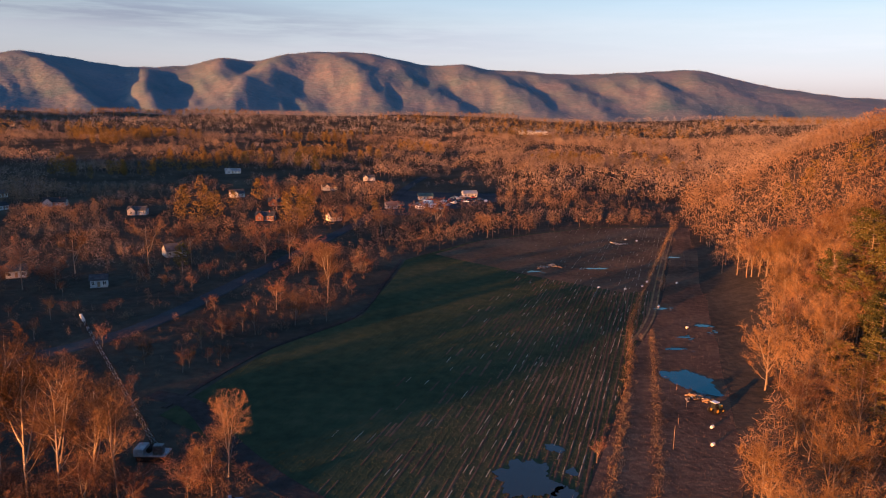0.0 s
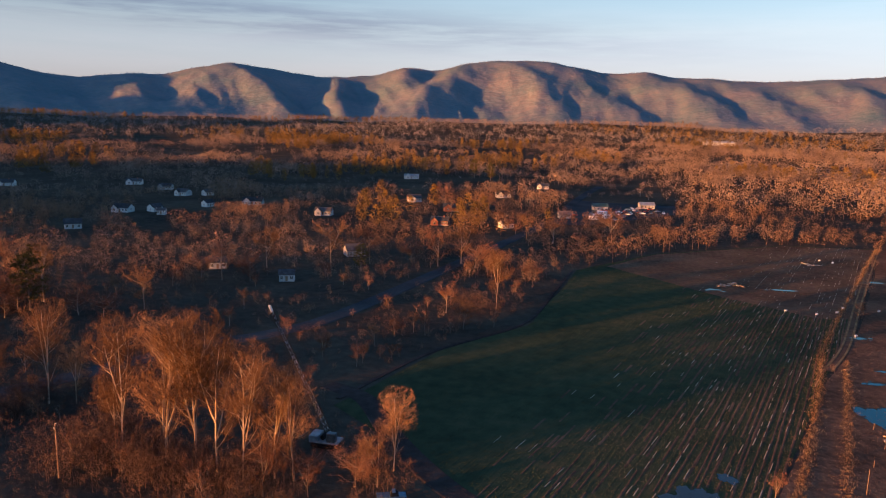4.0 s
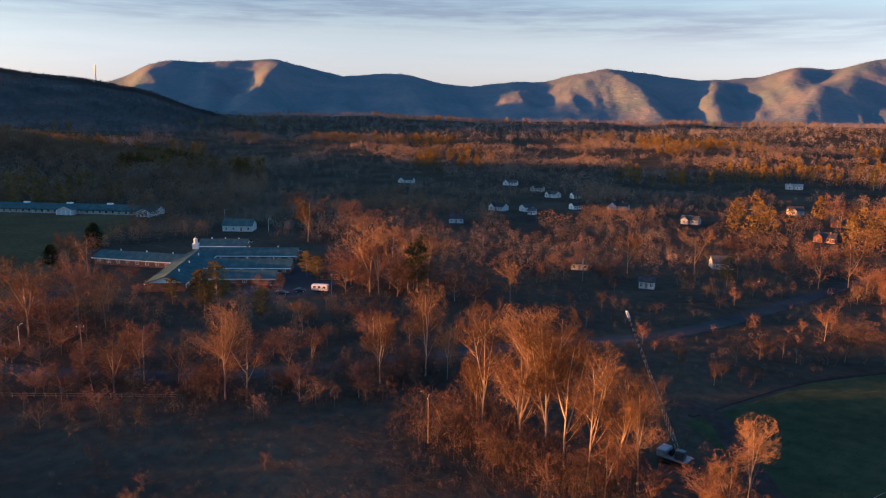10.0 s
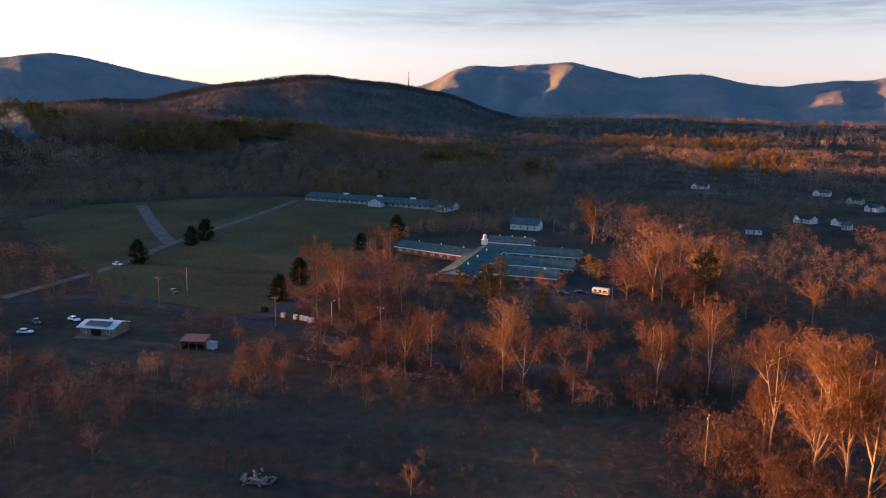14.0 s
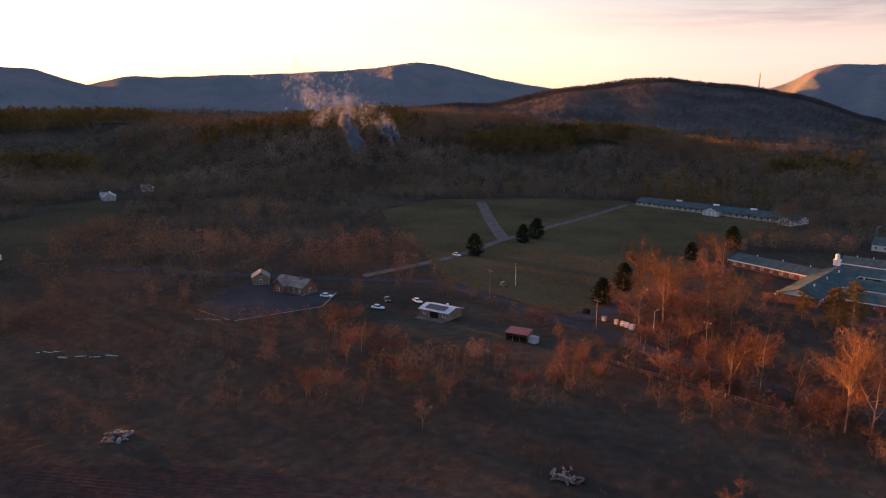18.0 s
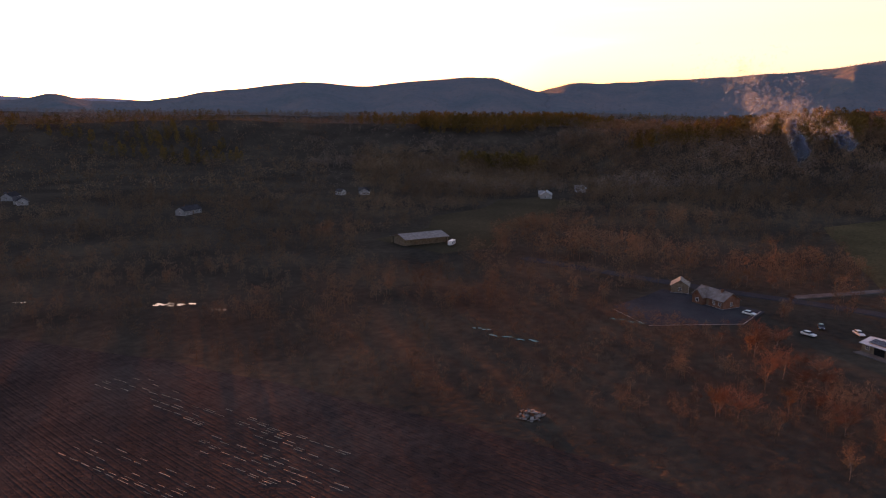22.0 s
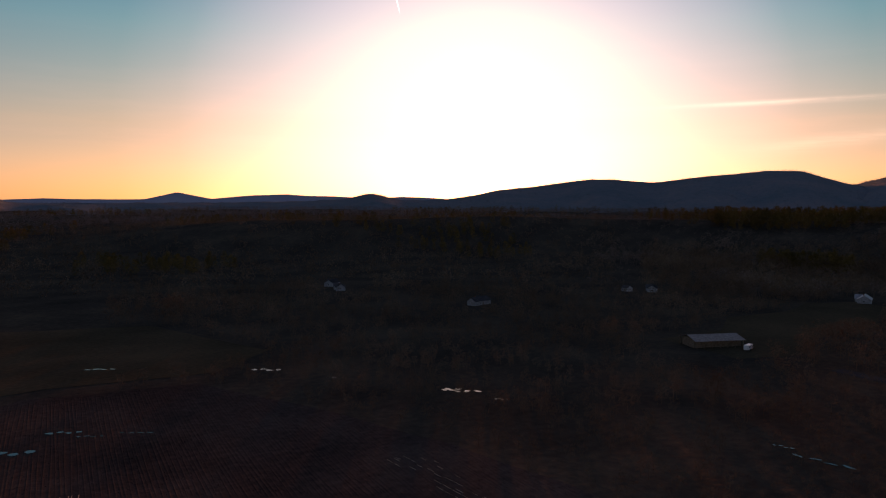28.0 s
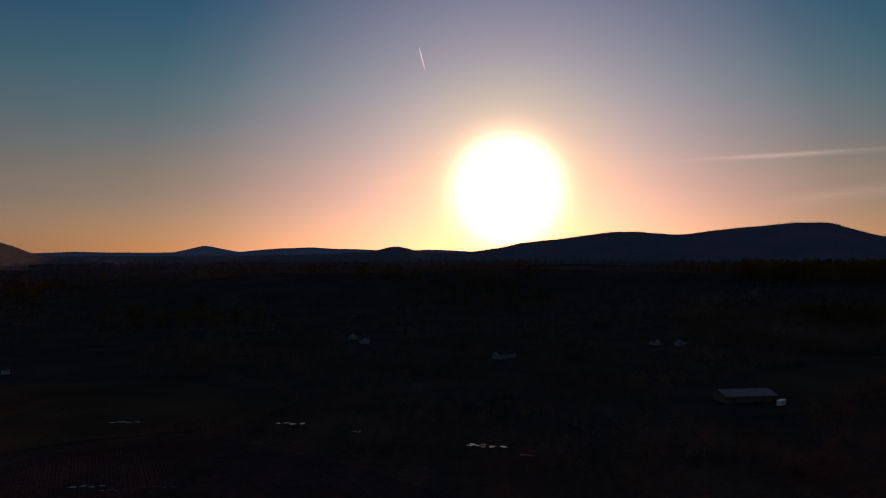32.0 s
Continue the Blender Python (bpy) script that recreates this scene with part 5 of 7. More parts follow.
frame_bm = bmesh.new()
FX, FZ = (-0.6, -0.52, -0.03, 0.03, 0.52, 0.6), (0, 0.08, 0.67, 0.72, 1.32, 1.4)
fv = [[frame_bm.verts.new((fx, -0.05, fz)) for fz in FZ] for fx in FX]
for i in range(5):
    for j in range(5):
        if not (i in (1, 3) and j in (1, 3)):
            frame_bm.faces.new((fv[i][j], fv[i + 1][j], fv[i + 1][j + 1], fv[i][j + 1]))
fr = bmesh.ops.extrude_face_region(frame_bm, geom=list(frame_bm.faces))
bmesh.ops.translate(frame_bm, verts=[v for v in fr["geom"] if isinstance(v, bmesh.types.BMVert)], vec=(0, 0.11, 0))
bmesh.ops.recalc_face_normals(frame_bm, faces=frame_bm.faces)
WINDOW_FRAME = shared("window", frame_bm, M["white_paint"])
WINDOW_PANE = shared("pane", boxes((-0.53, -0.02, 0.07, 0.53, 0.02, 1.33)), M["glass"])
DOOR = shared("door", boxes((-0.5, -0.04, 0, 0.5, 0.06, 2.05)), M["wood"])
DOOR_KNOB = shared("door_handle", boxes((0.35, -0.12, 0.98, 0.42, -0.02, 1.06)), M["steel"])


def child(name, me, parent, m):
    ob = new(name, me)
    ob.parent = parent
    ob.matrix_basis = m
    return ob


def add_window(parent, x, y, z, rz, sx=1.0, sz=1.0):
    f = child("window", WINDOW_FRAME, parent, pose(x, y, z, 0, 0, rz) @ Matrix.Diagonal((sx, 1, sz, 1)))
    child("pane", WINDOW_PANE, f, Matrix.Identity(4))


def add_door(parent, x, y, z, rz):
    d = child("door", DOOR, parent, pose(x, y, z, 0, 0, rz))
    child("door_handle", DOOR_KNOB, d, Matrix.Identity(4))


def house(x, y, turn, l, wd, wall, roof, label, h=3.0, pitch=0.62, windows=3, chimney=True, name="house", category="house", group="", door=True, z=None):
    ob = thing(name, pose(x, y, (float(land(x, y)) if z is None else z) + 0.0, 0, 0, turn), label, category, group)
    rise = wd / 2 * pitch
    part("foundation", boxes((-l / 2 - 0.08, -wd / 2 - 0.08, -0.6, l / 2 + 0.08, wd / 2 + 0.08, 0.25)), M["grey_wall"], ob)
    part("wall", gable_body(bmesh.new(), l, wd, h, rise), M[wall], ob)
    for side in (1, -1):
        part("roof", roof_slab(bmesh.new(), l, wd, h, rise, side), M[roof], ob)
    part("ridge_cap", boxes((-l / 2 - 0.4, -0.15, h + rise + 0.16, l / 2 + 0.4, 0.15, h + rise + 0.27)), M[roof], ob)
    for side in (1, -1):
        n = windows
        for i in range(n):
            wx = -l / 2 + l * (i + 0.5) / n
            if door and i == n // 2:
                add_door(ob, wx, side * (wd / 2 + 0.02), 0.25, 180 if side > 0 else 0)
                if n > 2:
                    continue
                wx += 1.6
            add_window(ob, wx, side * (wd / 2 + 0.03), 0.95, 180 if side > 0 else 0)
        add_window(ob, side * (l / 2 + 0.03), 0, 0.95, 90 if side > 0 else -90)
    if l > 9 and category == "house":
        cw, cl = min(5.2, l * 0.4), wd / 2 + 1.7
        g = part("gable_wing", gable_body(bmesh.new(), cl, cw, h, cw / 2 * pitch * 1.5), M[wall], ob)
        g.matrix_basis = pose(-l * 0.24, -cl / 2, 0, 0, 0, 90)
        for side in (1, -1):
            part("roof", roof_slab(bmesh.new(), cl, cw, h, cw / 2 * pitch * 1.5, side), M[roof], g)
        add_window(ob, -l * 0.24, -cl - 0.03, 0.95, 0, 1.2)
    if chimney:
        cx = l * 0.22
        part("chimney", boxes((cx - 0.35, -0.9, h + rise * 0.4, cx + 0.35, -0.2, h + rise + 0.9), (cx - 0.42, -0.97, h + rise + 0.75, cx + 0.42, -0.13, h + rise + 0.9)), M["brick"], ob)
    return ob


W_, G_, B_ = "white_wall", "grey_wall", "brick"
VALLEY = [  # x, y, turn, length, width, wall, roof, label
    (-301, 362, 40, 12, 9, W_, "dark_roof", "small white gabled house with dark roof in a shaded yard"),
    (-508, 534, 25, 20, 10, W_, "dark_roof", "long white house at the edge of dark woods"),
    (-421, 587, 20, 18, 9, W_, "dark_roof", "white house with grey roof beside bare trees"),
    (-335, 528, -10, 14, 9, W_, "dark_roof", "white house with twin gables on a lane"),
    (-318, 535, 60, 10, 8, W_, "dark_roof", "white gabled house wing beside its neighbour"),
    (-372, 560, 10, 15, 8, G_, "dark_roof", "grey low house under bare trees"),
    (-318, 430, 0, 16, 9, W_, "dark_roof", "white ranch house with dark roof and gable"),
    (-301, 440, 75, 11, 8, W_, "dark_roof", "white garage with steep gable by a ranch house"),
    (-288, 428, 15, 7, 5, G_, "dark_roof", "small pale shed in a garden"),
    (-259, 497, 12, 19, 9, G_, "dark_roof", "long low grey house with grey roof"),
    (-282, 474, 70, 9, 7, W_, "dark_roof", "small white cottage with steep gable"),
    (-156, 563, 30, 13, 10, W_, "dark_roof", "tall white farmhouse with steep roof"),
    (-211, 750, 15, 20, 7, W_, "tin_roof", "long white trailer home catching the sun"),
    (-191, 465, 5, 15, 8, G_, "dark_roof", "low pale house behind bare trees"),
    (-67, 454, 40, 10, 8, W_, "dark_roof", "small white gabled house beside the road"),
    (-115, 519, 10, 18, 8, B_, "dark_roof", "low brick house with grey roof"),
    (-108, 452, 0, 15, 8, B_, "dark_roof", "brick house under orange trees"),
    (-237, 202, 50, 12, 9, B_, "dark_roof", "dark brick house beside the school"),
    (-170, 292, 30, 10, 7, G_, "dark_roof", "pale low house deep in bare woods"),
    (-131, 279, 20, 8, 6, G_, "dark_roof", "small white house deep in bare woods"),
    (-124, 340, 35, 12, 10, G_, "dark_roof", "house with pale hipped roof among trees"),
    (-577, -227, 20, 22, 11, G_, "tin_roof", "pale grey farmhouse with pale tin roof on the pasture"),
    (-643, -220, 15, 18, 10, G_, "tin_roof", "pale grey outbuilding with bright tin roof"),
    (-352, -393, 10, 24, 9, G_, "dark_roof", "long pale building near the creek"),
    (-332, -560, 35, 20, 10, G_, "dark_roof", "pale farm building with dark roof far off"),
    (-322, -530, 60, 18, 9, G_, "dark_roof", "pale farm shed with dark roof far off"),
    (-515, -364, 30, 16, 9, G_, "dark_roof", "pale grey house with gables by dark woods"),
    (-500, -378, 80, 9, 7, G_, "dark_roof", "small pale grey gable beside a house"),
    (-286, -44, 55, 20, 10, B_, "rust_roof", "low brick building with rusty pale roof by a lot"),
    (-300, -60, 10, 10, 8, "wood", "rust_roof", "small brown building by the parking lot"),
    (-60, -520, 20, 14, 9, W_, "dark_roof", "pale shed in the south meadow"),
    (-95, 620, 20, 16, 9, W_, "dark_roof", "white house behind the salvage yard"),
    (-70, 700, 0, 14, 8, W_, "dark_roof", "white house along the far road"),
]
for x, y, turn, l, wd, wall, roof, label in VALLEY:
    house(x, y, turn, l * 0.74, wd * 0.82, wall, roof, label, chimney=wall == B_ or l > 17, windows=3 if l < 14 else 5, group="valley houses")
house(-370, 249, 40, 17, 10, W_, "teal_roof", "white gabled hall with green roof by the school", h=3.4, windows=4, chimney=False, name="hall", category="hall")
house(190, 1640, 10, 60, 22, W_, "tin_roof", "long white industrial hall far in the valley", h=6, pitch=0.2, windows=8, chimney=False, name="industrial_hall", category="hall")


def school():
    """The school: a spine with parallel wings, green roofs and a white cupola."""
    ob = thing("school_building", pose(0, 0, 0), "low sprawling school with green roofs and white cupola", "school")
    wings = [(-284, 163, -44, 56, 14, 3.4), (-318, 164, 27, 44, 12, 3.2), (-294, 203, 43, 44, 13, 3.2), (-273, 187, 43, 38, 13, 3.0), (-257, 173, 43, 28, 11, 2.9), (-322, 208, 43, 22, 12, 3.4)]
    for x, y, turn, l, wd, h in wings:
        rise = wd / 2 * 0.34
        m = pose(x, y, 0, 0, 0, turn)
        wing = part("wing", gable_body(bmesh.new(), l, wd, h, rise), M["brick"], ob, "low brick wing of the school")
        wing.matrix_basis = m
        for side in (1, -1):
            part("roof", roof_slab(bmesh.new(), l, wd, h, rise, side, 0.9, 0.3), M["teal_roof"], wing, "weathered green roof")
            fascia = boxes((-l / 2 - 0.9, side * (wd / 2 + 0.9) - 0.06, h - 0.55, l / 2 + 0.9, side * (wd / 2 + 0.9) + 0.06, h - 0.12))
            part("fascia", fascia, M["white_paint"], wing, "white fascia board")
            for i in range(int(l / 4.5)):
                wx = -l / 2 + l * (i + 0.5) / int(l / 4.5)
                f = child("window", WINDOW_FRAME, wing, pose(wx, side * (wd / 2 + 0.03), 0.9, 0, 0, 180 if side > 0 else 0) @ Matrix.Diagonal((1.4, 1, 1.15, 1)))
        for e in (1, -1):
            tri = bmesh.new()
            x_ = e * (l / 2 + 0.05)
            vs = [tri.verts.new(p) for p in ((x_, -wd / 2, h), (x_, wd / 2, h), (x_, 0, h + rise))]
            tri.faces.new(vs)
            r = bmesh.ops.extrude_face_region(tri, geom=list(tri.faces))
            bmesh.ops.translate(tri, verts=[v for v in r["geom"] if isinstance(v, bmesh.types.BMVert)], vec=(e * 0.08, 0, 0))
            bmesh.ops.recalc_face_normals(tri, faces=tri.faces)
            part("gable", tri, M["white_paint"], wing, "white gable end")
        for i in range(3):
            vx = -l / 2 + l * (i + 0.6) / 3.3
            part("roof_vent", rod(bmesh.new(), (vx, 2.2, h + rise * 0.6), (vx, 2.2, h + rise + 0.5), 0.25, 8), M["white_paint"], wing, "white roof vent")
    cup = part("cupola", boxes((-1.3, -1.3, 5.6, 1.3, 1.3, 7.9), (-1.5, -1.5, 7.9, 1.5, 1.5, 8.1), bevel=0.05), M["white_paint"], ob, "white wooden cupola")
    cup.matrix_basis = pose(-309, 184, 0, 0, 0, -44)
    bm = bmesh.new()
    c = bmesh.ops.create_cone(bm, cap_ends=True, segments=8, radius1=1.0, radius2=0.85, depth=1.7)
    bmesh.ops.translate(bm, verts=c["verts"], vec=(0, 0, 8.95))
    part("lantern", bm, M["white_paint"], cup)
    bm = bmesh.new()
    c = bmesh.ops.create_uvsphere(bm, u_segments=12, v_segments=6, radius=1.0)
    bmesh.ops.transform(bm, verts=c["verts"], matrix=Matrix.Translation((0, 0, 9.8)) @ Matrix.Diagonal((1, 1, 0.8, 1)))
    part("dome", bm, M["white_paint"], cup, smooth=True)
    part("finial", rod(bmesh.new(), (0, 0, 10.5), (0, 0, 11.4), 0.08, 6, 0.02), M["white_paint"], cup)
    return ob


school()


def inn():
    """The long white building on the far side of the lawn."""
    l, wd, h = 124, 14, 3.2
    rise = wd / 2 * 0.36
    ob = thing("long_building", pose(-512, 214, 0, 0, 0, 35.7), "very long white one storey building with green roof", "building")
    part("wall", gable_body(bmesh.new(), l, wd, h, rise), M["white_wall"], ob)
    for side in (1, -1):
        part("roof", roof_slab(bmesh.new(), l, wd, h, rise, side, 0.8, 0.25), M["teal_roof"], ob, "weathered green roof")
    for i in range(28):
        add_window(ob, -l / 2 + 2.2 + i * (l - 4.4) / 27, -wd / 2 - 0.03, 0.8, 0, 1.3, 1.2)
    part("terrace", boxes((-l / 2 - 3, -wd / 2 - 3, -0.8, l / 2 + 3, -wd / 2, 0.2)), M["gravel"], ob)
    for i in range(16):
        px = -l / 2 + 1 + i * (l - 2) / 15
        part("porch_post", boxes((px - 0.1, -wd / 2 - 2.6, 0.2, px + 0.1, -wd / 2 - 2.4, 2.6)), M["white_paint"], ob)
    part("porch_roof", boxes((-l / 2, -wd / 2 - 2.8, 2.6, l / 2, -wd / 2 + 0.1, 2.8)), M["teal_roof"], ob)
    for cx, cw in ((4, 11), (l / 2 - 5, 9)):
        g = part("portico", gable_body(bmesh.new(), 9, cw, 3.4, cw / 2 * 0.45), M["white_wall"], ob, "white gabled portico")
        g.matrix_basis = pose(cx, -wd / 2 - 2, 0, 0, 0, 90)
        for side in (1, -1):
            part("roof", roof_slab(bmesh.new(), 9, cw, 3.4, cw / 2 * 0.45, side, 0.5, 0.2), M["teal_roof"], g)
        for k in range(4):
            yy = -cw / 2 + 0.7 + k * (cw - 1.4) / 3
            part("column", rod(bmesh.new(), (-5.6, yy, -0.4), (-5.6, yy, 3.3), 0.22, 8), M["white_paint"], g)
    for cx in (-30, 0, 28):
        part("roof_unit", boxes((cx - 2, -0.8, h + rise - 0.4, cx + 2, 0.9, h + rise + 1.0)), M["white_paint"], ob, "white rooftop unit")
    return ob


inn()


def solar_barn():
    ob = thing("solar_building", pose(-250, 11, 0, 0, 0, 52), "small block building with bright tin roof and solar panel", "building")
    l, wd, h = 11.5, 8.4, 2.7
    part("wall", gable_body(bmesh.new(), l, wd, h, 1.1), M["wood"], ob)
    for side in (1, -1):
        r = part("roof", roof_slab(bmesh.new(), l, wd, h, 1.1, side, 0.6, 0.15), M["bright_roof"], ob, "bright pale sheet roof")
        if side < 0:
            for i in range(4):
                for k in range(2):
                    x0, u0 = -4 + i * 2.0, 0.9 + k * 1.55
                    bm = bmesh.new()
                    pts = [(x0, -u0), (x0 + 1.9, -u0), (x0 + 1.9, -u0 - 1.45), (x0, -u0 - 1.45)]
                    top = [bm.verts.new((px, py, h + 1.1 + 0.42 + py * 0.22)) for px, py in pts]
                    low_ = [bm.verts.new((px, py, h + 1.1 + 0.34 + py * 0.22)) for px, py in pts]
                    bm.faces.new(top)
                    bm.faces.new(low_[::-1])
                    for a in range(4):
                        b = (a + 1) % 4
                        bm.faces.new((low_[a], low_[b], top[b], top[a]))
                    bmesh.ops.recalc_face_normals(bm, faces=bm.faces)
                    part("solar_panel", bm, M["panel"], ob, "dark glossy solar panel")
    part("roller_door", boxes((-1.6, -wd / 2 - 0.08, 0, 1.8, -wd / 2 + 0.02, 2.7)), M["black"], ob, "dark open doorway")
    add_window(ob, -3.8, -wd / 2 - 0.03, 1.0, 0)
    add_window(ob, 4.2, -wd / 2 - 0.03, 1.0, 0)
    part("apron", boxes((-l / 2, -wd / 2 - 3.5, -0.3, l / 2, -wd / 2 - 0.1, 0.25)), M["gravel"], ob, "pale concrete apron")
    part("roof_vent", boxes((2, 0.2, h + 1.1, 2.6, 0.8, h + 2.0)), M["white_paint"], ob)


solar_barn()


def open_shed(x, y, turn, l, wd, roof, label):
    ob = thing("shed", pose(x, y, 0, 0, 0, turn), label, "shed")
    bm = bmesh.new()
    v = [bm.verts.new(p) for p in ((-l / 2, -wd / 2 - 0.4, 2.3), (l / 2, -wd / 2 - 0.4, 2.3), (l / 2, wd / 2 + 0.4, 3.0), (-l / 2, wd / 2 + 0.4, 3.0))]
    f = bm.faces.new(v)
    r = bmesh.ops.extrude_face_region(bm, geom=[f])
    bmesh.ops.translate(bm, verts=[q for q in r["geom"] if isinstance(q, bmesh.types.BMVert)], vec=(0, 0, 0.14))
    bmesh.ops.recalc_face_normals(bm, faces=bm.faces)
    part("roof", bm, M[roof], ob)
    part("back_wall", boxes((-l / 2 + 0.1, wd / 2 - 0.1, 0, l / 2 - 0.1, wd / 2, 2.9)), M["wood"], ob)
    for s in (-1, 1):
        part("side_wall", boxes((s * (l / 2 - 0.15) - 0.05, -wd / 2, 0, s * (l / 2 - 0.15) + 0.05, wd / 2 - 0.1, 2.4)), M["wood"], ob)
    for i in range(4):
        px = -l / 2 + 0.2 + i * (l - 0.4) / 3
        part("post", boxes((px - 0.08, -wd / 2 - 0.08, 0, px + 0.08, -wd / 2 + 0.08, 2.3)), M["wood"], ob)
    return ob


open_shed(-223, 34, 60, 7.5, 4.5, "red_roof", "small open shed with red tin roof")


def barn():
    ob = thing("barn", pose(-340, -205, 0, 0, 0, -28), "wide low barn with weathered tin roof and open bays", "barn")
    l, wd, h = 26, 16, 3.6
    part("wall", gable_body(bmesh.new(), l - 0.6, wd - 5, h, 1.6), M["wood"], ob)
    for side in (1, -1):
        part("roof", roof_slab(bmesh.new(), l, wd, h, 2.0, side, 0.6, 0.15), M["rust_roof"], ob, "weathered tin roof")
    for side in (1, -1):
        for i in range(7):
            px = -l / 2 + 0.5 + i * (l - 1) / 6
            part("post", boxes((px - 0.12, side * wd / 2 - 0.12, 0, px + 0.12, side * wd / 2 + 0.12, h + 0.1)), M["wood"], ob)


barn()


# ---------------------------------------------------------------- vehicles and trailers
def car(x, y, turn, paint, label, kind="car", z=0.15):
    l, wd = (4.6, 1.8) if kind == "car" else (5.4, 1.95)
    ob = thing(kind, pose(x, y, z, 0, 0, turn), label, kind, group="parked vehicles")
    bm = bmesh.new()
    prof = [(-l / 2, 0.35), (l / 2, 0.35), (l / 2, 0.75), (l / 2 - 1.1, 0.92), (-l / 2, 0.95)]
    if kind == "truck":
        prof = [(-l / 2, 0.45), (l / 2, 0.45), (l / 2, 0.95), (l / 2 - 1.2, 1.05), (-l / 2, 1.05)]
    a = [bm.verts.new((px, -wd / 2, pz)) for px, pz in prof]
    b = [bm.verts.new((px, wd / 2, pz)) for px, pz in prof]
    bm.faces.new(a)
    bm.faces.new(b[::-1])
    for i in range(5):
        j = (i + 1) % 5
        bm.faces.new((a[j], a[i], b[i], b[j]))
    bmesh.ops.recalc_face_normals(bm, faces=bm.faces)
    bmesh.ops.bevel(bm, geom=list(bm.edges), offset=0.07, segments=2, affect="EDGES")
    part("body", bm, M[paint], ob)
    bm = bmesh.new()
    c0, c1, zt = (-l * 0.38, l * 0.22, 1.45) if kind == "car" else (-0.3, l * 0.25, 1.75)
    zb = 0.93 if kind == "car" else 1.04
    lo = [bm.verts.new(p) for p in ((c0, -wd / 2 + 0.08, zb), (c1, -wd / 2 + 0.08, zb), (c1, wd / 2 - 0.08, zb), (c0, wd / 2 - 0.08, zb))]
    hi = [bm.verts.new(p) for p in ((c0 + 0.45, -wd / 2 + 0.25, zt), (c1 - 0.65, -wd / 2 + 0.25, zt), (c1 - 0.65, wd / 2 - 0.25, zt), (c0 + 0.45, wd / 2 - 0.25, zt))]
    bm.faces.new(hi)
    for i in range(4):
        j = (i + 1) % 4
        bm.faces.new((lo[i], lo[j], hi[j], hi[i]))
    bmesh.ops.recalc_face_normals(bm, faces=bm.faces)
    cab = part("cabin", bm, M["glass"], ob, "dark glazed cabin")
    part("roof", boxes((c0 + 0.42, -wd / 2 + 0.22, zt - 0.02, c1 - 0.62, wd / 2 - 0.22, zt + 0.05)), M[paint], cab)
    for sx in (-0.31, 0.31):
        for sy in (-1, 1):
            wh = part("wheel", rod(bmesh.new(), (sx * l, sy * (wd / 2 - 0.2), 0.33), (sx * l, sy * (wd / 2 + 0.02), 0.33), 0.33, 12), M["black"], ob)
            part("rim", rod(bmesh.new(), (sx * l, sy * (wd / 2 + 0.0), 0.33), (sx * l, sy * (wd / 2 + 0.04), 0.33), 0.19, 8), M["pale_steel"], wh)
    for sy in (-0.6, 0.6):
        part("headlight", boxes((l / 2 - 0.06, sy - 0.15, 0.6, l / 2 + 0.02, sy + 0.15, 0.74)), M["white_paint"], ob)
    return ob


def camper(x, y, turn, label, l=6.5, z=0.1):
    ob = thing("camper_trailer", pose(x, y, z, 0, 0, turn), label, "trailer")
    part("body", boxes((-l / 2, -1.15, 0.6, l / 2, 1.15, 2.9), bevel=0.18), M["white_paint"], ob)
    part("stripe", boxes((-l / 2 + 0.2, -1.17, 1.2, l / 2 - 0.2, 1.17, 1.4)), M["car_blue"], ob)
    for i in range(3):
        part("window", boxes((-l / 2 + 0.7 + i * 1.9, -1.18, 1.65, -l / 2 + 1.7 + i * 1.9, 1.18, 2.3)), M["glass"], ob)
    for sx in (-0.6, 0.3):
        for sy in (-1, 1):
            part("wheel", rod(bmesh.new(), (sx, sy * 0.95, 0.35), (sx, sy * 1.17, 0.35), 0.35, 12), M["black"], ob)
    part("hitch", rod(bmesh.new(), (l / 2, 0, 0.6), (l / 2 + 1.2, 0, 0.5), 0.06), M["steel"], ob)
    part("jack", rod(bmesh.new(), (l / 2 + 0.9, 0, 0), (l / 2 + 0.9, 0, 0.6), 0.05), M["steel"], ob)
    return ob


camper(-221, 184, 35, "white camper trailer parked beside the school woods")
camper(-341, -186, 10, "white camper trailer beside the barn")
for x, y, turn, paint, label in [
    (-259, -11, 60, "car_white", "white car parked on the gravel lot"), (-268, 3, 30, "car_white", "white car beside the tin roofed building"),
    (-270, -8, 10, "car_dark", "dark car on the gravel lot"), (-357, 23, 35, "car_white", "pale car on the lane by the lawn"), (-294, 38, 15, "car_dark", "dark car on the lawn near the flagpole"),
    (-276, -31, 70, "car_white", "white car by the parking lot"), (-228, 171, 45, "car_dark", "dark car in the school lot"), (-226, 178, 50, "car_dark", "dark car in the school lot"),
    (-234, 165, 40, "car_dark", "dark car in the school lot"), (-240, 174, 48, "car_red", "dark red car in the school lot")]:
    car(x, y, turn, paint, label)
car(-37, 121, 20, "car_blue", "blue grey pickup truck at the edge of the brush", "truck")
yard_rng = random.Random(12)
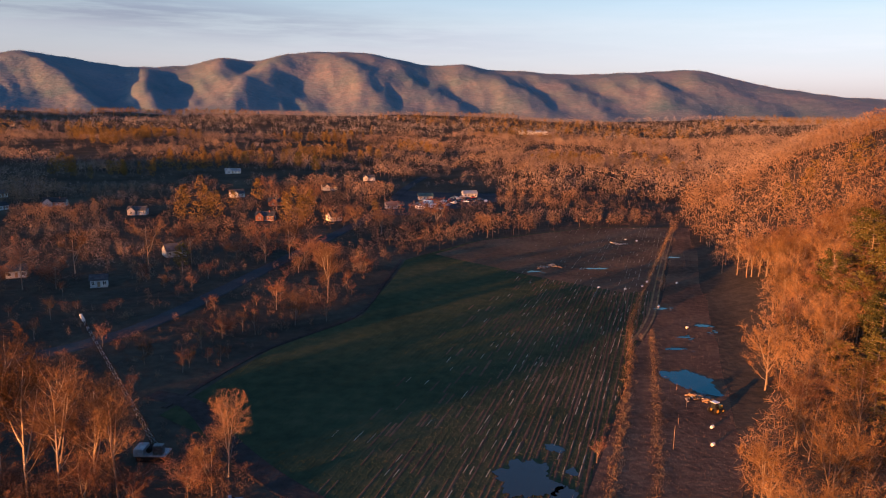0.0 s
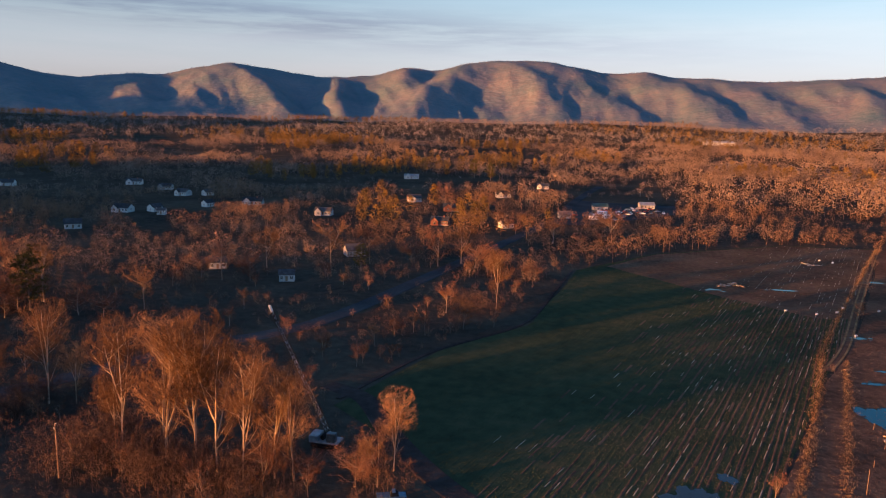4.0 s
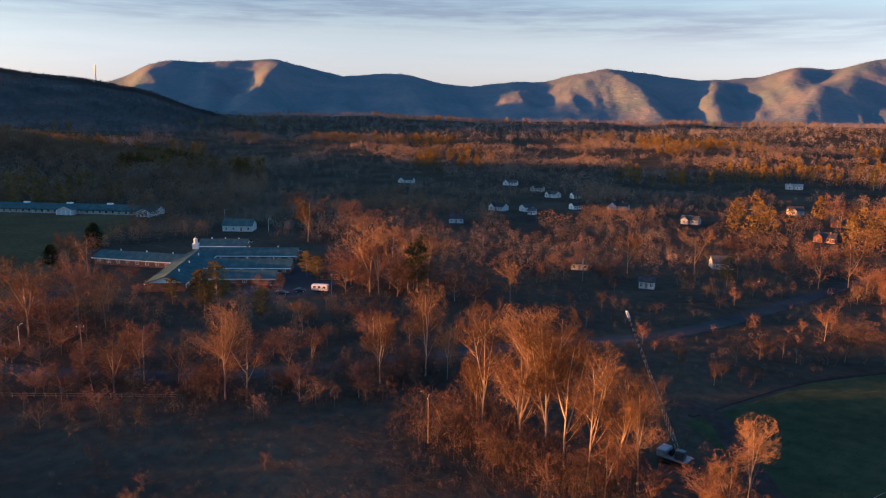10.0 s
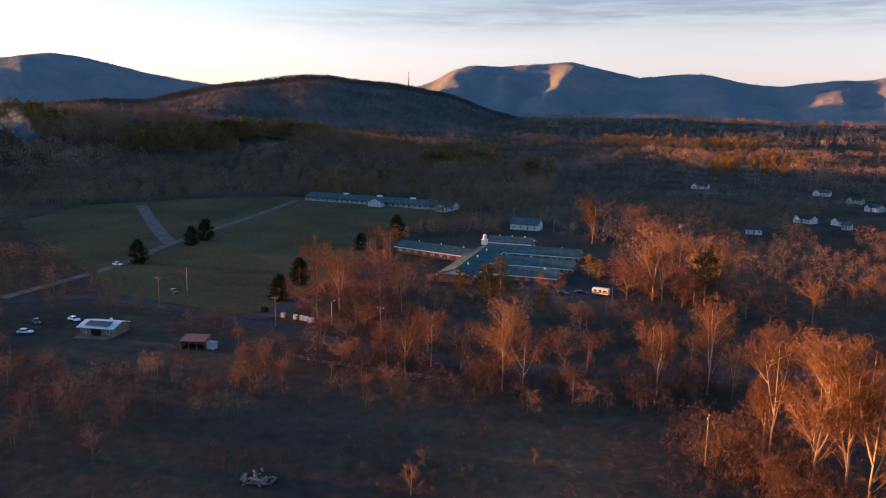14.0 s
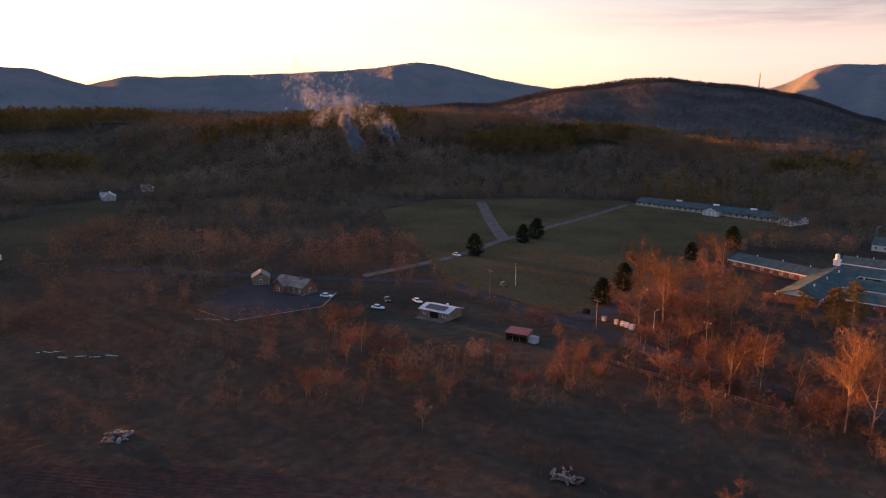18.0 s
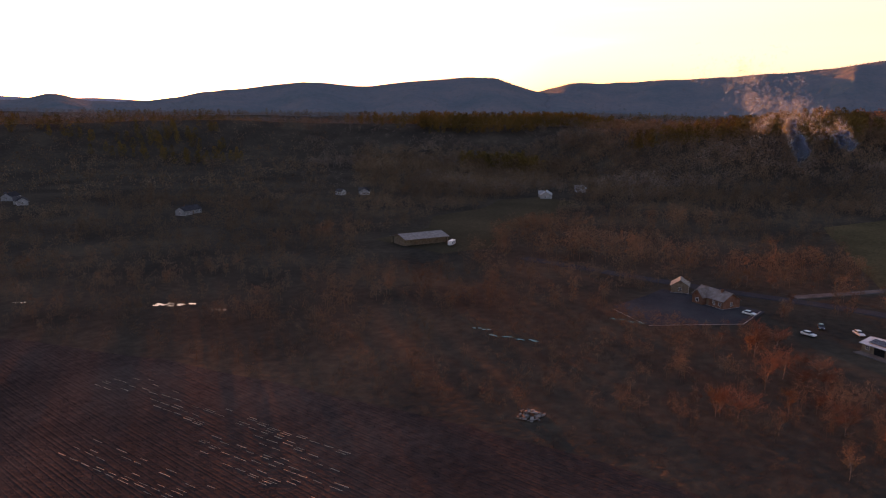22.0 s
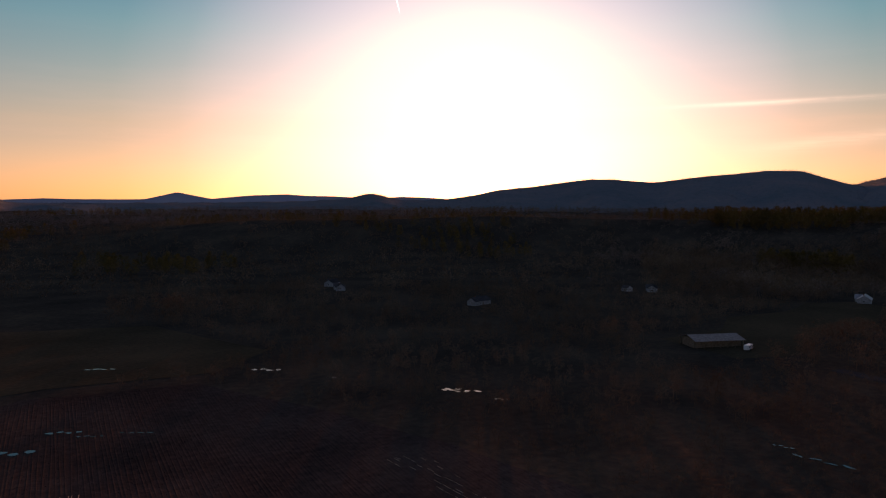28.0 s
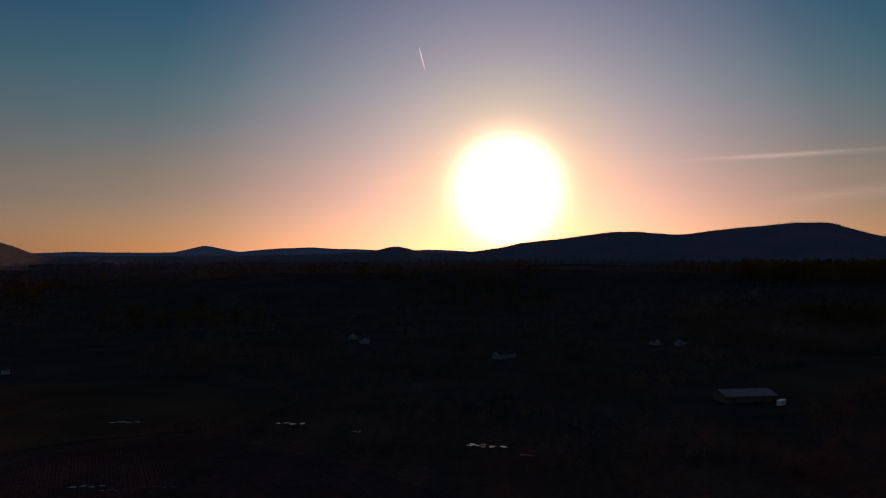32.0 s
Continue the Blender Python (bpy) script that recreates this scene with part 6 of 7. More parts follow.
for i in range(46):
    t = yard_rng.random()
    x, y = -28 + 52 * t + yard_rng.uniform(-9, 9), 512 + 66 * t + yard_rng.uniform(-22, 22)
    if yard_rng.random() < 0.14:
        camper(x, y, yard_rng.uniform(0, 180), "white trailer standing in the salvage yard", yard_rng.uniform(6, 9))
    else:
        paint = yard_rng.choice(["car_white", "car_white", "car_blue", "car_blue", "car_dark", "car_red"])
        car(x, y, yard_rng.uniform(0, 180), paint, {"car_white": "white", "car_blue": "faded blue", "car_dark": "dark", "car_red": "dull red"}[paint] + " old car standing in the salvage yard")
house(-36, 512, 20, 8, 5.5, G_, "rust_roof", "grey shed with pale roof at the salvage yard", windows=3, chimney=False, name="yard_shed", category="shed")
house(20, 588, 15, 11, 6, G_, "tin_roof", "long pale shed in the salvage yard", windows=4, chimney=False, name="yard_shed", category="shed")
house(-14, 566, 10, 11, 6, G_, "teal_roof", "long grey shed with blue green roof in the salvage yard", windows=4, chimney=False, name="yard_shed", category="shed")
sheet("salvage_ground", SALVAGE_YARD, 0.12, M["asphalt"], "dark gravel ground of the salvage yard", "ground")
sheet("school_lot", [(-222, 160), (-216, 186), (-236, 206), (-262, 214), (-270, 200), (-243, 160)], 0.16, M["asphalt"], "asphalt lot beside the school", "pavement")
sheet("parking_lot", PARKING, 0.16, M["asphalt"], "empty asphalt parking lot", "pavement")
for i in range(3):
    x0, y0, x1, y1 = ((-245, -60, -258, -74), (-262, -31, -244, -58), (-283, -28, -262, -31))[i]
    d = Vector((x1 - x0, y1 - y0, 0)).normalized()
    s = Vector((-d.y, d.x, 0)) * 0.15
    bm = poly(bmesh.new(), [(x0 + s.x, y0 + s.y), (x1 + s.x, y1 + s.y), (x1 - s.x, y1 - s.y), (x0 - s.x, y0 - s.y)], 0.17, 0.26)
    tagged(part("kerb", bm, M["rock_white"]), "pale concrete kerb of the parking lot", "kerb", kind="structure")


# ---------------------------------------------------------------- machines and small things
def lattice_crane():
    """A lattice boom crane standing in the trees by the field."""
    ob = thing("crane", pose(-57, 139, 0), "lattice boom crane with white deck among trees", "crane")
    part("deck", boxes((-3.2, -1.7, 1.1, 3.2, 1.7, 1.5), (-3.2, -1.7, 1.5, -1.2, 1.7, 2.6), bevel=0.06), M["grey_wall"], ob, "pale grey steel deck")
    part("cab", boxes((0.6, -1.6, 1.5, 2.6, -0.2, 3.4), bevel=0.1), M["steel"], ob)
    part("winch", rod(bmesh.new(), (-0.4, -0.9, 2.1), (-0.4, 0.9, 2.1), 0.55, 12), M["black"], ob)
    for s in (-1, 1):
        part("track", boxes((-2.8, s * 1.5 - 0.4, 0, 2.8, s * 1.5 + 0.4, 1.05), bevel=0.3), M["black"], ob)
    a, b = Vector((0.8, 0.6, 1.8)), Vector((-17, 9.5, 26.5))
    d = (b - a).normalized()
    s = d.cross(Vector((0, 0, 1))).normalized() * 0.4
    u = s.cross(d).normalized() * 0.4
    corners = [s + u, s - u, -s - u, -s + u]
    boom = part("boom", rod(bmesh.new(), a + corners[0], b + corners[0] * 0.5, 0.055), M["black"], ob, "dark lattice boom")
    for c in corners[1:]:
        part("chord", rod(bmesh.new(), a + c, b + c * 0.5, 0.055), M["black"], boom)
    bm = bmesh.new()
    n = 26
    for i in range(n):
        t0, t1 = i / n, (i + 1) / n
        for k in range(4):
            c0, c1 = corners[k], corners[(k + 1) % 4]
            rod(bm, a + (b - a) * t0 + c0 * (1 - 0.5 * t0), a + (b - a) * t1 + c1 * (1 - 0.5 * t1), 0.018, 4)
    part("lacing", bm, M["pale_steel"], boom)
    tip = bmesh.new()
    rod(tip, b - d * 1.3, b + d * 0.2, 0.3, 8)
    part("boom_head", tip, M["white_paint"], boom, "white boom head")
    part("boom_point", rod(bmesh.new(), b + d * 0.2, b + d * 0.8, 0.22, 8, 0.08), M["black"], boom)
    for k in (-0.4, 0.4):
        part("cable", rod(bmesh.new(), Vector((-2.5, k, 3.0)), b + Vector((0, k, 0)), 0.03, 4), M["black"], ob)
    return ob


lattice_crane()


def flagpole():
    ob = thing("flagpole", pose(-295, 43, 0), "white flagpole on the lawn with hanging flag", "flagpole")
    part("pole", rod(bmesh.new(), (0, 0, 0), (0, 0, 9), 0.09, 8, 0.05), M["white_paint"], ob)
    bm = bmesh.new()
    c = bmesh.ops.create_uvsphere(bm, u_segments=8, v_segments=6, radius=0.14)
    bmesh.ops.translate(bm, verts=c["verts"], vec=(0, 0, 9.1))
    part("finial", bm, M["pale_steel"], ob)
    bm = bmesh.new()
    rows = []
    for i in range(7):
        off = 0.08 * math.sin(i * 1.7)
        rows.append([bm.verts.new((0.06 + 0.12 * i, off + dy, 8.8 - 0.1 * i - zz)) for zz, dy in ((0, 0), (1.6, 0.05))])
    for p, q in zip(rows, rows[1:]):
        bm.faces.new((p[0], p[1], q[1], q[0]))
    bmesh.ops.solidify(bm, geom=list(bm.faces), thickness=0.02)
    part("flag", bm, M["car_red"], ob, "limp faded flag")


flagpole()


def bin_box(x, y, sx, sy, sz, mat, label, name="storage_box"):
    ob = thing(name, pose(x, y, 0.1, 0, 0, 42), label, "container")
    part("body", boxes((-sx / 2, -sy / 2, 0, sx / 2, sy / 2, sz), bevel=0.05), M[mat], ob)
    part("lid", boxes((-sx / 2 - 0.06, -sy / 2 - 0.06, sz, sx / 2 + 0.06, sy / 2 + 0.06, sz + 0.12)), M[mat], ob)


for x, y, s in ((-239, 69, 1.1), (-237, 70.5, 1.1), (-235.3, 71.5, 1.2), (-232.8, 72.5, 1.5)):
    bin_box(x, y, s, s, 1.4, "white_paint", "white container standing in a row by the driveway")
bin_box(-252, 62, 2.0, 1.6, 1.6, "black", "black waste container beside the driveway")
bin_box(-243, 66, 1.4, 1.2, 1.4, "grey_wall", "grey waste container beside the driveway")
bin_box(-219, 38, 2.6, 2.0, 1.9, "grey_wall", "grey box container beside the red shed")


def utility_pole(x, y, h, turn, label="weathered wooden utility pole with crossarm"):
    ob = thing("utility_pole", pose(x, y, 0, 0, 0, turn), label, "utility pole", group="utility poles")
    part("pole", rod(bmesh.new(), (0, 0, -0.3), (0, 0, h), 0.17, 8, 0.11), M["wood"], ob)
    part("crossarm", boxes((-1.2, -0.07, h - 0.75, 1.2, 0.07, h - 0.6)), M["wood"], ob)
    for k in (-1.05, 0.0, 1.05):
        part("insulator", rod(bmesh.new(), (k, 0, h - 0.6), (k, 0, h - 0.35), 0.06, 6), M["white_paint"], ob)
    return ob


def wire(a, b, sag, r=0.03):
    bm = bmesh.new()
    a, b = Vector(a), Vector(b)
    pts = [a + (b - a) * (i / 16) - Vector((0, 0, sag * 4 * (i / 16) * (1 - i / 16))) for i in range(17)]
    for p, q in zip(pts, pts[1:]):
        rod(bm, p, q, r, 4)
    ob = part("overhead_wire", bm, M["black"])
    return tagged(ob, "thin dark sagging overhead power wire", "wire", group="power wires")


POLES = [(-205, 176, 11), (-152, 146, 11), (-100, 112, 11), (-52, 78, 11)]
for x, y, h in POLES:
    utility_pole(x, y, h, 32 + 90)
for (x0, y0, h0), (x1, y1, h1) in zip(POLES, POLES[1:]):
    for k in (-1.05, 1.05):
        o = Vector((-0.55, 0.83, 0)) * k
        wire(Vector((x0, y0, h0 - 0.35)) + o, Vector((x1, y1, h1 - 0.35)) + o, 1.1)
for x, y in ((-236, 66), (-210, 92), (-282, 36), (-170, 110)):
    utility_pole(x + 2, y - 5, 10, 40, "wooden utility pole beside the country road")


def street_lamp(x, y, turn):
    ob = thing("street_lamp", pose(x, y, 0, 0, 0, turn), "slim steel lamp post by the school driveway", "lamp")
    part("pole", rod(bmesh.new(), (0, 0, 0), (0, 0, 7.5), 0.09, 8, 0.06), M["pale_steel"], ob)
    part("arm", rod(bmesh.new(), (0, 0, 7.4), (1.4, 0, 7.8), 0.05, 6), M["pale_steel"], ob)
    part("lamp_head", boxes((1.1, -0.15, 7.72, 1.9, 0.15, 7.88), bevel=0.04), M["pale_steel"], ob)


street_lamp(-228, 78, 120)
street_lamp(-405, 262, 60)
street_lamp(-352, 256, 30)


def radio_tower():
    a, r = radians(-65.15), 2340
    x, y = r * math.sin(a), r * math.cos(a)
    z = float(tower_hill(np.array([x]), np.array([y]), np.array([float(r)]), np.array([-65.15]))[0])
    ob = thing("radio_tower", pose(x, y, z - 2), "slender lattice radio tower on the wooded hilltop", "tower")
    legs = [Vector((2.2 * math.cos(t), 2.2 * math.sin(t), 0)) for t in (0.3, 2.4, 4.5)]
    top = Vector((0, 0, 52))
    for g in legs:
        part("leg", rod(bmesh.new(), g, top + g * 0.25, 0.7, 5, 0.5), M["steel"], ob)
    bm = bmesh.new()
    for i in range(14):
        t0, t1 = i / 14, (i + 1) / 14
        for k in range(3):
            p, q = legs[k], legs[(k + 1) % 3]
            rod(bm, p * (1 - 0.75 * t0) + top * t0, q * (1 - 0.75 * t1) + top * t1, 0.18, 4)
    part("bracing", bm, M["steel"], ob)
    for h in (34, 42, 49):
        part("antenna", boxes((-3.4, -1.2, h, 3.4, 1.2, h + 3.2)), M["steel"], ob)


radio_tower()


# farmyard under the hillside
def tractor(x, y, turn):
    ob = thing("tractor", pose(x, y, 0.15, 0, 0, turn), "small yellow tractor parked in the muddy farmyard", "tractor")
    part("hood", boxes((0.1, -0.45, 0.9, 1.9, 0.45, 1.6), bevel=0.1), M["yellow"], ob)
    part("cab", boxes((-1.2, -0.7, 1.1, 0.1, 0.7, 2.6), bevel=0.08), M["glass"], ob)
    part("cab_roof", boxes((-1.3, -0.8, 2.6, 0.2, 0.8, 2.75), bevel=0.04), M["white_paint"], ob)
    for px, py, r in ((-0.8, 0.95, 0.8), (-0.8, -0.95, 0.8), (1.4, 0.75, 0.45), (1.4, -0.75, 0.45)):
        wh = part("wheel", rod(bmesh.new(), (px, py - 0.22, r), (px, py + 0.22, r), r, 16), M["black"], ob)
        part("rim", rod(bmesh.new(), (px, py - 0.24, r), (px, py + 0.24, r), r * 0.5, 10), M["yellow"], wh)


tractor(65, 167, 30)


def junk(name, x, y, r, n, mats, label, seed, hmax=1.3):
    """A heap of broken boards, blocks and sheets."""
    rg = random.Random(seed)
    ob = thing(name, pose(x, y, 0.1), label, "heap")
    for i in range(n):
        a, d = rg.uniform(0, 6.28), r * rg.random() ** 0.6
        sx, sy, sz = rg.uniform(0.4, 2.4), rg.uniform(0.15, 0.8), rg.uniform(0.1, 0.5)
        bm = boxes((-sx / 2, -sy / 2, -sz / 2, sx / 2, sy / 2, sz / 2), bevel=0.03)
        p = part("board", bm, M[rg.choice(mats)], ob)
        p.matrix_basis = pose(d * math.cos(a), d * math.sin(a), max(0.2, hmax * (1 - d / r) * rg.random() + 0.15), rg.uniform(-20, 20), rg.uniform(-25, 25), rg.uniform(0, 180))
    return ob


junk("scrap_heap", 63, 174.5, 3.5, 26, ["rock_white", "wood", "wood", "steel"], "heap of old boards and scrap beside the pond", 1)
junk("debris_heap", -134, 31, 3.4, 34, ["rock_white", "debris", "debris", "wood"], "pale heap of broken branches and rubble", 2, 1.8)
junk("debris_heap", -154, -63, 3.4, 34, ["rock_white", "debris", "debris", "wood"], "pale heap of rubble at the field edge", 3, 1.8)
junk("debris_heap", 50, 330, 3.5, 18, ["rock_white", "debris", "wood"], "low heap of pale debris in the wet field", 4, 0.8)
junk("debris_heap", 44, 326, 3.0, 14, ["rock_white", "debris", "wood"], "low heap of pale debris in the wet field", 5, 0.8)
junk("debris_heap", 92, 390, 4.0, 16, ["rock_white", "debris"], "scattered pale debris at the end of the field", 6, 0.6)


def bale(x, y):
    ob = thing("hay_bale", pose(x, y, 0.15, 0, 0, 40), "round hay bale wrapped in white film", "bale", group="wrapped bales")
    part("film", rod(bmesh.new(), (-0.4, 0, 0.34), (0.4, 0, 0.34), 0.34, 16), M["white_paint"], ob)
    part("end_cap", rod(bmesh.new(), (0.4, 0, 0.34), (0.44, 0, 0.34), 0.25, 12), M["straw"], ob)


for x, y in ((61, 158), (58, 149), (62, 290), (80, 293), (78, 262), (96, 300), (80, 236), (84, 301), (72, 288), (104, 398), (99, 402)):
    bale(x, y)
for x, y, h in [(49, 147, 5.2), (59, 170, 3.0), (60, 181, 1.6), (54, 160, 1.5)]:
    ob = thing("fence_post", pose(x, y, 0.1), "thin weathered wooden pole in the farmyard", "post", group="fence posts")
    part("post", rod(bmesh.new(), (0, 0, -0.2), (0, 0, h), 0.06, 6, 0.045), M["wood"], ob)
    part("cap", boxes((-0.06, -0.06, h, 0.06, 0.06, h + 0.05)), M["wood"], ob)


# rails beside the road below the school
def rail_fence():
    ob = thing("rail_fence", pose(0, 0, 0), "long weathered two rail fence beside the road", "fence")
    line = [(-200, 57), (-192, 63), (-184, 70), (-176, 77), (-168, 84), (-160, 91)]
    pts = []
    for (x0, y0), (x1, y1) in zip(line, line[1:]):
        for k in range(4):
            pts.append((x0 + (x1 - x0) * k / 4, y0 + (y1 - y0) * k / 4))
    for (x0, y0), (x1, y1) in zip(pts, pts[1:]):
        part("post", boxes((x0 - 0.08, y0 - 0.08, 0, x0 + 0.08, y0 + 0.08, 1.25)), M["wood"], ob)
        for z in (0.5, 1.05):
            part("rail", rod(bmesh.new(), (x0, y0, z), (x1, y1, z), 0.06, 5), M["wood"], ob)


rail_fence()


# ---------------------------------------------------------------- smoke over the woods
def smoke_material():
    m = bpy.data.materials.new("thin_smoke")
    m.use_nodes = True
    n = Nodes(m.node_tree)
    d, tl = n.add("ShaderNodeBsdfDiffuse"), n.add("ShaderNodeBsdfTranslucent")
    d.inputs[0].default_value = tl.inputs[0].default_value = (0.44, 0.62, 0.82, 1)
    both, out = n.add("ShaderNodeMixShader"), n.add("ShaderNodeMixShader")
    both.inputs[0].default_value, out.inputs[0].default_value = 0.25, 0.06
    n.link(d.outputs[0], both.inputs[1])
    n.link(tl.outputs[0], both.inputs[2])
    n.link(n.add("ShaderNodeBsdfTransparent").outputs[0], out.inputs[1])
    n.link(both.outputs[0], out.inputs[2])
    n.link(out.outputs[0], n.add("ShaderNodeOutputMaterial").inputs[0])
    return m


def smoke_plume(bases):
    """Billows of fine flecks that rise from the trees, drift south and thin out."""
    rng = np.random.default_rng(8)
    flecks = []
    for x, y, z, tall, n in bases:
        for i in range(34):
            t = (i / 33) ** 1.3
            c = np.array([x + rng.normal(0, 6 * t), y - 74 * t ** 1.3 + rng.normal(0, 2 + 13 * t), z + tall * (0.85 * t + 0.15 * math.sqrt(t)) + rng.normal(0, 7 * t)])
            rad = 2.2 + 15 * t * rng.uniform(0.6, 1.3)
            k = int(n * (1 - 0.45 * t) * rng.uniform(0.5, 1.4))
            flecks.append(c + rng.normal(0, 1, (k, 3)) * rad * np.array([0.5, 0.5, 0.6]) * rng.uniform(0.5, 1.1, (k, 1)))
    p = np.concatenate(flecks)
    d = rng.normal(0, 1, p.shape)
    d /= np.linalg.norm(d, axis=1, keepdims=True)
    ln = rng.uniform(1.6, 3.6, len(p))[:, None]
    vf = slivers(p - d * ln, p + d * ln, rng.uniform(2.0, 4.4, len(p)), rng)
    ob = new("smoke_plume", np_mesh("smoke_plume", *vf, smoke_material()))
    return tagged(ob, "thin pale smoke drifting up from dark woods", "smoke", kind="stuff")


smoke_plume([(-748, -50, 30, 80, 120), (-752, -14, 40, 46, 46)])


# ---------------------------------------------------------------- rows and furrows
def rows_stuff(name, outline, heading_deg, spacing, hgt, width, material, label, seed, keep=1.0, z=0.1, seg=7.0, gap=0.0, fade=False):
    """Low earth ridges or straw rows that run one way over a field, as one mesh."""
    rng = np.random.default_rng(seed)
    a = radians(heading_deg)
    d, s = np.array([math.sin(a), math.cos(a)]), np.array([math.cos(a), -math.sin(a)])
    pts = np.array(outline)
    u, v = pts @ d, pts @ s
    p0s, p1s, ws = [], [], []
    for o in np.arange(v.min(), v.max(), spacing):
        if rng.uniform() > keep:
            continue
        t = np.arange(u.min(), u.max(), seg)
        o2 = o + rng.uniform(-0.12, 0.12) * spacing
        q0 = d[None] * t[:, None] + s[None] * (o2 + 0.25 * np.sin(t * 0.05 + o))[:, None]
        q1 = d[None] * (t + seg * (1 - gap * rng.uniform(0.2, 1, len(t))))[:, None] + s[None] * (o2 + 0.25 * np.sin((t + seg) * 0.05 + o))[:, None]
        k = inside(q0[:, 0], q0[:, 1], outline) & inside(q1[:, 0], q1[:, 1], outline)
        if gap:
            k &= rng.uniform(0, 1, len(t)) < 1 - gap
        if fade:
            k &= rng.uniform(0, 1, len(t)) < np.clip((q0[:, 0] - (q0[:, 1] - 128) * 0.30 + 30) / 52, 0.0, 1)
        p0s.append(q0[k])
        p1s.append(q1[k])
    p0, p1 = np.concatenate(p0s), np.concatenate(p1s)
    n = len(p0)
    wd = width * rng.uniform(0.6, 1.3, n)[:, None] / 2
    hh = hgt * rng.uniform(0.7, 1.2, n)
    sd = s[None] * wd

    def at(p, zz):
        return np.column_stack([p, np.broadcast_to(zz, (n,))])
    vv = np.stack([at(p0 - sd, z), at(p0, z + hh), at(p0 + sd, z), at(p1 - sd, z), at(p1, z + hh), at(p1 + sd, z)], 1).reshape(-1, 3)
    b = (np.arange(n) * 6)[:, None]
    ff = np.concatenate([b + np.array([[0, 1, 4, 3]]), b + np.array([[1, 2, 5, 4]])])
    return tagged(new(name, np_mesh(name, vv, ff, material)), label, "crop rows", kind="stuff")


rows_stuff("crop_row", FIELD_EAST, 16.5, 1.5, 0.035, 0.9, M["green_field"], "low straight rows of winter crop", 1)
rows_stuff("soil_row", FIELD_EAST, 16.5, 1.5, 0.05, 0.55, M["mud"], "raised rows of bare brown soil", 2, z=0.13, fade=True)
rows_stuff("straw_streak", FIELD_EAST, 17.5, 1.7, 0.08, 0.17, M["pale_straw"], "pale broken streaks of straw in the furrows", 3, keep=0.8, z=0.17, seg=6.0, gap=0.55, fade=True)
rows_stuff("furrow", FIELD_WEST, 12, 1.3, 0.06, 0.9, M["plough"], "long low furrows in dark soil", 4)
STRAW_STRIPS = [[(-97, -142), (-87, -142), (-84, -96), (-93, -96)], [(-127, -170), (-116, -170), (-111, -122), (-121, -122)], [(-111, -122), (-103, -122), (-95, -76), (-106, -76)], [(-121, -122), (-113, -122), (-108, -84), (-117, -84)],
              [(-46, -196), (-30, -196), (-14, -158), (-30, -158)]]
for i, strip in enumerate(STRAW_STRIPS):
    rows_stuff("straw_streak", strip, 4 if i < 4 else 18, 0.9, 0.05, 0.16, M["pale_straw"], "pale broken streaks of straw in dark furrows", 5 + i, keep=0.8, z=0.17, seg=4.0, gap=0.5)


def tufts(name, outline, n, hgt, width, material, label, seed, z=0.1, lean=0.35, category="grass", fade=False, tries=4):
    """Upright stalks, clods or stubble scattered over an outline, as one mesh."""
    rng = np.random.default_rng(seed)
    pts = np.array(outline)
    x, y = rng.uniform(pts[:, 0].min(), pts[:, 0].max(), n * tries), rng.uniform(pts[:, 1].min(), pts[:, 1].max(), n * tries)
    k = inside(x, y, outline)
    if fade:
        k &= rng.uniform(0, 1, len(x)) < np.clip((x - (y - 128) * 0.30 + 24) / 52, 0, 1)
    k = np.where(k)[0][:n]
    x, y = x[k], y[k]
    hh = hgt * rng.uniform(0.5, 1.3, len(x))
    p0 = np.column_stack([x, y, np.full(len(x), z - 0.05)])
    p1 = p0 + np.column_stack([rng.normal(0, lean, len(x)) * hh, rng.normal(0, lean, len(x)) * hh, hh])
    vf = slivers(p0, p1, width * rng.uniform(0.6, 1.4, len(x)), rng)
    return tagged(new(name, np_mesh(name, *vf, material)), label, category, kind="stuff")


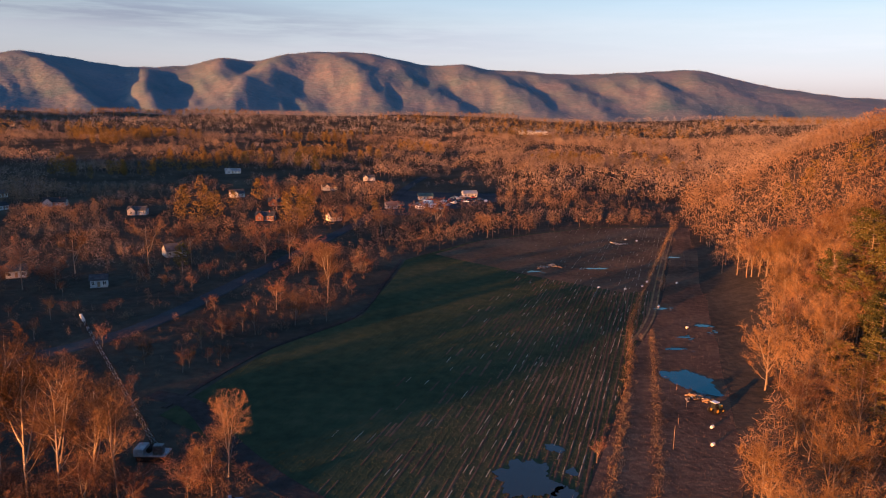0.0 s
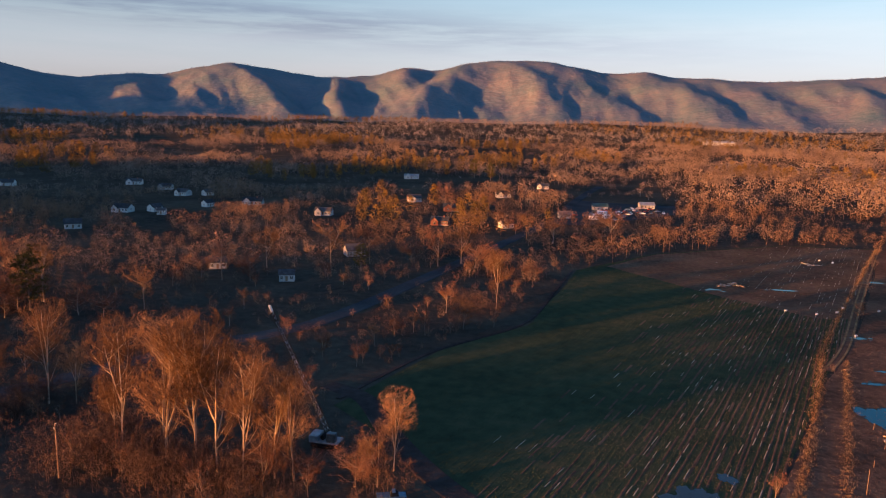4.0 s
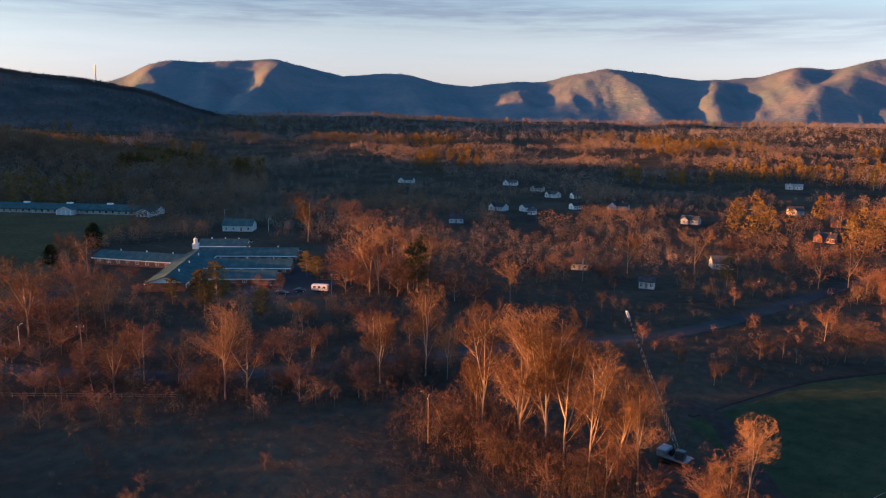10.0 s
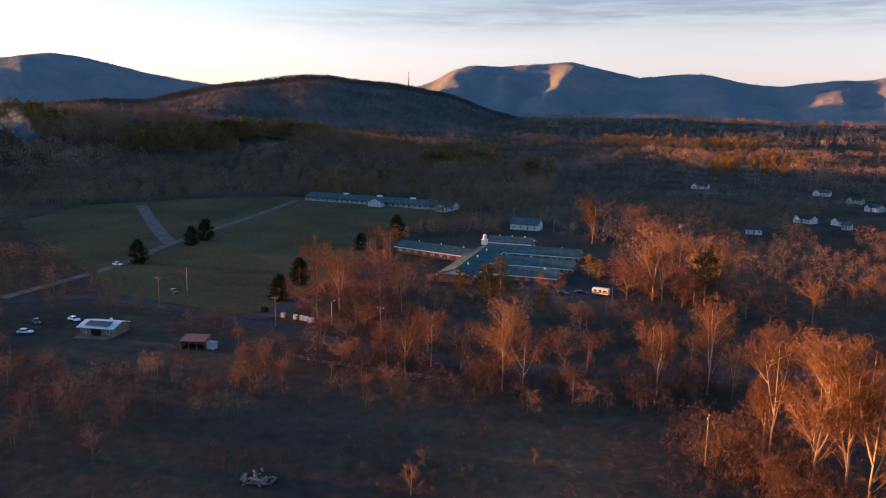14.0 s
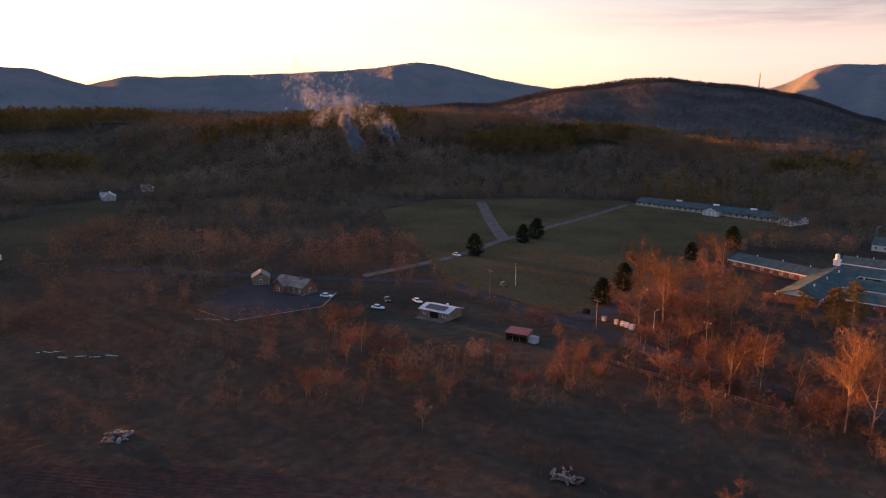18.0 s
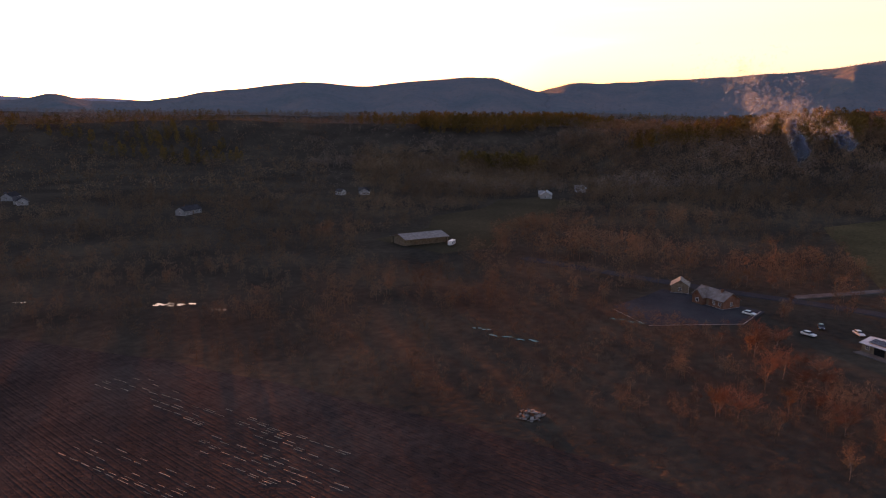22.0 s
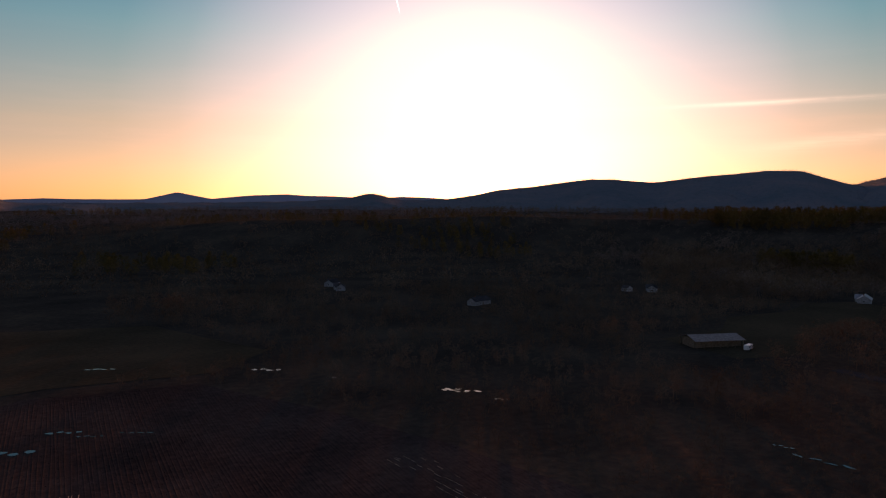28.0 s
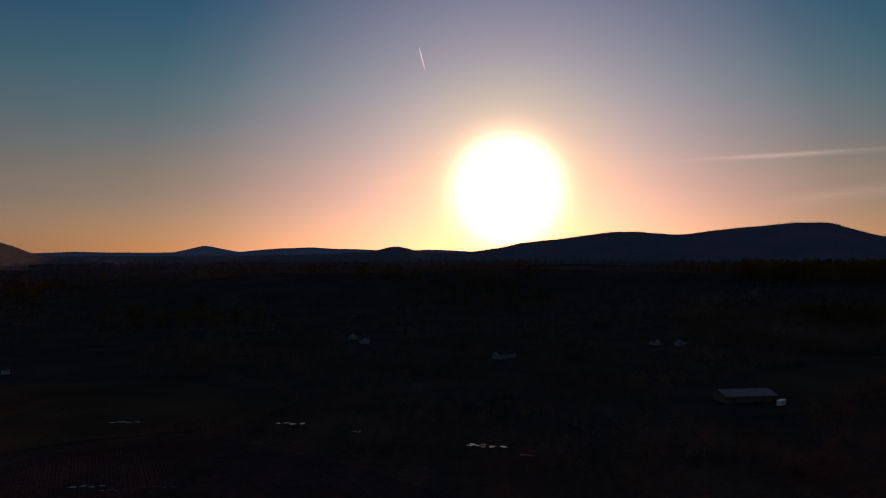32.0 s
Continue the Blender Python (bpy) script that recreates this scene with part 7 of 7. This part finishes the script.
def tufts_along(name, line, width, n, hgt, thick, material, label, seed):
    """Clumps of tall grass along a line, ragged at the edges and thin in places, as one mesh."""
    rng = np.random.default_rng(seed)
    pts = np.array(line, float)
    seg = np.hypot(*(pts[1:] - pts[:-1]).T)
    k = rng.choice(len(seg), n, p=seg / seg.sum())
    t = rng.uniform(0, 1, n)[:, None]
    d = (pts[k + 1] - pts[k]) / seg[k][:, None]
    c = pts[k] + (pts[k + 1] - pts[k]) * t
    off = rng.normal(0, 0.5, n) * width * (1 + 0.5 * np.sin(c[:, 1] * 0.9) * np.sin(c[:, 1] * 0.23 + seed))
    p = c + np.column_stack([d[:, 1], -d[:, 0]]) * off[:, None]
    keep = rng.uniform(0, 1, n) < 0.45 + 0.75 * (0.5 + 0.5 * wave(p[:, 0], p[:, 1], 2.6, seed))
    p = p[keep]
    hh = hgt * rng.uniform(0.4, 1.3, len(p))
    p0 = np.column_stack([p, np.full(len(p), 0.08)])
    p1 = p0 + np.column_stack([rng.normal(0, 0.45, len(p)) * hh, rng.normal(0, 0.45, len(p)) * hh, hh])
    vf = slivers(p0, p1, thick * rng.uniform(0.6, 1.4, len(p)), rng)
    return tagged(new(name, np_mesh(name, *vf, material)), label, "grass", kind="stuff")


VERGE = [(25.5, 110), (30.5, 124), (41, 158), (54, 205), (62.5, 240), (75, 275)]
FAR_VERGE = [(75, 275), (89, 314), (139, 451)]
BANK = [(35, 112), (43.5, 138), (52.5, 173), (60.7, 204), (68, 234)]
tufts_along("dry_grass", VERGE, 1.7, 10000, 0.5, 0.07, M["straw"], "tall dry straw coloured grass beside the track", 6)
tufts_along("dry_grass", FAR_VERGE, 1.2, 3500, 0.6, 0.12, M["straw"], "thin dry grass along the far track", 7)
tufts_along("dry_grass", BANK, 1.7, 5200, 0.45, 0.07, M["straw"], "tall dry straw coloured grass on the bank", 8)
tufts("stubble", FIELD_EAST, 52000, 0.13, 0.12, M["mud"], "short brown stubble and soil clods in the field", 8, z=0.16, category="stubble", fade=True)
tufts("clods", FARMYARD, 36000, 0.16, 0.12, M["mud"], "rough clods and weeds over the farmyard mud", 9, z=0.16, category="soil")
tufts("crop_tufts", FIELD_EAST, 40000, 0.20, 0.30, M["green_field"], "short green crop shoots over the field", 10, z=0.12, category="crop")
tufts("lawn_tufts", LAWN, 30000, 0.22, 0.5, M["lawn"], "short rough winter grass over the lawn", 11, z=0.12)
tufts("plough_clods", FIELD_WEST, 20000, 0.16, 0.30, M["plough"], "clods of dark soil over the ploughed field", 12, z=0.14, category="soil")
